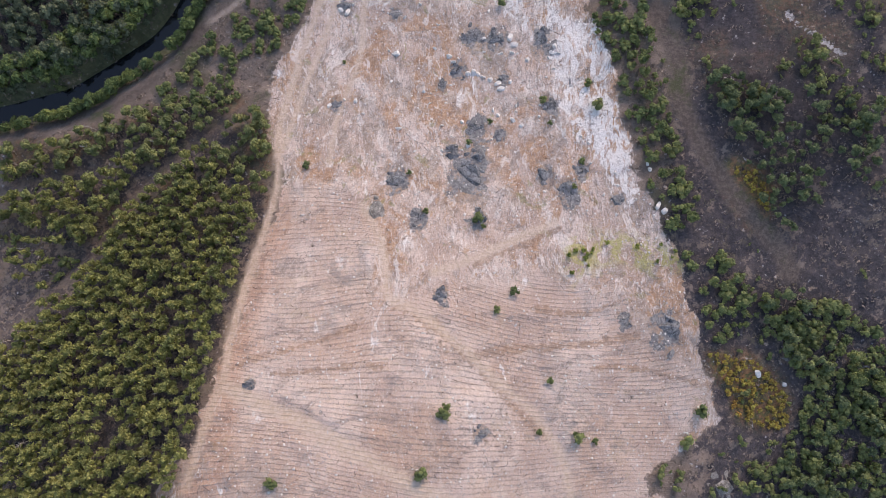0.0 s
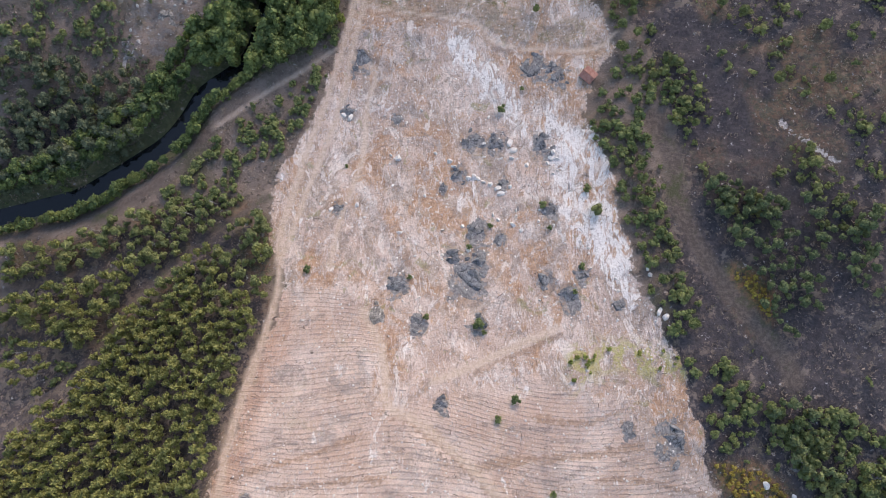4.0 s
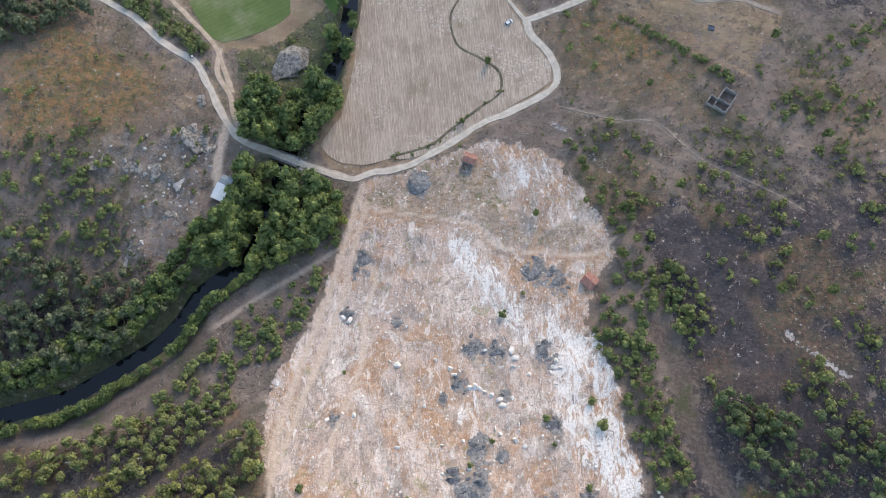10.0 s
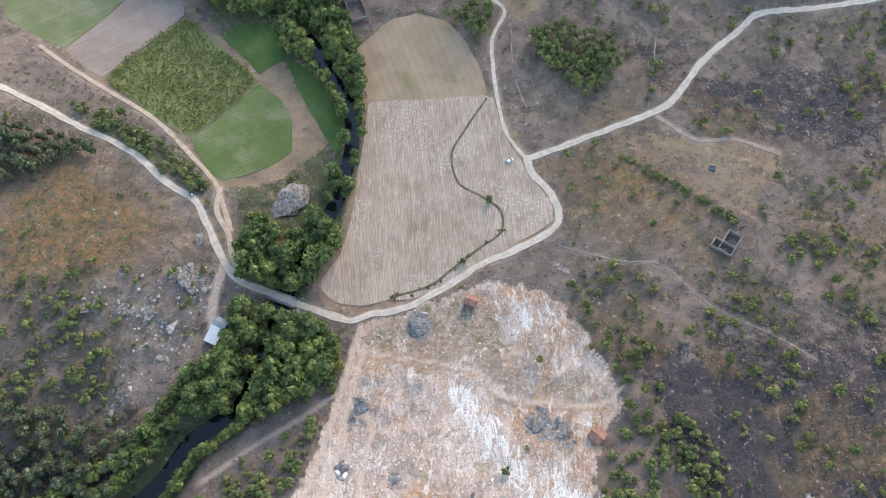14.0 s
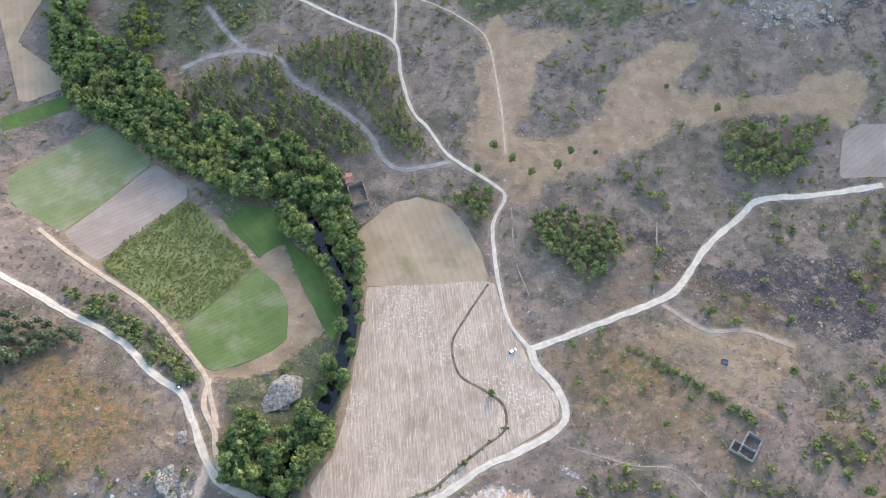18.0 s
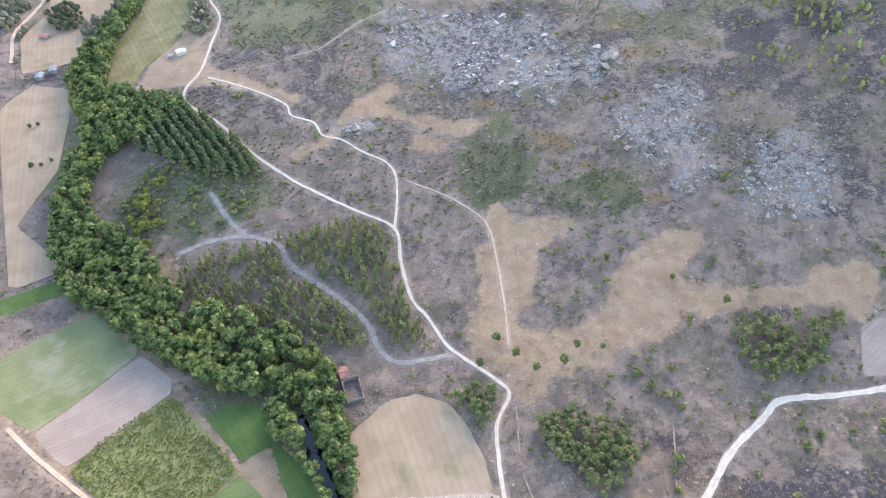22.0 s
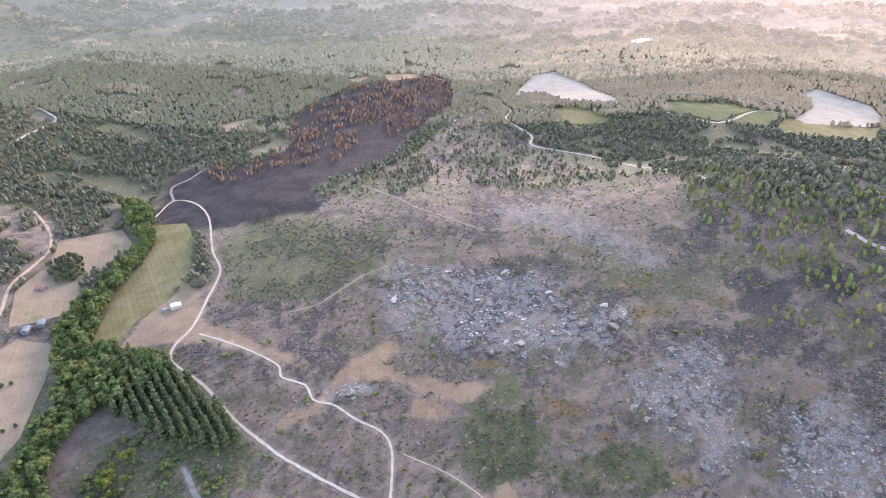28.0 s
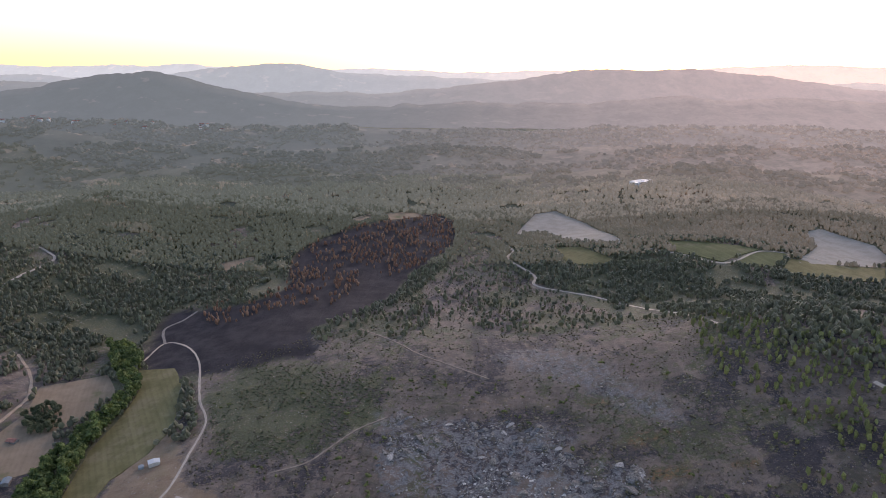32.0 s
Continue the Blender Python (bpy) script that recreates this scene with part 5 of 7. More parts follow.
# ---------------------------------------------------------------- plants
P = (1 + 5 ** 0.5) / 2
ICO_V = np.array([(-1, P, 0), (1, P, 0), (-1, -P, 0), (1, -P, 0), (0, -1, P), (0, 1, P), (0, -1, -P), (0, 1, -P), (P, 0, -1), (P, 0, 1), (-P, 0, -1), (-P, 0, 1)]) / math.hypot(1, P)
ICO_F = np.array([(0, 11, 5), (0, 5, 1), (0, 1, 7), (0, 7, 10), (0, 10, 11), (1, 5, 9), (5, 11, 4), (11, 10, 2), (10, 7, 6), (7, 1, 8), (3, 9, 4), (3, 4, 2), (3, 2, 6), (3, 6, 8), (3, 8, 9),
                  (4, 9, 5), (2, 4, 11), (6, 2, 10), (8, 6, 7), (9, 8, 1)])


def lump(dice, centre, size, ragged=0.3):
    v = ICO_V * (1 + (dice.random((12, 1)) - 0.5) * 2 * ragged) * size
    return v + centre, ICO_F


def sprays(dice, centre, size, count, leaf):
    """Small loose triangles that stick out of a clump."""
    way = dice.normal(size=(count, 3))
    way[:, 2] = np.abs(way[:, 2]) * 0.8 + 0.05
    way /= np.linalg.norm(way, axis=1)[:, None]
    root = centre + way * size * (0.75 + 0.4 * dice.random((count, 1)))
    side = np.cross(way, dice.normal(size=(count, 3)))
    side /= np.linalg.norm(side, axis=1)[:, None] + 1e-6
    reach = leaf * (0.6 + 0.8 * dice.random((count, 1)))
    v = np.stack([root + side * reach * 0.6, root - side * reach * 0.6, root + way * reach * 0.9 + dice.normal(size=(count, 3)) * reach * 0.25], 1).reshape(-1, 3)
    return v, np.arange(count * 3).reshape(-1, 3)


def gather(pieces):
    verts, faces, n = [], [], 0
    for v, f in pieces:
        verts.append(v)
        faces.append(f + n)
        n += len(v)
    return np.vstack(verts), np.vstack(faces)


def stem(dice, height, thick, lean=0.04, rings=4, sides=5):
    """A tapered, slightly bent trunk."""
    ring = np.arange(sides) * 2 * math.pi / sides
    bend = dice.normal(size=2) * lean * height
    rows = []
    for k in range(rings + 1):
        s = k / rings
        r = thick * (1.25 if k == 0 else 1 - 0.82 * s)
        rows.append(np.c_[np.cos(ring) * r + bend[0] * s * s, np.sin(ring) * r + bend[1] * s * s, np.full(sides, height * s - 0.4 * (k == 0))])
    f = []
    for k in range(rings):
        for j in range(sides):
            a, b = k * sides + j, k * sides + (j + 1) % sides
            f += [(a, b, b + sides), (a, b + sides, a + sides)]
    return np.vstack(rows), np.array(f)


def limb(dice, start, end, thick):
    ring = np.arange(3) * 2 * math.pi / 3
    way = np.array(end) - start
    side = np.cross(way, (0.3, 0.2, 1.0))
    side /= np.linalg.norm(side)
    up = np.cross(side, way)
    up /= np.linalg.norm(up)
    a = start + (np.cos(ring)[:, None] * side + np.sin(ring)[:, None] * up) * thick
    return np.vstack([a, [end]]), np.array([(0, 1, 3), (1, 2, 3), (2, 0, 3)])


def pine(seed, height=10.0, wide=1.7, tufts=8, leaves=12, base=0.5):
    dice = np.random.default_rng(seed)
    wood, crown = [stem(dice, height * 0.95, 0.14)], []
    for k in range(tufts):
        s = k / (tufts - 1)
        z = height * (base + (0.96 - base) * s)
        r = wide * (1 - s) ** 0.7 * (0.55 + 0.3 * dice.random())
        a = k * 2.4 + dice.random() * 0.8
        centre = np.array((r * math.cos(a), r * math.sin(a), z))
        size = np.array((1, 1, 0.85)) * wide * (0.36 + 0.24 * (1 - s) + 0.1 * dice.random())
        crown += [lump(dice, centre, size), sprays(dice, centre, size, leaves, 0.55)]
        if k < tufts - 2:
            wood.append(limb(dice, np.array((0, 0, z - 0.8)), centre, 0.05))
    return gather(wood), gather(crown)


def broadleaf(seed, height=11.0, wide=3.6, lumps=14, leaves=16):
    dice = np.random.default_rng(seed)
    wood, crown = [stem(dice, height * 0.7, 0.26)], []
    for k in range(lumps):
        s = (k + 0.5) / lumps
        a, up = k * 2.4 + dice.random() * 0.7, s
        r = wide * math.sqrt(max(0.05, 1 - (2 * up - 0.75) ** 2 * 0.55)) * (0.45 + 0.25 * dice.random()) * (0.35 if s > 0.93 else 1)
        centre = np.array((r * math.cos(a), r * math.sin(a), height * (0.36 + 0.52 * up)))
        size = np.array((1, 1, 0.9)) * wide * (0.3 + 0.16 * dice.random())
        crown += [lump(dice, centre, size, 0.35), sprays(dice, centre, size, leaves, 0.75)]
        if k % 3 == 0:
            wood.append(limb(dice, np.array((0, 0, height * 0.35)), centre, 0.09))
    return gather(wood), gather(crown)


def bush(seed, height=2.2, wide=1.6, lumps=5, leaves=10):
    dice = np.random.default_rng(seed)
    wood, crown = [stem(dice, height * 0.6, 0.07, 0.1, 2, 4)], []
    for k in range(lumps):
        a = k * 2.4 + dice.random()
        r = wide * (0.1 if k == lumps - 1 else 0.5 + 0.2 * dice.random())
        centre = np.array((r * math.cos(a), r * math.sin(a), height * (0.38 + 0.3 * dice.random() + 0.2 * (k == lumps - 1))))
        size = np.array((1, 1, 0.8)) * wide * (0.4 + 0.2 * dice.random())
        crown += [lump(dice, centre, size, 0.35), sprays(dice, centre, size, leaves, 0.4)]
        wood.append(limb(dice, np.array((0, 0, 0.2)), centre, 0.04))
    return gather(wood), gather(crown)


def tussock(seed, blades=7, height=0.3, wide=1.0):
    dice = np.random.default_rng(seed)
    a = dice.random(blades) * 2 * math.pi
    r = wide * np.sqrt(dice.random(blades))
    root = np.c_[np.cos(a) * r * 0.7, np.sin(a) * r * 0.7, np.zeros(blades)]
    tip = np.c_[np.cos(a) * r * 1.2, np.sin(a) * r * 1.2, height * (0.5 + 0.6 * dice.random(blades))]
    b = a + math.pi / 2 + dice.normal(size=blades) * 0.5
    side = np.c_[np.cos(b), np.sin(b), 0.25 * dice.normal(size=blades)] * (0.28 + 0.25 * dice.random((blades, 1)))
    v = np.stack([root + side, root - side, tip], 1).reshape(-1, 3)
    return v, np.arange(blades * 3).reshape(-1, 3)


def small_tree(seed, conical=True):
    """A far tree: a short stem and two or three ragged masses."""
    dice = np.random.default_rng(seed)
    if conical:
        crown = [lump(dice, (0, 0, 3.8), (1.8, 1.8, 3.4), 0.35)]
    else:
        crown = [lump(dice, (0.2, 0, 3.9), (2.4, 2.4, 3.0), 0.4)]
    return limb(dice, np.array((0, 0, -0.4)), np.array((0, 0, 4.0)), 0.25), gather(crown)


def many(templates, x, y, sizes, turn, part_of):
    """Vertices and triangles of many scaled and turned copies; part_of: 0 wood, 1 crown."""
    z = surface(x, y)
    vs, fs, n = [], [], 0
    for k, t in enumerate(templates):
        pick = np.nonzero(np.arange(len(x)) % len(templates) == k)[0]
        if not len(pick):
            continue
        v, f = t[part_of] if part_of is not None else t
        c, s = np.cos(turn[pick])[:, None], np.sin(turn[pick])[:, None]
        g = sizes[pick][:, None]
        out = np.stack([x[pick][:, None] + g * (v[None, :, 0] * c - v[None, :, 1] * s), y[pick][:, None] + g * (v[None, :, 0] * s + v[None, :, 1] * c), z[pick][:, None] + g * v[None, :, 2]], 2)
        vs.append(out.reshape(-1, 3))
        fs.append((f[None, :, :] + (np.arange(len(pick)) * len(v))[:, None, None]).reshape(-1, 3) + n)
        n += len(pick) * len(v)
    return np.vstack(vs), np.vstack(fs)


def surface(x, y):
    """Height of the ground sheet itself, by its own grid."""
    x, y = np.asarray(x, float), np.asarray(y, float)
    i = np.clip(np.searchsorted(gx, x) - 1, 0, len(gx) - 2)
    j = np.clip(np.searchsorted(gy, y) - 1, 0, len(gy) - 2)
    a, b = (x - gx[i]) / (gx[i + 1] - gx[i]), (y - gy[j]) / (gy[j + 1] - gy[j])
    q = GZ.reshape(len(gy), len(gx))
    return (q[j, i] * (1 - a) + q[j, i + 1] * a) * (1 - b) + (q[j + 1, i] * (1 - a) + q[j + 1, i + 1] * a) * b


def free(x, y, room=1.2, bank=3.4):
    """Places clear of roads, fields, water and buildings."""
    ok = (on_roads(x, y, room) < 0.5) & (off_line(RIVER[1], x, y, 10) > bank)
    for bx, by, r in KEEP_CLEAR:
        ok &= np.hypot(x - bx, y - by) > r
    return ok


def sow(points, gap, chance=1.0, clump=0.0, edge=1.0, fields=False, room=1.2, bank=3.4):
    """Scattered places in an area, about gap metres apart; clump: share of the area left open in lumps."""
    line = glide(points, True, 3)
    lo, hi = line.min(0), line.max(0)
    x, y = [a.ravel() for a in np.meshgrid(np.arange(lo[0], hi[0], gap), np.arange(lo[1], hi[1], gap))]
    x, y = x + (rng.random(len(x)) - 0.5) * gap * 0.85, y + (rng.random(len(x)) - 0.5) * gap * 0.85
    ok = (segments(line, x, y, True, 5) > edge) & (rng.random(len(x)) < chance)
    if clump:
        ok &= rough(x, y, 16.0) > clump
    ok &= free(x, y, room, bank)
    if not fields:
        ok &= in_fields(x, y) < 0.5
    return np.c_[x[ok], y[ok]]


def plant(kind, places, templates, wood, leaf, low, high, label, category, group, own=0, near=(0, 0), stuff_label=""):
    """Things of their own for those nearest to a point of the plan, one joined mesh for the rest."""
    places = places[np.argsort(np.hypot(places[:, 0] - near[0], places[:, 1] - near[1]))]
    sizes = low + (high - low) * rng.random(len(places)) ** 1.2
    turn = rng.random(len(places)) * 2 * math.pi
    meshes = []
    for t in templates if own else ():
        meshes.append((soup("trunk", t[0][0], t[0][1], [wood]), soup("crown", t[1][0], t[1][1], [leaf])))
    z = surface(places[:own, 0], places[:own, 1]) if own else ()
    for k in range(min(own, len(places))):
        a, b = meshes[k % len(meshes)]
        thing = tagged(new(kind), label, category, group)
        thing.matrix_world = pose(*places[k], z[k], 0, 0, math.degrees(turn[k])) @ Matrix.Scale(sizes[k], 4)
        new("trunk", a).parent = thing
        new("crown", b).parent = thing
    rest = places[own:]
    if len(rest):
        v0, f0 = many(templates, rest[:, 0], rest[:, 1], sizes[own:], turn[own:], 0)
        v1, f1 = many(templates, rest[:, 0], rest[:, 1], sizes[own:], turn[own:], 1)
        me = soup(kind + "_stand", np.vstack([v0, v1]), np.vstack([f0, f1 + len(v0)]), [wood, leaf], np.r_[np.zeros(len(f0)), np.ones(len(f1))])
        tagged(new(kind + "_stand", me), stuff_label or label, category, kind="stuff")


KEEP_CLEAR = [(-67.5, 203, 9), (-68, 197, 9.5), (-61, 157, 4), (-91, 142, 6), (9.5, 156, 6), (55, 104, 5), (114, 180, 6), (-46, 308, 8), (-199, 577, 8), (113, 216, 3), (28, 223, 4), (-315, 613, 7), (-290, 568, 7)]
PINES = [pine(s, 10.0, 1.4, 8, 12) for s in range(11, 17)]
ROUND_PINES = [pine(s, 7.0, 1.9, 9, 12) for s in range(111, 117)]
LIGHT_PINES = [pine(s, 7.0, 1.5, 8, 8, 0.2) for s in range(21, 25)]
CONE_PINES = [pine(s, 10.0, 2.1, 12, 9, 0.12) for s in range(121, 125)]
BROADS = [broadleaf(s) for s in range(31, 36)]
BUSHES = [bush(s) for s in range(41, 46)]
LOW_BUSHES = [bush(s, 1.8, 1.5, 3, 9) for s in range(46, 50)]
FAR_CONES = [small_tree(s, True) for s in range(51, 55)]
FAR_ROUNDS = [small_tree(s, False) for s in range(61, 65)]

pines = sow(PINES_SOUTH, 3.05, 0.96, 0.0, 0.3)
gap = segments(glide(GAP_SOUTH, True, 3), pines[:, 0], pines[:, 1], True, 5) > 0
pines = pines[(~gap | (rng.random(len(pines)) < 0.25)) & ((rough(pines[:, 0], pines[:, 1], 20.0) > 0.3) | (rng.random(len(pines)) < 0.5))]
upper = pines[:, 1] > 24 + 10 * rng.normal(size=len(pines))
plant("bushy_pine", pines[upper & (rng.random(len(pines)) < 0.8)], ROUND_PINES, BARK, YOUNG_PINE, 0.45, 1.1, "bushy grey-green pine on the upper slope", "tree", "bushy pines", 60, (-80, 40), "uneven stand of bushy grey-green pines")
pines = pines[~upper]
plant("pine_tree", pines, PINES, BARK, PINE_LEAF, 0.75, 1.15, "slender plantation pine with a bright olive-green crown", "tree", "plantation pines", 260, (-72, -20), "dense plantation of young olive-green pines")
plant("dark_pine", np.vstack([sow(PINES_RIGHT, 3.5, 0.8, 0.33), sow(TREES_RIGHT, 4.0, 0.9), sow(PINES_MID, 3.6, 0.7, 0.4)]), ROUND_PINES, BARK, DARK_PINE, 0.4, 1.0, "dark green young pine in dark heath", "tree", "dark pines", 150, (110, 40), "thicket of dark green pines")
bank = glide(RIVER[1], False, 8)
bank = bank[bank[:, 1] < 128]
bank = np.vstack([bank + (rng.random(bank.shape) - 0.5) * 2 + (4.5, -6.5), bank + (rng.random(bank.shape) - 0.5) * 3 + (-5.0, 7.5), bank + (rng.random(bank.shape) - 0.5) * 3 + (-9.0, 12.5)])
bank = bank[free(bank[:, 0], bank[:, 1], 0.3)]
plant("bank_tree", bank, BROADS, BARK, BROAD_LEAF, 0.45, 0.75, "dark green alder on the stream bank", "tree", "bank trees", 0, (0, 0), "close rows of alders along both stream banks")
belts = np.vstack([sow(BELT_SOUTH, 4.0, 0.95, 0.0, -1.0, False, 0.3, 1.8), sow(BELT_ROCK, 3.7, 0.97, 0.0, -1.0, False, 0.3, 1.0), sow(BELT_BANK, 4.2, 0.9, 0.0, -0.5, False, 1.2, 2.6), sow(BELT, 4.7, 0.96, 0.0, -2.5)])
plant("broadleaf_tree", belts, BROADS, BARK, BROAD_LEAF, 0.6, 1.1, "full dark green broadleaf tree by the stream", "tree", "streamside trees", 200, (-70, 150), "dense belt of dark green broadleaf trees along the stream")
woods = np.vstack([sow(PINES_WEST, 3.6, 0.9), sow(FARM_COPSE, 4.0, 0.9, 0, 0, True), sow(WOODS_LEFT, 4.6, 0.8), sow(WOODS_WEST, 4.6, 0.85)])
plant("hillside_tree", woods, BROADS, BARK, GREY_LEAF, 0.35, 0.75, "grey-green broadleaf tree on the slope", "tree", "slope wood", 0, (0, 0), "dense grey-green wood on the west slope")
u, v = [a.ravel() for a in np.meshgrid(np.arange(-80, 80, 5.2), np.arange(-80, 80, 4.3))]
rows_at = np.c_[-170 + u * 0.79 - v * 0.61, 487 + u * 0.61 + v * 0.79] + (rng.random((len(u), 2)) - 0.5) * 0.9
rows_at = rows_at[(segments(glide(CONIFERS, True, 3), rows_at[:, 0], rows_at[:, 1], True, 5) > 0.5) & free(rows_at[:, 0], rows_at[:, 1])]
plant("plantation_tree", rows_at, CONE_PINES, BARK, DARK_PINE, 0.85, 1.1, "tall slim green tree in a planted row", "tree", "planted rows", 0, (0, 0), "planted block of slim green trees")
slope = sow(WOOD_SLOPE, 3.5, 0.95, 0.28)
plant("young_pine", slope, LIGHT_PINES, BARK, YOUNG_PINE, 0.5, 1.05, "young green pine on the heath slope", "tree", "slope pines", 150, (10, 300), "scattered young green pines on the slope")
knoll = np.vstack([sow(WOOD_KNOLL, 3.4, 0.92), sow(WOOD_EAST, 3.8, 0.8, 0.3), sow(WOOD_ROAD, 3.6, 0.95)])
plant("knoll_pine", knoll, ROUND_PINES, BARK, YOUNG_PINE, 0.7, 1.05, "bushy green pine in a dense copse", "tree", "copse pines", 120, (50, 280), "dense copse of bushy green pines")
lime = np.vstack([sow(LIME_STRIP, 5.0, 0.7), [(-49, 140), (-44, 137), (-48, 132), (-55, 130), (-97, 126), (-93, 122), (-101, 123), (-96, 117), (-90, 114), (-46, 127), (-41, 131), (-52, 143)]])
plant("lime_tree", lime, BROADS, BARK, LIME_LEAF, 0.45, 0.75, "small yellow-green broadleaf tree by the stream", "tree", "yellow-green trees", 40, (-50, 135), "yellow-green young trees behind the belt")
single = np.array([(49, 164), (55, 155), (69, 166), (56, 138), (73, 133), (68, 115), (77, 117), (84, 111), (80, 104), (84, 100), (88, 88), (92, 84), (105, 132), (112, 127), (125, 133), (140, 120), (150, 163),
                   (122, 100), (139, 99), (150, 180), (85, 190), (177, 239), (112, 239), (18, 204), (7, 176), (138, 211), (-110, 208), (-144, 242), (92, 143), (36, 133), (22, 333), (40, 316), (53, 319),
                   (72, 327), (-274, 503), (-254, 461), (-278, 500), (-249, 465), (-259, 459), (114, 337), (111, 365), (60, 328), (31, 324), (134, 350), (80, 379), (14, 319), (11, 307)], float)
plant("round_tree", single, BROADS, BARK, BUSH_LEAF, 0.32, 0.62, "small round green tree standing alone in dry grass", "tree", "lone trees", len(single))
LUSH = [(106, -18), (150, -25), (162, -88), (112, -88), (104, -66), (121, -60), (122, -45)]
EDGE_SCRUB = [(-44, 140), (-39, 122), (-50, 97), (-62, 76), (-76, 80), (-60, 106), (-52, 125)]
INNER_SCRUB = [(-175, 405), (-120, 406), (-112, 440), (-140, 458), (-182, 452), (-192, 425)]
thicket = np.vstack([sow(HEDGE_STRIP, 3.0, 0.85, 0.28, 0.0, False, 0.3), sow(BUSH_STRIP, 3.4, 0.8, 0.38), sow(BUSH_STRIP_B, 3.8, 0.7, 0.4), sow(SCRUB_BANK, 3.4, 0.85, 0.36), sow(LUSH, 3.0, 0.85, 0.33), sow(EDGE_SCRUB, 3.3, 0.8, 0.34), sow(INNER_SCRUB, 4.2, 0.7, 0.36)])
hill = np.array([(0, -52), (1, -50), (31, -59), (50, -63), (44, -61), (82, -65), (24, -14), (18, -20), (35, -43), (-52, -71), (88, -55), (-7, -69), (-49, 30), (12, 11), (14, 8), (-6, 13), (-12, 27), (46, 22), (49, 31),
                 (38, 45), (36, 54), (17, 46), (9, 38), (-37, 70), (52, 60), (55, 52), (22, 92), (30, 100)], float)
scrub = np.vstack([sow(BUSH_STRIP, 8.5, 0.6), sow(BUSH_STRIP_B, 9.0, 0.5), sow(PINES_MID, 9.0, 0.6)])
plant("scrub_tree", scrub, BROADS, BARK, BUSH_LEAF, 0.3, 0.68, "rounded green tree in dark scrub", "tree", "scrub trees", len(scrub))
west = sow(WEST_SLOPE, 4.0, 0.7, 0.42)
plant("bush", np.vstack([hill, thicket, west]), BUSHES, BARK, BUSH_LEAF, 0.5, 1.5, "low green bush on pale felled ground", "bush", "bushes", 120, (20, 0), "tangled green bushes")
gorse = np.vstack([sow(SHRUB_HEATH, 5.5, 0.62, 0.46), sow(SHRUB_SLOPE, 4.4, 0.6, 0.46), sow(SHRUB_WEST, 5.5, 0.5, 0.44), sow(SHRUB_EAST, 6.5, 0.55, 0.47)])
plant("gorse_bush", gorse, BUSHES, BARK, GORSE_LEAF, 0.4, 1.5, "rounded olive-green gorse bush on dark heath", "bush", "gorse bushes", 300, (110, 130), "clumps of olive-green gorse on the heath")
low = np.vstack([sow(SHRUB_HEATH, 3.0, 0.5, 0.48), sow(SHRUB_SLOPE, 2.6, 0.5, 0.48), sow(SHRUB_EAST, 3.6, 0.5, 0.5)])
v, f = many(LOW_BUSHES, low[:, 0], low[:, 1], 0.3 + 0.5 * rng.random(len(low)) ** 2, rng.random(len(low)) * 6.28, 1)
tagged(new("low_gorse", soup("low_gorse", v, f, [GORSE_LEAF])), "knee-high olive gorse and broom", "bushes", kind="stuff")
grey = np.vstack([sow(SHRUB_WEST, 2.4, 0.75, 0.36), sow(BRUSH_MID, 2.4, 0.55, 0.42), sow(BRUSH_NORTH, 3.2, 0.7, 0.4)])
v, f = many(LOW_BUSHES, grey[:, 0], grey[:, 1], 0.35 + 0.6 * rng.random(len(grey)) ** 2, rng.random(len(grey)) * 6.28, 1)
tagged(new("broom_scrub", soup("broom_scrub", v, f, [GREY_LEAF])), "dense grey-green broom scrub on the slopes", "bushes", kind="stuff")
for area, leaf, label in ((GOLD_A, GOLD_LEAF, "golden and rust bracken thicket"), (GOLD_B, GOLD_LEAF, "yellow bracken below dark pines"), (FERNS, LIME_LEAF, "sparse yellow-green ferns on pale soil")):
    spots = sow(area, 1.8, 0.75 if leaf is GOLD_LEAF else 0.1)
    v, f = many(BUSHES, spots[:, 0], spots[:, 1], 0.35 + 0.3 * rng.random(len(spots)), rng.random(len(spots)) * 6.28, 1)
    tagged(new("bracken", soup("bracken", v, f, [leaf])), label, "bracken", kind="stuff")

# heath: bushes thinly over the slopes, tussocks everywhere that is not worked
count = 6500
hy = -90 + 760 * rng.random(count) ** 0.9
hx = (rng.random(count) * 2 - 1) * (150 + 0.36 * (hy + 90))
share = cover(hx, hy)
ok = (share["bare"] < 0.3) & (share["straw"] < 0.4) & (in_fields(hx, hy) < 0.5) & free(hx, hy) & (rough(hx, hy, 30.0) + 0.5 * rough(hx + 7, hy, 8.0) > 0.78) & (share["stone"] < 0.6)
spots = np.c_[hx[ok], hy[ok]]
v, f = many(LOW_BUSHES, spots[:, 0], spots[:, 1], 0.45 + 1.1 * rng.random(len(spots)) ** 2, rng.random(len(spots)) * 6.28, 1)
tagged(new("heath_bushes", soup("heath_bushes", v, f, [BUSH_LEAF])), "scattered green bushes on brown heath", "bushes", kind="stuff")
TUSSOCKS = [tussock(s) for s in range(71, 77)]
count = 65000
hy = -95 + 700 * rng.random(count) ** 0.95
hx = (rng.random(count) * 2 - 1) * (155 + 0.36 * (hy + 95))
share = cover(hx, hy)
ok = (share["bare"] < 0.4) & (in_fields(hx, hy) < 0.5) & free(hx, hy, 0.2) & (rng.random(count) > share["straw"] * 0.9) & (rng.random(count) > share["dark"] * 0.85) & (share["stone"] < 0.7)
spots = np.c_[hx[ok], hy[ok]]
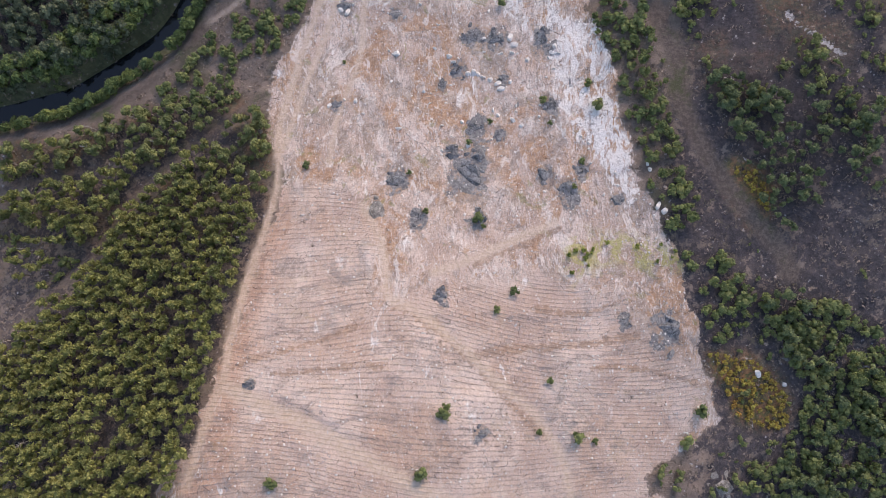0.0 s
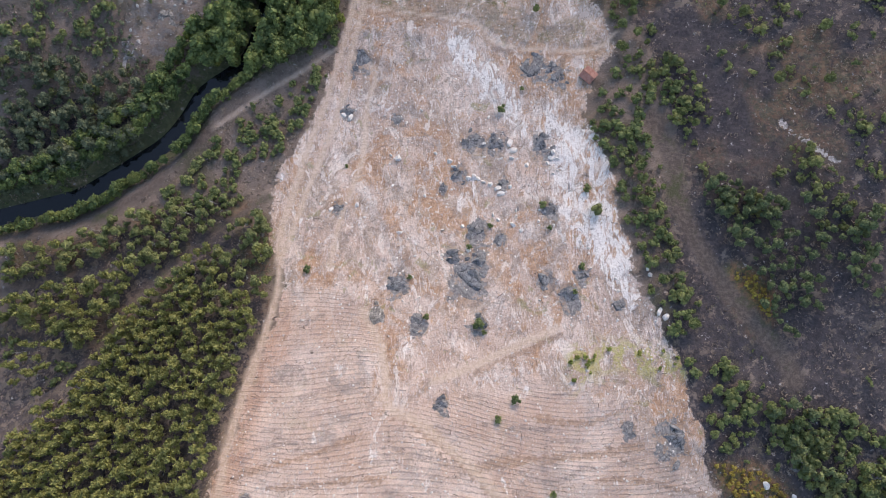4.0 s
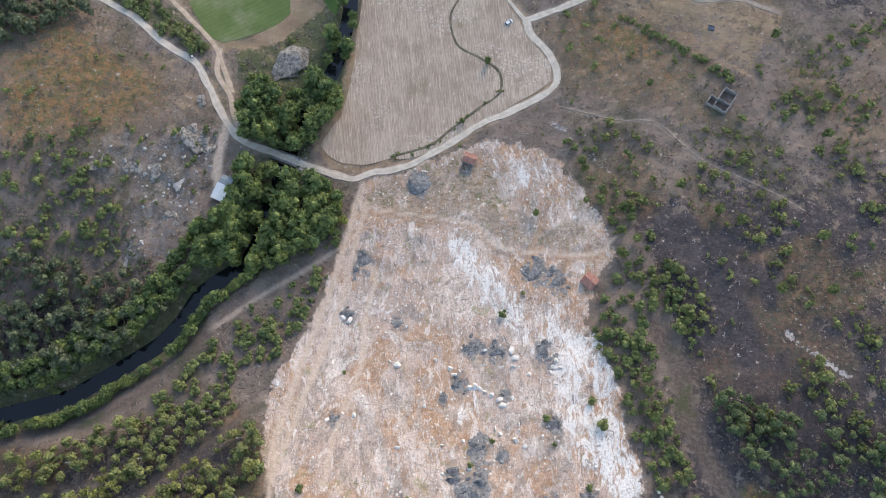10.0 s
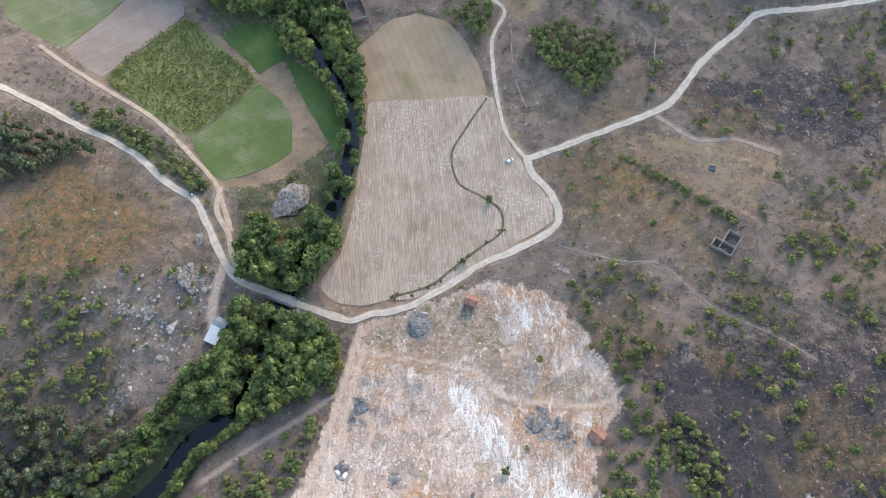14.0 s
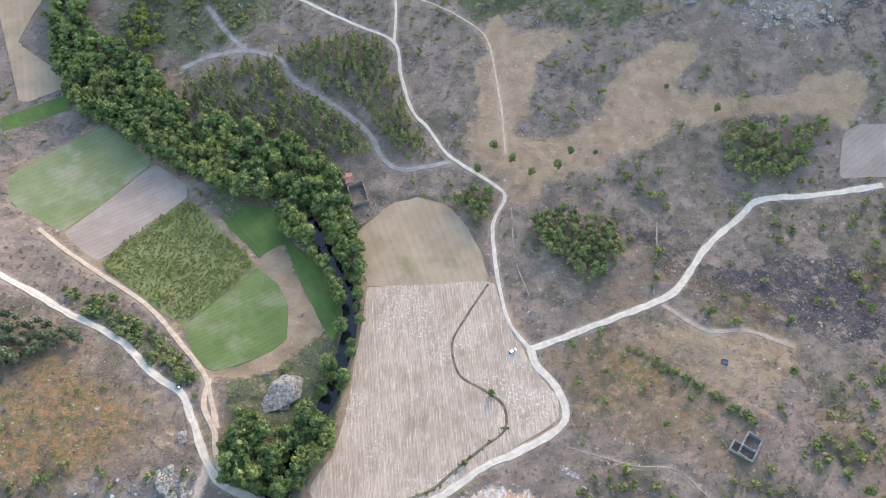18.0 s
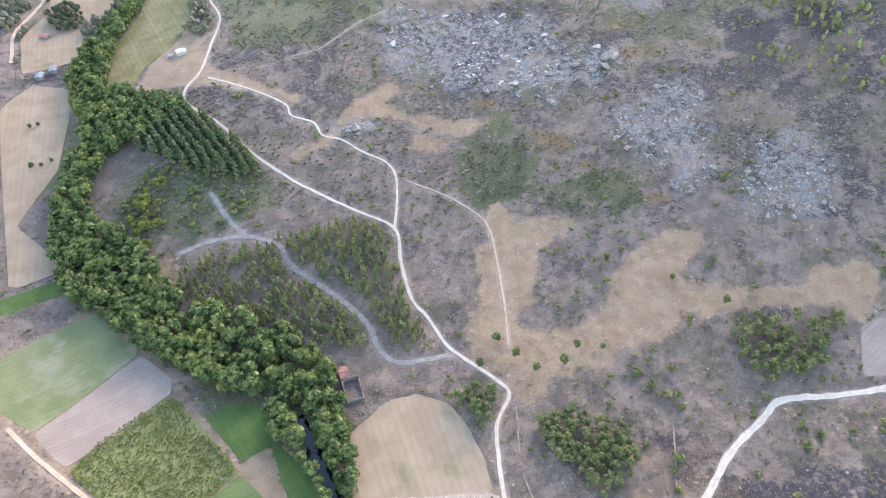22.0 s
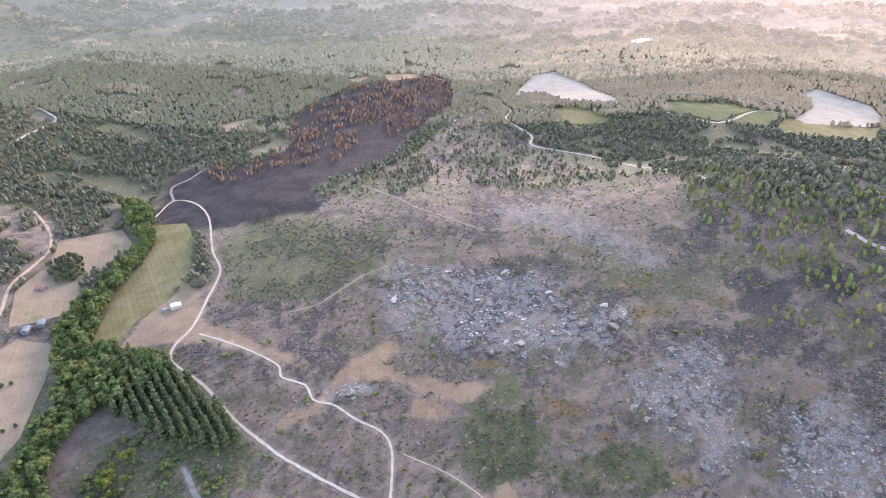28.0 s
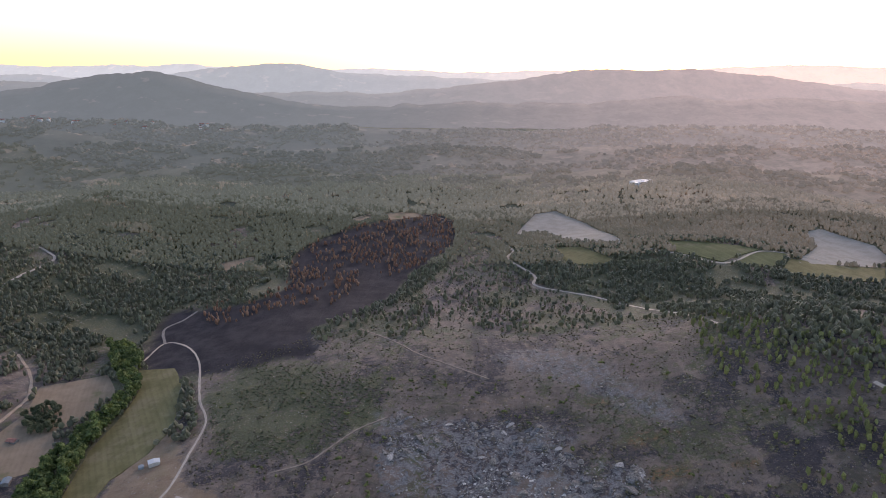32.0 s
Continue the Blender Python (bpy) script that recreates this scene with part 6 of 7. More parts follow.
v, f = many(TUSSOCKS, spots[:, 0], spots[:, 1], 0.5 + 0.9 * rng.random(len(spots)), rng.random(len(spots)) * 6.28, None)
tagged(new("heath", soup("heath", v, f, [HEATH_LEAF])), "brown and olive heather tussocks", "heath", kind="stuff")
line = glide(HEDGE[1], False, 12)
spots = line + rng.normal(size=line.shape) * 0.9
plant("hedge_bush", spots, BUSHES, BARK, BUSH_LEAF, 0.5, 1.0, "green bush of a field hedge", "bush", "hedge", len(spots))
corn = sow(FIELD_CORN, 1.0, 0.7, 0.0, 2.2, True)
corn = corn[rough(corn[:, 0], corn[:, 1], 6.0) + 0.25 * rng.random(len(corn)) > 0.3]
v, f = many([tussock(s, 6, 1.3, 0.45) for s in range(81, 85)], corn[:, 0], corn[:, 1], 0.6 + 0.5 * rng.random(len(corn)), rng.random(len(corn)) * 6.28, None)
v[:, 2] += 0.75
tagged(new("corn", soup("corn", v, f, [CORN_LEAF])), "standing yellow-green corn plants in rows", "corn", kind="stuff")

# low shrubs over the far heath
MOUNDS = [lump(np.random.default_rng(s), (0, 0, 0.5), (1.3, 1.3, 0.9), 0.4) for s in range(130, 135)]
mounds = sow(OPEN_HEATH, 2.9, 0.6, 0.42)
share = cover(mounds[:, 0], mounds[:, 1])
mounds = mounds[(share["stone"] < 0.5) & (share["straw"] < 0.4) & (mounds[:, 1] > 420)]
v, f = many(MOUNDS, mounds[:, 0], mounds[:, 1], 0.25 + 0.5 * rng.random(len(mounds)) ** 2, rng.random(len(mounds)) * 6.28, None)
tagged(new("heath_shrubs", soup("heath_shrubs", v, f, [SHRUB_LEAF])), "low olive shrubs over the upper heath", "bushes", kind="stuff")
spots = glide(DITCH[1], False, 10)
spots = spots[spots[:, 1] < 192] + rng.normal(size=spots[spots[:, 1] < 192].shape) * 0.7
plant("ditch_bush", spots, BUSHES, BARK, BUSH_LEAF, 0.3, 0.6, "dark green bush growing in the ditch", "bush", "ditch bushes", len(spots))

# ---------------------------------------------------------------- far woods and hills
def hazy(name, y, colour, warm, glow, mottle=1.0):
    """Painted distance haze: woods paling towards the low sun, fields and clearings faint blotches."""
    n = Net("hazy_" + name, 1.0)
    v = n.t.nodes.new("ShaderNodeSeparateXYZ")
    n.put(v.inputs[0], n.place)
    # the sun-side warmth is part of the base colour
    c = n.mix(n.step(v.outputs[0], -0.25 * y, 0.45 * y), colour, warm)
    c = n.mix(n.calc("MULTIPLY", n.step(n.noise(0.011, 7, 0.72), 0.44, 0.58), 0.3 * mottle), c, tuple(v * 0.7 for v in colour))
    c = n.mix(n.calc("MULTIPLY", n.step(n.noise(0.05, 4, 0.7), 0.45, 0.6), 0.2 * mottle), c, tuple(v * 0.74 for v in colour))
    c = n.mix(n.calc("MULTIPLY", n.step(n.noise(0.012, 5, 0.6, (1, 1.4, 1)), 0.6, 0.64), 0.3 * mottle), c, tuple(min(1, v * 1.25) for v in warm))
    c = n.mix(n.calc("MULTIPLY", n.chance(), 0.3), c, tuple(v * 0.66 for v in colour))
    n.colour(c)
    # emission imitates light scattered by haze
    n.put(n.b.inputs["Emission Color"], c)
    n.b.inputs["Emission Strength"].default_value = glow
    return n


# haze glow of far woods and ridges; none of them is a lamp
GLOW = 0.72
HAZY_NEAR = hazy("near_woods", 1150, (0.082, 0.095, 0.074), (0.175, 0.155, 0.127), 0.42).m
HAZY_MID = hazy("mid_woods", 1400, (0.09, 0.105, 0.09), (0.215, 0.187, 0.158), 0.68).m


def far_wood(count, y0, y1, reach, threshold, size, low, high):
    y = y0 + (y1 - y0) * rng.random(count)
    x = (rng.random(count) * 2 - 1) * (reach + 0.68 * (y - 190))
    ok = (rough(x, y, size) > threshold) & (in_fields(x, y) < 0.5) & (on_roads(x, y, 2) < 0.5)
    keep = np.c_[x[ok], y[ok]]
    burnt_here = segments(glide(BURNT, True, 3), keep[:, 0], keep[:, 1], True, 10) > 0
    heath_here = segments(glide(OPEN_HEATH, True, 3), keep[:, 0], keep[:, 1], True, 10) > 0
    return keep[~burnt_here & (~heath_here | ((keep[:, 1] > 740) & (rng.random(len(keep)) < 0.22)))], low, high


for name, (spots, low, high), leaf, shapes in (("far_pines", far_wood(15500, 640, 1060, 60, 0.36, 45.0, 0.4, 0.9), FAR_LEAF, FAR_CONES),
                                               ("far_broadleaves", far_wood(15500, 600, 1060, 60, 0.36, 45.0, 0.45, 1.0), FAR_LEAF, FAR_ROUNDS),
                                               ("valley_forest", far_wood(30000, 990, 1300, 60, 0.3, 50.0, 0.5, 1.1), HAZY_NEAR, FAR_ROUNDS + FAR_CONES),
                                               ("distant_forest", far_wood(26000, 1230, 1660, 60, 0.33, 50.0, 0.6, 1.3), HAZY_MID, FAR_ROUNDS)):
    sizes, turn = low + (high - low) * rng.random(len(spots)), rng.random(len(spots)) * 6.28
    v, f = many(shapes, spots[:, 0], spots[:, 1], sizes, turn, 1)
    tagged(new(name, soup(name, v, f, [leaf])), "distant woodland on hills, paled with painted haze", "woodland", kind="stuff")
scorched = sow(SINGED_AREA, 6.0, 0.7, 0.46)
v, f = many(FAR_CONES, scorched[:, 0], scorched[:, 1], 0.5 + 0.45 * rng.random(len(scorched)), rng.random(len(scorched)) * 6.28, 1)
tagged(new("singed_wood", soup("singed_wood", v, f, [SINGED])), "rust-brown fire-singed trees on black ground", "woodland", kind="stuff")
east = np.vstack([sow(EAST_PINES, 6.0, 0.8, 0.38), sow(EAST_WOOD, 7.5, 0.5, 0.47)])
v, f = many(FAR_CONES, east[:, 0], east[:, 1], 0.45 + 0.5 * rng.random(len(east)), rng.random(len(east)) * 6.28, 1)
tagged(new("ridge_pines", soup("ridge_pines", v, f, [YOUNG_PINE])), "olive-green pines on the heath ridge", "woodland", kind="stuff")

def crest_line(x, y, crests, base):
    top = np.full(np.shape(x), base, float)
    for cx, up, wide in crests:
        top += up * np.exp(-((x - cx) / wide) ** 2)
    return top + (rough(x, x * 0 + y, 300.0) - 0.5) * 40 + (rough(x, x * 0 + y + 50, 70.0) - 0.5) * 10 + (grain(x, x * 0 + y, 16.0) - 0.5) * 6


def ridge(y, crests, base, colour, warm, glow, name, label, trees=0):
    """A far hazy ridge: a long slope that rises to an uneven crest."""
    x = np.linspace(-5000, 5000, 560)
    top = crest_line(x, y, crests, base)
    rows = [np.c_[x, np.full(len(x), y - back) + (grain(x, x * 0 + y + k, 90.0) - 0.5) * 60, 8 + (top - 8) * k ** 1.3] for k, back in ((0.0, 420), (0.3, 300), (0.6, 170), (0.85, 60), (1.0, 0))]
    rows.append(np.c_[x, np.full(len(x), y + 120.0), np.full(len(x), -30.0)])
    verts = np.stack(rows, 1).reshape(-1, 3)
    i = (np.arange(len(x) - 1)[:, None] * 6 + np.arange(5)[None, :]).ravel()
    n = hazy(name, y, colour, warm, glow, 1.0 if y < 2000 else 0.45)
    if trees:
        col, seg = rng.integers(0, len(x) - 1, trees), rng.integers(0, 4, trees)
        a, s = rng.random(trees)[:, None], rng.random(trees)[:, None]
        grid = np.stack(rows, 0)
        at = (grid[seg, col] * (1 - a) + grid[seg, col + 1] * a) * (1 - s) + (grid[seg + 1, col] * (1 - a) + grid[seg + 1, col + 1] * a) * s
        at = at[(np.abs(at[:, 0]) < 0.72 * y) & (rough(at[:, 0], at[:, 1], 60.0) + 0.5 * rough(at[:, 0], at[:, 1], 190.0) > 0.66)]
        size = (3.5 + 4.0 * rng.random((len(at), 1, 1)) ** 2) * np.array((1.25, 1.25, 0.95))
        v = ICO_V[None] * (0.65 + 0.7 * rng.random((len(at), 12, 1))) * size + at[:, None, :] + (0, 0, 2.0)
        f = ICO_F[None] + (np.arange(len(at)) * 12)[:, None, None]
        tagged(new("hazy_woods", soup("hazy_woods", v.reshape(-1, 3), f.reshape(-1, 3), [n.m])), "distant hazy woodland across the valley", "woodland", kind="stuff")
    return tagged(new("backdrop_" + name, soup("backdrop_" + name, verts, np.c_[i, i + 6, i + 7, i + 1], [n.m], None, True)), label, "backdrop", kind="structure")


VILLAGE_RIDGE = (2250, [(-1500, 30, 600), (1100, 10, 700)], 66)
# each ridge is coloured paler than the one before, as painted haze
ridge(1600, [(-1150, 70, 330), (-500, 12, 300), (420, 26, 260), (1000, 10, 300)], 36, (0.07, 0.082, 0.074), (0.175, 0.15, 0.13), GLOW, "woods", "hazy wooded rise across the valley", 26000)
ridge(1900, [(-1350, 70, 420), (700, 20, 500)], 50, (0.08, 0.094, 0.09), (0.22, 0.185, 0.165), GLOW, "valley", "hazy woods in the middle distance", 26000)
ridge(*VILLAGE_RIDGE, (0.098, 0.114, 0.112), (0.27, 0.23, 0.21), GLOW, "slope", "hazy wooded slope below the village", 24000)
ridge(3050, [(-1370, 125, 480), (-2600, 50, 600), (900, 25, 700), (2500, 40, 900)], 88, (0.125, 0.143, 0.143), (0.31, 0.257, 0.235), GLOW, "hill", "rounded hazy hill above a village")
ridge(3600, [(600, 80, 700), (1300, 65, 700), (-2500, 50, 900)], 105, (0.22, 0.235, 0.232), (0.42, 0.335, 0.305), GLOW, "far_hill", "long hazy ridge with warm sun tint in its colour")
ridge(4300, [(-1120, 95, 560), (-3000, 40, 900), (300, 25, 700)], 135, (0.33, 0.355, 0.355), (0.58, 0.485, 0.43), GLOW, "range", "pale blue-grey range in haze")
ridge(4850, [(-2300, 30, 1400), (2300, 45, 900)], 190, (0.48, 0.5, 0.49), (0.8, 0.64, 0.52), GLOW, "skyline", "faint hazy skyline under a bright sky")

# ---------------------------------------------------------------- rocks, stones, litter
def stone_mesh(seed, material, cuts=14, flat_by=0.6):
    """An angular weathered block: a ball cut by many planes."""
    dice = random.Random(seed)
    bm = bmesh.new()
    bmesh.ops.create_icosphere(bm, subdivisions=3, radius=1.15)
    planes = [(Vector((dice.gauss(0, 1), dice.gauss(0, 1), dice.gauss(0, 0.8))).normalized(), 0.42 + 0.34 * dice.random()) for _ in range(cuts)]
    for v in bm.verts:
        for way, far in planes:
            over = v.co.dot(way) - far
            if over > 0:
                v.co -= way * over
        v.co *= 1 + 0.16 * noise.noise(v.co * 3.1 + Vector((seed, 0, 0)))
        v.co.z *= flat_by
    me = bpy.data.meshes.new("rock")
    bm.to_mesh(me)
    bm.free()
    me.materials.append(material)
    return me


DARK_ROCKS = [stone_mesh(s, GRANITE) for s in range(6)]
PALE_ROCKS = [stone_mesh(s, PALE_GRANITE) for s in range(10, 15)]
LIGHT_ROCKS = [stone_mesh(s, LIGHT_GRANITE, 12, 0.6) for s in range(30, 33)]
WHITE_ROCKS = [stone_mesh(s, WHITE_STONE, 8, 0.75) for s in range(20, 24)]


def outcrop(x, y, size, count, shapes, label, turn=20, stretch=1.7, group="rock outcrops"):
    """A thing of several rocks pushed up out of the soil."""
    thing = tagged(new("rock_outcrop"), label, "rock", group)
    thing.matrix_world = pose(x, y, float(surface([x], [y])[0]))
    for k in range(count):
        a, r = rng.random() * 6.28, (0 if k == 0 else size * (0.3 + 0.8 * rng.random()))
        dx, dy = r * math.cos(a), r * math.sin(a) * stretch
        t = radians(turn)
        dx, dy = dx * math.cos(t) - dy * math.sin(t), dx * math.sin(t) + dy * math.cos(t)
        s = size * (1.5 if k == 0 else 0.35 + 0.6 * rng.random())
        rock = new("rock", shapes[int(rng.integers(len(shapes)))])
        rock.parent = thing
        sink = float(surface([x + dx], [y + dy])[0]) - float(surface([x], [y])[0]) - 0.12 * s
        rock.matrix_basis = pose(dx, dy, sink, 8 * rng.normal(), 8 * rng.normal(), 360 * rng.random()) @ Matrix.Diagonal((s, s * (0.7 + 0.5 * rng.random()), s * 0.4, 1))
    return thing


for x, y, size, count in DARK_OUTCROPS:
    outcrop(x, y, size, count, DARK_ROCKS, "dark weathered granite outcrop in pale felled soil")
for x, y, size, count in ((-22.7, 14, 2.8, 4), (-68.5, 47, 2.6, 4), (94.3, -80.5, 3.4, 5), (-125.8, 152.4, 4.2, 6), (-119, 150.4, 3.0, 5), (-139, 155, 3.0, 5), (-111.3, 132.2, 3.2, 5), (-124, 116.3, 2.6, 4), (-104.6, 184.6, 3.6, 4),
                          (-62, 158, 3.4, 6), (-60, 151, 2.8, 5), (-105, 166, 5.0, 6), (-98, 163, 3.4, 5), (68, 531, 6, 6), (104, 541, 6, 6), (62, 505, 4, 5), (-62, 487, 4, 6), (-20, 452, 2, 4)):
    outcrop(x, y, size, count, PALE_ROCKS, "pale grey granite outcrop on dry heath")


def rock_field(points, gap, chance, low, high, label, shapes, most=280, rise=0.42):
    """A broad outcrop: one thing of many blocks."""
    spots = sow(points, gap, chance, 0.47, -4.0)
    rng.shuffle(spots)
    spots = spots[:most]
    cx, cy = spots.mean(0)
    base = float(surface([cx], [cy])[0])
    thing = tagged(new("rock_field"), label, "rock", "broad outcrops")
    thing.matrix_world = pose(cx, cy, base)
    z = surface(spots[:, 0], spots[:, 1])
    for (x, y), height in zip(spots, z):
        s = low + (high - low) * rng.random() ** 1.7
        rock = new("rock", shapes[int(rng.integers(len(shapes)))])
        rock.parent = thing
        rock.matrix_basis = pose(x - cx, y - cy, height - base - 0.12 * s, 6 * rng.normal(), 6 * rng.normal(), -25 + 30 * rng.normal()) @ Matrix.Diagonal((s * 0.8, s * (0.8 + 0.6 * rng.random()), s * rise, 1))


rock_field(ROCKS_MAIN, 3.2, 0.98, 0.9, 5.0, "broad fissured grey granite outcrop with pale blocks", DARK_ROCKS[:2] + PALE_ROCKS + LIGHT_ROCKS[:1], 300, 0.55)
rock_field([(-35, 556), (-5, 545), (30, 535), (66, 520), (74, 530), (40, 552), (0, 564), (-30, 570)], 3.6, 0.85, 0.5, 1.7, "bright white blocks strewn below the granite outcrop", LIGHT_ROCKS + WHITE_ROCKS[:2], 120, 0.7)
rock_field(ROCKS_RIGHT, 3.4, 0.9, 0.8, 4.6, "fissured granite slabs on the heath rise", DARK_ROCKS[:2] + PALE_ROCKS, 190)
rock_field(ROCKS_RIGHT_B, 3.4, 0.9, 0.8, 4.6, "grey granite dome broken into blocks", DARK_ROCKS[:3] + PALE_ROCKS, 190)
rock_field(ROCKS_NORTH, 4.5, 0.7, 0.8, 3.4, "scattered granite blocks on the far heath", PALE_ROCKS, 170)
rock_field(ROCKS_LEFT, 4.2, 0.6, 0.7, 5.6, "pale granite slabs and blocks on a dry bank", LIGHT_ROCKS + PALE_ROCKS[:2], 110, 0.3)
rock_field(ROCKS_LEDGE, 2.6, 0.9, 0.5, 2.2, "low ledge of pale granite", PALE_ROCKS, 70)

# smooth granite dome above the stream wood
dome = tagged(new("rock_outcrop"), "broad smooth grey granite dome among trees", "rock", "rock outcrops")
dome.matrix_world = pose(-67.5, 203, float(surface([-67.5], [203])[0]))
for dx, dy, wide, deep, tall, turn, shape in ((0, 0, 7.6, 6.2, 4.4, 15, 50), (-4.5, -2.5, 4.2, 3.6, 3.2, 50, 51), (4.6, 2.0, 3.8, 3.0, 3.0, -20, 52), (1.5, -4.4, 3.4, 2.4, 2.6, 0, 53)):
    rock = new("rock", stone_mesh(shape, PALE_GRANITE, 7, 0.8))
    rock.parent = dome
    rock.matrix_basis = pose(dx, dy, -0.5, 0, 0, turn) @ Matrix.Diagonal((wide * 1.25, deep * 1.25, tall, 1))

# white boulders on the felled hill
stones = sow(BARE, 5.2, 0.34, 0.34)
stones = stones[stones[:, 1] > 5]
ring = np.array([(9, 64), (11, 64.5), (13, 64), (14.5, 63), (17, 62), (20, 60), (21, 58), (4, 69), (2, 71), (25, 78), (26, 75), (25.5, 72), (31, 69), (-36, 90), (-39, 91), (18, 50), (20, 48), (25, 46), (28, 44),
                 (72, 30), (73, 28), (108, -43), (118, -47), (-20, 74), (-17, 73), (75, 15), (77, 13), (78, 10), (41, 74), (40, 72)], float)
beside_rock = np.array([(ox + size * 1.6 * math.cos(k * 1.9 + ox), oy + size * 1.9 * math.sin(k * 1.9 + ox)) for ox, oy, size, _ in DARK_OUTCROPS for k in range(3) if oy > 0])
stones = np.vstack([ring, beside_rock, stones])[:300]
for k, ((x, y), z) in enumerate(zip(stones, surface(stones[:, 0], stones[:, 1]))):
    s = (0.85 + 0.6 * rng.random()) if k < len(ring) else (0.3 + 0.75 * rng.random() ** 2.5 if 35 < y < 95 else 0.22 + 0.45 * rng.random() ** 2)
    ob = tagged(new("boulder", WHITE_ROCKS[k % 4]), "rounded white boulder lying on pale soil", "boulder", "white boulders")
    ob.matrix_world = pose(x, y, z + 0.15 * s, 0, 0, 360 * rng.random()) @ Matrix.Diagonal((s, s * (0.7 + 0.3 * rng.random()), s * 0.9, 1))

chip = [lump(np.random.default_rng(s), (0, 0, 0.1), (1.0, 0.8, 0.5), 0.3) for s in range(4)]
spots = sow(BARE, 1.5, 0.33, 0.3)
v, f = many(chip, spots[:, 0], spots[:, 1], 0.13 + 0.42 * rng.random(len(spots)) ** 3, rng.random(len(spots)) * 6.28, None)
tagged(new("stones", soup("stones", v, f, [WHITE_STONE])), "small white stones strewn on pale soil", "stones", kind="stuff")
spots = np.vstack([sow(ROCKS_MAIN, 3.0, 0.5, 0.4), sow(ROCKS_RIGHT, 3.0, 0.4), sow(ROCKS_RIGHT_B, 3.0, 0.4), sow(ROCKS_NORTH, 4.5, 0.4), sow(ROCKS_LEFT, 2.0, 0.4), sow(ROCKS_LEDGE, 2.0, 0.5)])
v, f = many(chip, spots[:, 0], spots[:, 1], 0.25 + 0.8 * rng.random(len(spots)) ** 2, rng.random(len(spots)) * 6.28, None)
tagged(new("rubble", soup("rubble", v, f, [LIGHT_GRANITE])), "loose pale blocks below the outcrops", "stones", kind="stuff")

stick = []
for s in range(5):
    dice = np.random.default_rng(90 + s)
    stick.append(limb(dice, np.array((-1.0, 0, 0.08)), np.array((1.0, 0.3 * dice.normal(), 0.12)), 0.07))
spots = sow(BARE, 1.15, 0.5, 0.33)
v, f = many(stick, spots[:, 0], spots[:, 1], 0.35 + 1.2 * rng.random(len(spots)) ** 2, rng.random(len(spots)) * 6.28, None)
tagged(new("branch_litter", soup("branch_litter", v, f, [DEAD_WOOD])), "bleached branches and felling litter on bare soil", "litter", kind="stuff")
spots = sow(BARE, 1.3, 0.42, 0.36)
v, f = many(stick, spots[:, 0], spots[:, 1], 0.3 + 1.1 * rng.random(len(spots)) ** 2, rng.random(len(spots)) * 6.28, None)
tagged(new("brush_litter", soup("brush_litter", v, f, [BARK])), "dark brushwood left from felling", "litter", kind="stuff")
dead = sow(PINES_SOUTH, 9.0, 0.35)
bare_tree = []
for s in range(3):
    dice = np.random.default_rng(120 + s)
    pieces = [stem(dice, 8.0, 0.1, 0.06)]
    for k in range(12):
        z, a = 3.5 + 0.4 * k, k * 2.4
        pieces.append(limb(dice, np.array((0, 0, z)), np.array((1.5 * math.cos(a) * (1 - k / 16), 1.5 * math.sin(a) * (1 - k / 16), z + 0.7)), 0.05))
    bare_tree.append(gather(pieces))
v, f = many(bare_tree, dead[:, 0], dead[:, 1], 0.8 + 0.4 * rng.random(len(dead)), rng.random(len(dead)) * 6.28, None)
tagged(new("dead_pines", soup("dead_pines", v, f, [DEAD_WOOD])), "grey dead pines among the plantation", "trees", kind="stuff")

# ---------------------------------------------------------------- buildings and the car
def block(bm, lo, hi):
    """A box with slightly broken edges added to a bmesh."""
    m = Matrix.Translation([(a + b) / 2 for a, b in zip(lo, hi)]) @ Matrix.Diagonal([b - a for a, b in zip(lo, hi)] + [1])
    made = bmesh.ops.create_cube(bm, size=1.0, matrix=m)
    return made["verts"]


def wall_part(name, lo, hi, material, parent, label="", bevel=0.06):
    bm = bmesh.new()
    block(bm, lo, hi)
    if bevel:
        bmesh.ops.bevel(bm, geom=bm.edges[:], offset=bevel, segments=1, affect="EDGES")
    return part(name, bm, material, parent, label)


def broken_wall(lo, hi, parent, seed, material=None):
    """A ruined wall whose top has crumbled unevenly."""
    dice = random.Random(seed)
    bm = bmesh.new()
    along = 0 if hi[0] - lo[0] > hi[1] - lo[1] else 1
    n = max(3, int((hi[along] - lo[along]) / 0.7))
    rows = []
    for k in range(n + 1):
        s = k / n
        a = lo[along] + (hi[along] - lo[along]) * s
        top = hi[2] * (0.72 + 0.28 * dice.random())
        p = []
        for u, z in ((lo[1 - along], lo[2]), (hi[1 - along], lo[2]), (hi[1 - along] - 0.06, top), (lo[1 - along] + 0.06, top - 0.1 * dice.random())):
            p.append(bm.verts.new((a, u, z) if along == 0 else (u, a, z)))
        rows.append(p)
    for k in range(n):
        for j in range(4):
            bm.faces.new((rows[k][j], rows[k][(j + 1) % 4], rows[k + 1][(j + 1) % 4], rows[k + 1][j]))
    bm.faces.new(rows[0][::-1])
    bm.faces.new(rows[-1])
    bmesh.ops.recalc_face_normals(bm, faces=bm.faces)
    return part("wall", bm, material or RUBBLE, parent)


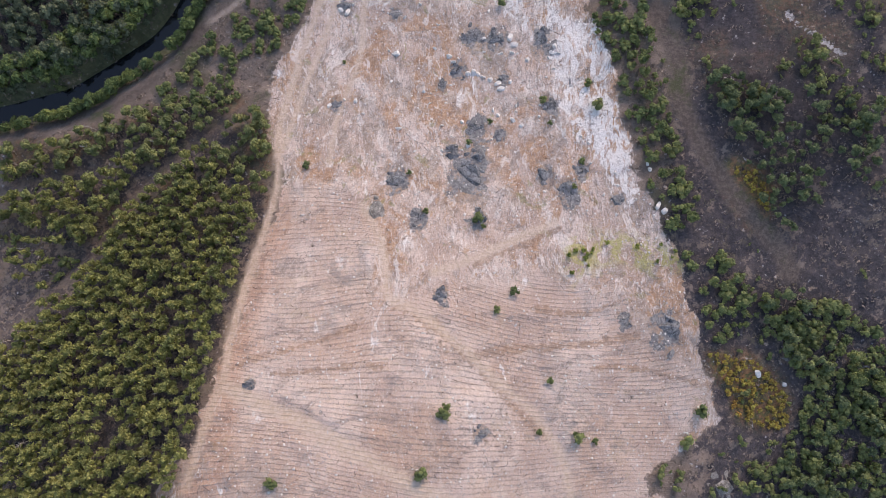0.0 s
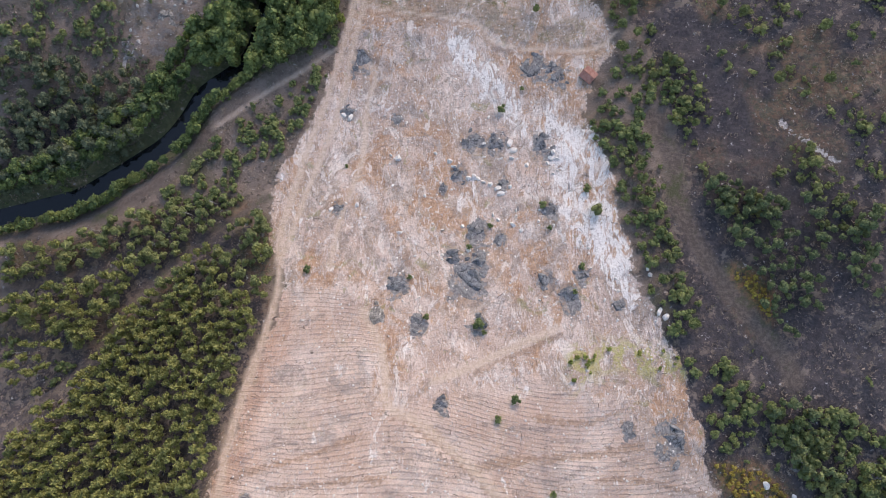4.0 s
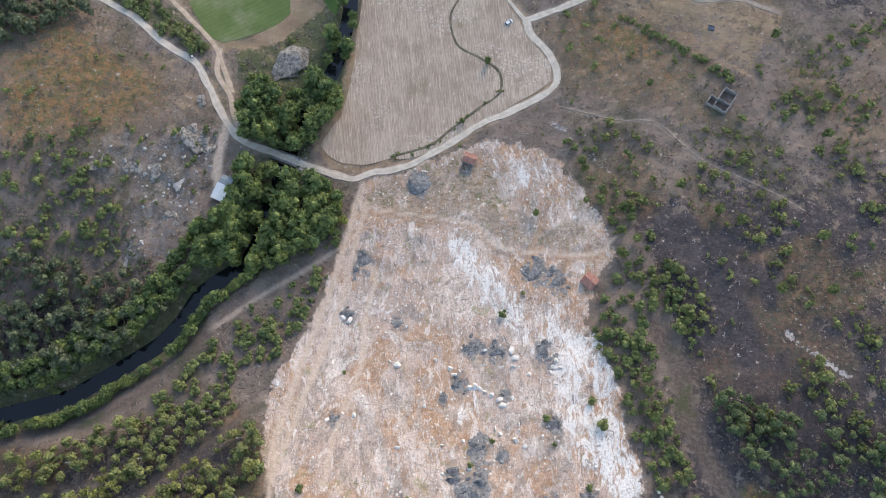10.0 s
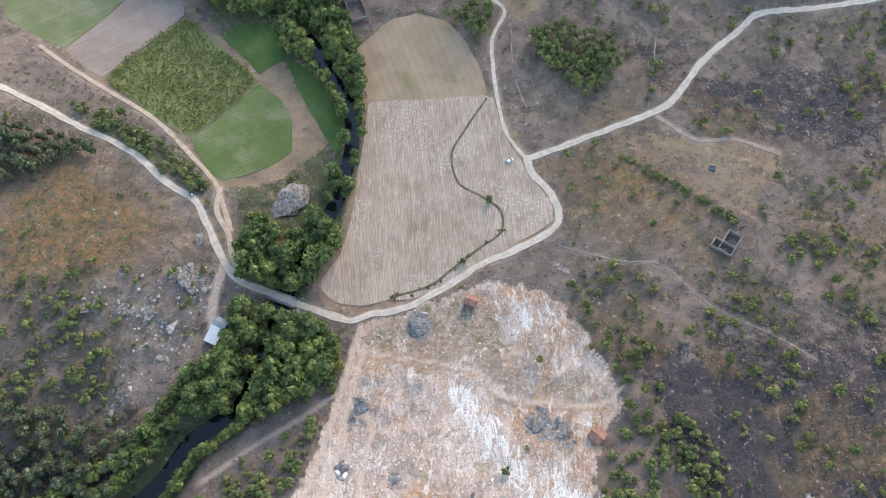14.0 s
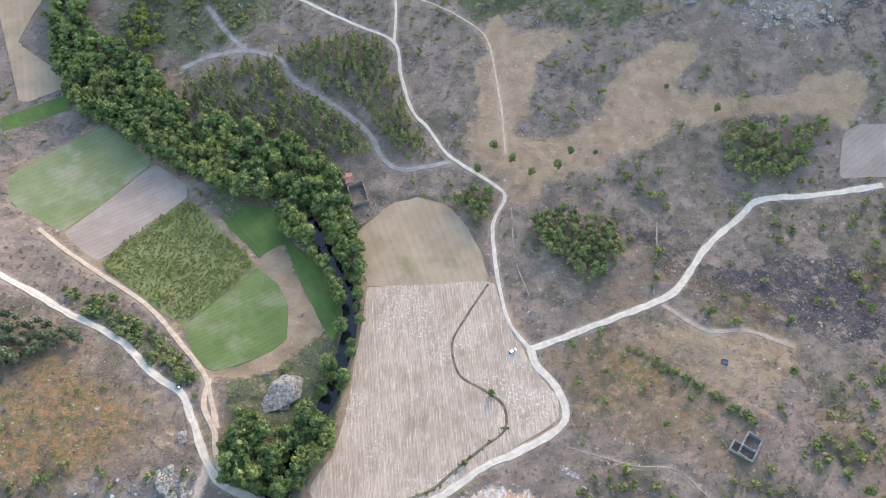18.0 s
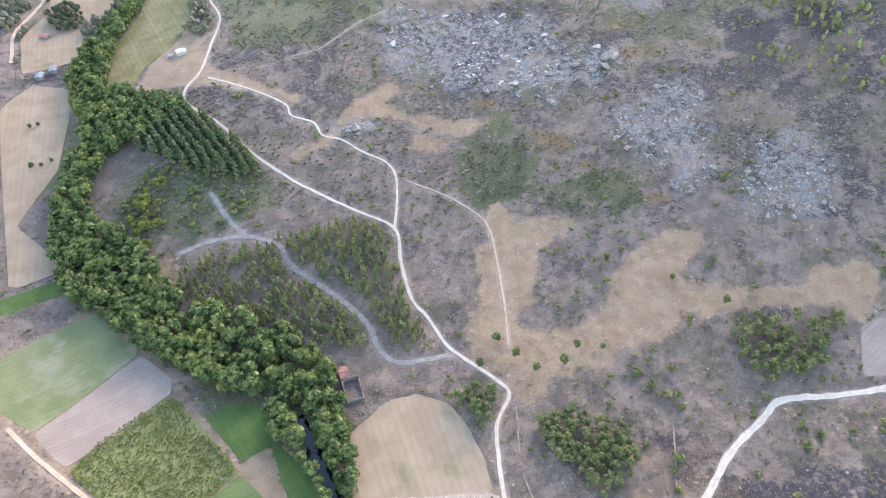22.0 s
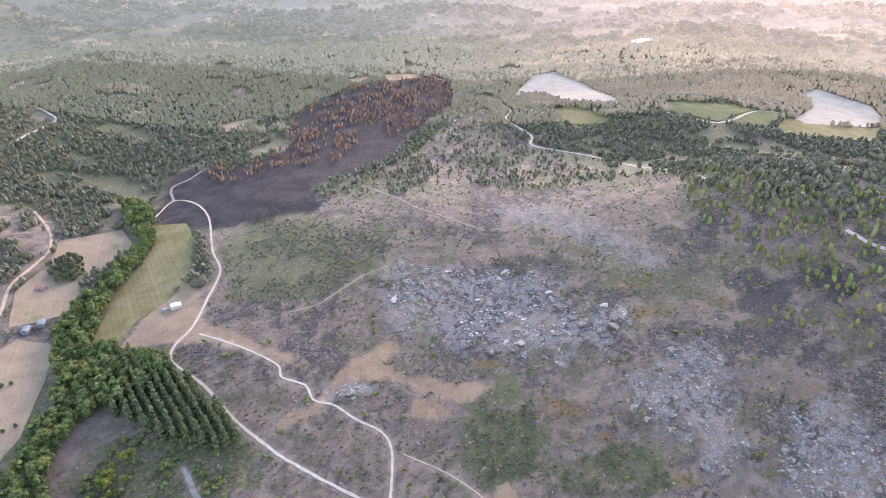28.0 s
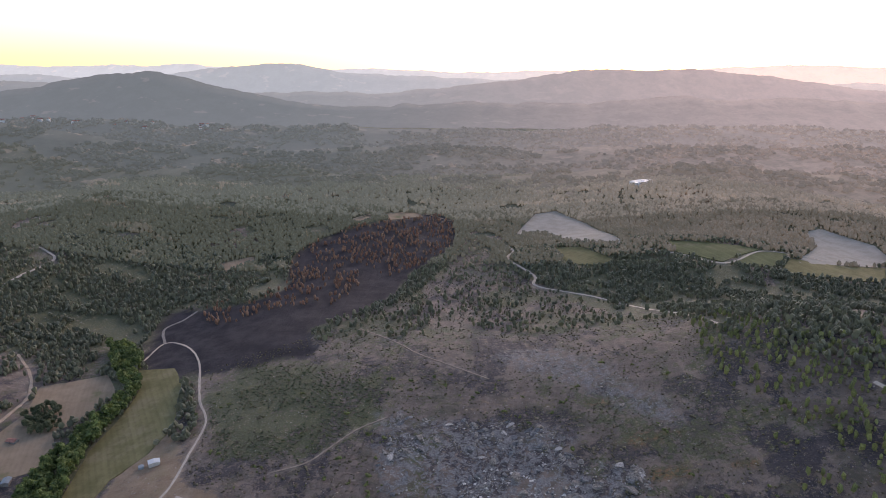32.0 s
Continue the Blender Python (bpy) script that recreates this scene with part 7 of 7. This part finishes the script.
def roof_slope(x0, x1, y_low, y_high, z_low, z_high, material, parent, ribs=0.35, label=""):
    """One roof slope with raised rows of tiles or corrugation running down it."""
    bm = bmesh.new()
    n = max(3, int((x1 - x0) / ribs))
    top, bottom = [], []
    for k in range(2 * n + 1):
        x = x0 + (x1 - x0) * k / (2 * n)
        up = 0.06 if k % 2 else 0.0
        top.append([bm.verts.new((x, y_low, z_low + up)), bm.verts.new((x, (y_low + y_high) / 2, (z_low + z_high) / 2 + up - 0.03)), bm.verts.new((x, y_high, z_high + up))])
        bottom.append([bm.verts.new((x, y_low, z_low - 0.1)), bm.verts.new((x, y_high, z_high - 0.1))])
    for k in range(2 * n):
        for j in range(2):
            bm.faces.new((top[k][j], top[k + 1][j], top[k + 1][j + 1], top[k][j + 1]))
        bm.faces.new((bottom[k][0], bottom[k][1], bottom[k + 1][1], bottom[k + 1][0]))
        bm.faces.new((top[k][0], bottom[k][0], bottom[k + 1][0], top[k + 1][0]))
        bm.faces.new((top[k][2], top[k + 1][2], bottom[k + 1][1], bottom[k][1]))
    for k in (0, -1):
        bm.faces.new((top[k][0], top[k][1], top[k][2], bottom[k][1], bottom[k][0]))
    bmesh.ops.recalc_face_normals(bm, faces=bm.faces)
    return part("roof", bm, material, parent, label)


def gable(y0, y1, x, z, rise, thick, material, parent):
    bm = bmesh.new()
    pts = [(y0, z), (y1, z), ((y0 + y1) / 2, z + rise)]
    a = [bm.verts.new((x, y, h)) for y, h in pts]
    b = [bm.verts.new((x + thick, y, h)) for y, h in pts]
    bm.faces.new(a[::-1])
    bm.faces.new(b)
    for k in range(3):
        bm.faces.new((a[k], a[(k + 1) % 3], b[(k + 1) % 3], b[k]))
    bmesh.ops.recalc_face_normals(bm, faces=bm.faces)
    return part("gable", bm, material, parent)


def stand(name, x, y, turn, label, category, group="", sink=0.1):
    """An empty on the ground at a building's place; turn: degrees clockwise from the flight line."""
    base = tagged(new(name), label, category, group)
    base.matrix_world = pose(x, y, float(surface([x], [y])[0]) - sink, 0, 0, -turn)
    return base


def walls(w, d, h, material, parent, thick=0.35, door=True):
    """Four walls of a rectangle w by d about the origin, the front one with a door opening."""
    wall_part("wall", (-w / 2, d / 2 - thick, -0.6), (w / 2, d / 2, h), material, parent)
    wall_part("wall", (-w / 2, -d / 2, -0.6), (-w / 2 + thick, d / 2 - thick, h), material, parent)
    wall_part("wall", (w / 2 - thick, -d / 2, -0.6), (w / 2, d / 2 - thick, h), material, parent)
    if door:
        wall_part("wall", (-w / 2 + thick, -d / 2, -0.6), (-0.5, -d / 2 + thick, h), material, parent)
        wall_part("wall", (0.5, -d / 2, -0.6), (w / 2 - thick, -d / 2 + thick, h), material, parent)
        wall_part("lintel", (-0.5, -d / 2, 2.0), (0.5, -d / 2 + thick, h), material, parent)
        wall_part("door", (-0.5, -d / 2 + 0.1, -0.1), (0.5, -d / 2 + 0.17, 2.0), DARK_WOOD, parent, "dark board door", 0.01)
    else:
        wall_part("wall", (-w / 2 + thick, -d / 2, -0.6), (w / 2 - thick, -d / 2 + thick, h), material, parent)


# white-roofed shed beside the stream wood
shed = stand("shed", -91.4, 142.5, 24, "stone shed with a white sheet roof and grey lean-to", "shed")
walls(5.0, 6.4, 2.5, RUBBLE, shed)
roof_slope(-2.8, 2.8, -3.5, 3.3, 2.55, 3.5, WHITE_SHEET, shed, 0.3, "white corrugated roof")
bay = wall_part("lean_to", (-2.3, 3.22, -0.6), (2.3, 7.2, 2.2), RUBBLE, shed)
part_roof = roof_slope(-2.6, 2.6, 3.3, 5.3, 3.1, 3.3, GREY_SHEET, shed, 0.3, "grey corrugated roof")
roof_slope(-2.6, 2.6, 7.4, 5.3, 2.3, 3.3, GREY_SHEET, shed, 0.3, "grey corrugated roof")
wall_part("trough", (-1.2, 7.7, -0.3), (0.4, 8.7, 0.5), RUBBLE, shed)

# half-roofed hut by the road
hut = stand("hut", 9.6, 156.5, 20, "half-roofed stone hut with weathered red tiles", "hut")
for lo, hi, s in (((-2.4, -4.4, -0.6), (2.4, -3.95, 1.8), 1), ((-2.4, -3.95, -0.6), (-1.95, 3.6, 2.3), 2), ((1.95, -3.95, -0.6), (2.4, 3.6, 2.3), 3), ((-1.95, 3.2, -0.6), (1.95, 3.6, 2.5), 4), ((-1.95, -0.7, -0.6), (1.95, -0.3, 2.4), 5)):
    broken_wall(lo, hi, hut, s)
roof_slope(-2.7, 2.7, -0.6, 1.7, 2.3, 3.1, RED_TILE, hut, 0.28, "weathered red tile roof")
roof_slope(-2.7, 2.7, 3.9, 1.7, 2.3, 3.1, RED_TILE, hut, 0.28, "weathered red tile roof")
# red-roofed hut at the edge of the felled ground
hut = stand("hut", 54.9, 104.5, 42, "small hut with a faded red tile roof", "hut")
walls(4.8, 4.6, 2.2, RUBBLE, hut)
roof_slope(-2.7, 2.7, -2.7, 0, 2.2, 3.1, RED_TILE, hut, 0.28, "faded red tile roof")
roof_slope(-2.7, 2.7, 2.7, 0, 2.2, 3.1, RED_TILE, hut, 0.28, "faded red tile roof")
gable(-2.3, 2.3, -2.4, 2.2, 0.8, 0.3, RUBBLE, hut)
gable(-2.3, 2.3, 2.1, 2.2, 0.8, 0.3, RUBBLE, hut)
# roofless ruin on the heath
ruin = stand("ruin", 114.3, 180.5, 35, "roofless dark stone ruin of two rooms", "ruin")
for lo, hi, s in (((-3, -5.2, -0.6), (3, -4.65, 2.4), 11), ((-3, 4.65, -0.6), (3, 5.2, 2.6), 12), ((-3, -4.65, -0.6), (-2.45, 4.65, 2.5), 13), ((2.45, -4.65, -0.6), (3, 4.65, 2.5), 14), ((-2.45, -1.2, -0.6), (2.45, -0.7, 2.2), 15),
                  ((-6.0, -5.2, -0.6), (-3.0, -4.7, 1.6), 16), ((-6.0, -4.7, -0.6), (-5.5, -0.6, 1.6), 17), ((-5.5, -1.1, -0.6), (-3.0, -0.6, 1.6), 18)):
    broken_wall(lo, hi, ruin, s)
# roofless farmhouse at the end of the tree belt
ruin = stand("farmhouse_ruin", -45.2, 307.5, -18, "ruined farmhouse with overgrown yard and red roof", "ruin")
for lo, hi, s in (((-4.2, -7.4, -0.6), (4.2, -6.8, 2.8), 21), ((-4.2, 5.0, -0.6), (4.2, 5.6, 3.0), 22), ((-4.2, -6.8, -0.6), (-3.6, 5.0, 3.0), 23), ((3.6, -6.8, -0.6), (4.2, 5.0, 2.6), 24)):
    broken_wall(lo, hi, ruin, s, PALE_GRANITE)
wall_part("wall", (-4.4, 5.62, -0.6), (-0.4, 11.8, 3.0), PLASTER, ruin, "plastered wing")
roof_slope(-4.6, -0.2, 5.4, 8.7, 3.05, 3.9, RED_TILE, ruin, 0.28, "red tile roof")
roof_slope(-4.6, -0.2, 12.0, 8.7, 3.05, 3.9, RED_TILE, ruin, 0.28, "red tile roof")
# white-roofed house at the yard, with a water tank
house = stand("house", -197.5, 578, 62, "small house with a bright white roof in a yard", "house")
walls(5.0, 7.0, 2.6, PLASTER, house)
roof_slope(-2.8, 2.8, -3.7, 0, 2.7, 3.3, WHITE_SHEET, house, 0.35, "white sheet roof")
roof_slope(-2.8, 2.8, 3.7, 0, 2.7, 3.3, WHITE_SHEET, house, 0.35, "white sheet roof")
gable(-3.5, 3.5, -2.5, 2.6, 0.6, 0.3, PLASTER, house)
gable(-3.5, 3.5, 2.2, 2.6, 0.6, 0.3, PLASTER, house)
tank = tagged(new("water_tank"), "round dark water tank beside the white house", "tank")
tank.matrix_world = pose(-205, 575.5, float(surface([-205], [575.5])[0]) - 0.05)
bm = bmesh.new()
bmesh.ops.create_cone(bm, cap_ends=True, segments=20, radius1=1.9, radius2=1.8, depth=1.9, matrix=Matrix.Translation((0, 0, 0.95)))
part("shell", bm, GREY_SHEET, tank)
bm = bmesh.new()
bmesh.ops.create_cone(bm, cap_ends=True, segments=20, radius1=1.95, radius2=0.3, depth=0.4, matrix=Matrix.Translation((0, 0, 2.1)))
part("lid", bm, GREY_SHEET, tank)
# farmstead beyond the belt
for x, y, turn, material, label in ((-315, 613, 8, RED_TILE, "small farm building with a red tile roof"), (-291, 569, 75, GREY_SHEET, "low grey farm outbuilding with sheet roof"), (-297, 560, 80, GREY_SHEET, "low stone barn with grey roof")):
    barn = stand("barn", x, y, turn, label, "barn", "farmstead")
    walls(7.0, 4.6, 2.4, RUBBLE, barn)
    roof_slope(-3.7, 3.7, -2.6, 0, 2.4, 3.3, material, barn, 0.4)
    roof_slope(-3.7, 3.7, 2.6, 0, 2.4, 3.3, material, barn, 0.4)
    gable(-2.3, 2.3, -3.5, 2.4, 0.85, 0.3, RUBBLE, barn)
    gable(-2.3, 2.3, 3.2, 2.4, 0.85, 0.3, RUBBLE, barn)
# trough in the paddock
trough = tagged(new("water_trough"), "square dark water trough in a dry paddock", "trough")
trough.matrix_world = pose(113.2, 216.3, float(surface([113.2], [216.3])[0]) - 0.05, 0, 0, -15)
for lo, hi in (((-1.3, -1.1, 0), (1.3, -0.9, 0.8)), ((-1.3, 0.9, 0), (1.3, 1.1, 0.8)), ((-1.3, -0.9, 0), (-1.1, 0.9, 0.8)), ((1.1, -0.9, 0), (1.3, 0.9, 0.8)), ((-1.1, -0.9, 0), (1.1, 0.9, 0.6))):
    wall_part("side", lo, hi, TANK, trough, "", 0.02)
# bridge over the stream
bridge = stand("bridge", -66.8, 158.8, 72, "low stone bridge carrying the gravel road", "bridge", "", 0.0)
bridge.matrix_world = pose(-66.8, 159.2, -0.22, 0, 0, -110.6)
for side in (-1, 1):
    broken_wall((side * 2.1 - 0.2, -6.0, -3.2), (side * 2.1 + 0.2, 6.0, 0.75), bridge, 31 + side)
wall_part("deck", (-1.9, -6.0, -0.7), (1.9, 6.0, -0.02), RUBBLE, bridge)
for y in (-5.2, 5.2):
    wall_part("pier", (-1.9, y - 0.8, -4.6), (1.9, y + 0.8, -0.7), RUBBLE, bridge)


def car(x, y, turn):
    """A white hatchback: lower body, glazed cabin, roof, wheels, lamps, bumpers."""
    thing = stand("car", x, y, turn, "white car parked at the edge of the stubble field", "car", "", -0.12)

    def shell(name, profile, half, material, label="", narrow=0.0):
        bm = bmesh.new()
        a = [bm.verts.new((-half + narrow * (z > 1.0), py, z)) for py, z in profile]
        b = [bm.verts.new((half - narrow * (z > 1.0), py, z)) for py, z in profile]
        bm.faces.new(a)
        bm.faces.new(b[::-1])
        for k in range(len(profile)):
            bm.faces.new((a[k], b[k], b[(k + 1) % len(profile)], a[(k + 1) % len(profile)]))
        bmesh.ops.recalc_face_normals(bm, faces=bm.faces)
        bmesh.ops.bevel(bm, geom=bm.edges[:], offset=0.05, segments=2, affect="EDGES")
        return part(name, bm, material, thing, label)

    body = shell("body", [(-2.1, 0.3), (2.1, 0.3), (2.15, 0.62), (1.95, 0.84), (1.0, 0.95), (-2.0, 0.98), (-2.15, 0.7)], 0.87, CAR_PAINT)
    shell("cabin", [(1.05, 0.93), (0.25, 1.38), (-1.55, 1.4), (-2.02, 0.96)], 0.8, CAR_GLASS, "dark tinted cabin glass", 0.1)
    shell("roof", [(0.3, 1.385), (0.22, 1.46), (-1.5, 1.48), (-1.62, 1.4)], 0.72, CAR_PAINT)
    for px in (-0.78, 0.78):
        for py in (-1.3, 1.35):
            wheel = tagged(new("wheel"), "")
            wheel.parent = thing
            wheel.matrix_basis = pose(px, py, 0.31, 0, 90, 0)
            bm = bmesh.new()
            bmesh.ops.create_cone(bm, cap_ends=True, segments=16, radius1=0.31, radius2=0.31, depth=0.2)
            bmesh.ops.bevel(bm, geom=bm.edges[:], offset=0.03, segments=1, affect="EDGES")
            part("tyre", bm, RUBBER, wheel)
            bm = bmesh.new()
            bmesh.ops.create_cone(bm, cap_ends=True, segments=10, radius1=0.19, radius2=0.17, depth=0.24)
            part("rim", bm, GREY_SHEET, wheel)
    for px in (-0.6, 0.6):
        wall_part("headlight", (px - 0.16, 2.03, 0.6), (px + 0.16, 2.14, 0.76), WHITE_SHEET, thing, "", 0.02)
        wall_part("tail_light", (px - 0.12, -2.16, 0.7), (px + 0.12, -2.06, 0.92), RED_TILE, thing, "", 0.02)
        wall_part("mirror", (px * 1.6 - 0.08, 0.75, 0.95), (px * 1.6 + 0.08, 0.92, 1.08), CAR_PAINT, thing, "", 0.02)
    wall_part("bumper", (-0.85, 2.1, 0.28), (0.85, 2.2, 0.5), RUBBER, thing, "", 0.03)
    wall_part("bumper", (-0.85, -2.2, 0.28), (0.85, -2.1, 0.5), RUBBER, thing, "", 0.03)


car(27.7, 223.2, 56)

# village houses and sheds far off
first = tagged(new("village_house"), "far white village house with red roof", "house", "village")
wall_part("wall", (-6, -4.5, -3), (6, 4.5, 6), WHITE_WALL, first, "", 0.0)
roof_slope(-6.5, 6.5, -5.2, 0, 5.9, 8.6, RED_TILE, first, 1.2)
roof_slope(-6.5, 6.5, 5.2, 0, 5.9, 8.6, RED_TILE, first, 1.2)
for k in range(4):
    wall_part("window", (-5 + 2.8 * k, -4.56, 2.6), (-3.8 + 2.8 * k, -4.48, 4.2), DARK_WOOD, first, "", 0.0)
hx = -1500 + 850 * rng.random(30)
back = 40 * rng.random(len(hx))
hz = crest_line(hx, VILLAGE_RIDGE[0], VILLAGE_RIDGE[1], VILLAGE_RIDGE[2])
spots = np.c_[hx, VILLAGE_RIDGE[0] - 15 - back]
for k, ((x, y), z) in enumerate(zip(spots, hz - 0.45 * back)):
    at = pose(x, y, z, 0, 0, 180 * rng.random())
    if k == 0:
        first.matrix_world = at
    else:
        copy_thing(first, at)
hall = stand("factory_hall", 330, 1430, 70, "long white roofed hall in the far valley", "hall")
wall_part("wall", (-11, -24, -2), (11, 24, 6), WHITE_WALL, hall, "", 0.1)
roof_slope(-11.5, 11.5, -24.5, 0, 6.05, 8.4, WHITE_SHEET, hall, 1.5)
roof_slope(-11.5, 11.5, 24.5, 0, 6.05, 8.4, WHITE_SHEET, hall, 1.5)


def farm_cart(x, y, turn):
    """A small parked vehicle of unknown type, given a two-wheeled cart shape with a pale load."""
    thing = stand("farm_cart", x, y, turn, "small dark parked vehicle with a white part beside the gravel road", "cart", "", -0.1)
    wall_part("bed", (-0.65, -1.1, 0.5), (0.65, 1.1, 0.62), DARK_WOOD, thing, "", 0.02)
    for px in (-0.62, 0.62):
        wall_part("side_board", (px - 0.04, -1.1, 0.62), (px + 0.04, 1.1, 0.98), DARK_WOOD, thing, "", 0.015)
        bm = bmesh.new()
        bmesh.ops.create_cone(bm, cap_ends=True, segments=14, radius1=0.36, radius2=0.36, depth=0.16, matrix=pose(px * 1.25, -0.2, 0.36, 0, 90, 0))
        part("wheel", bm, RUBBER, thing)
    wall_part("drawbar", (-0.05, 1.1, 0.5), (0.05, 2.3, 0.58), DARK_WOOD, thing, "", 0.01)
    wall_part("load", (-0.5, -0.9, 0.62), (0.5, 0.1, 1.2), WHITE_SHEET, thing, "white part of the vehicle", 0.15)


farm_cart(-109.2, 204.2, -42)
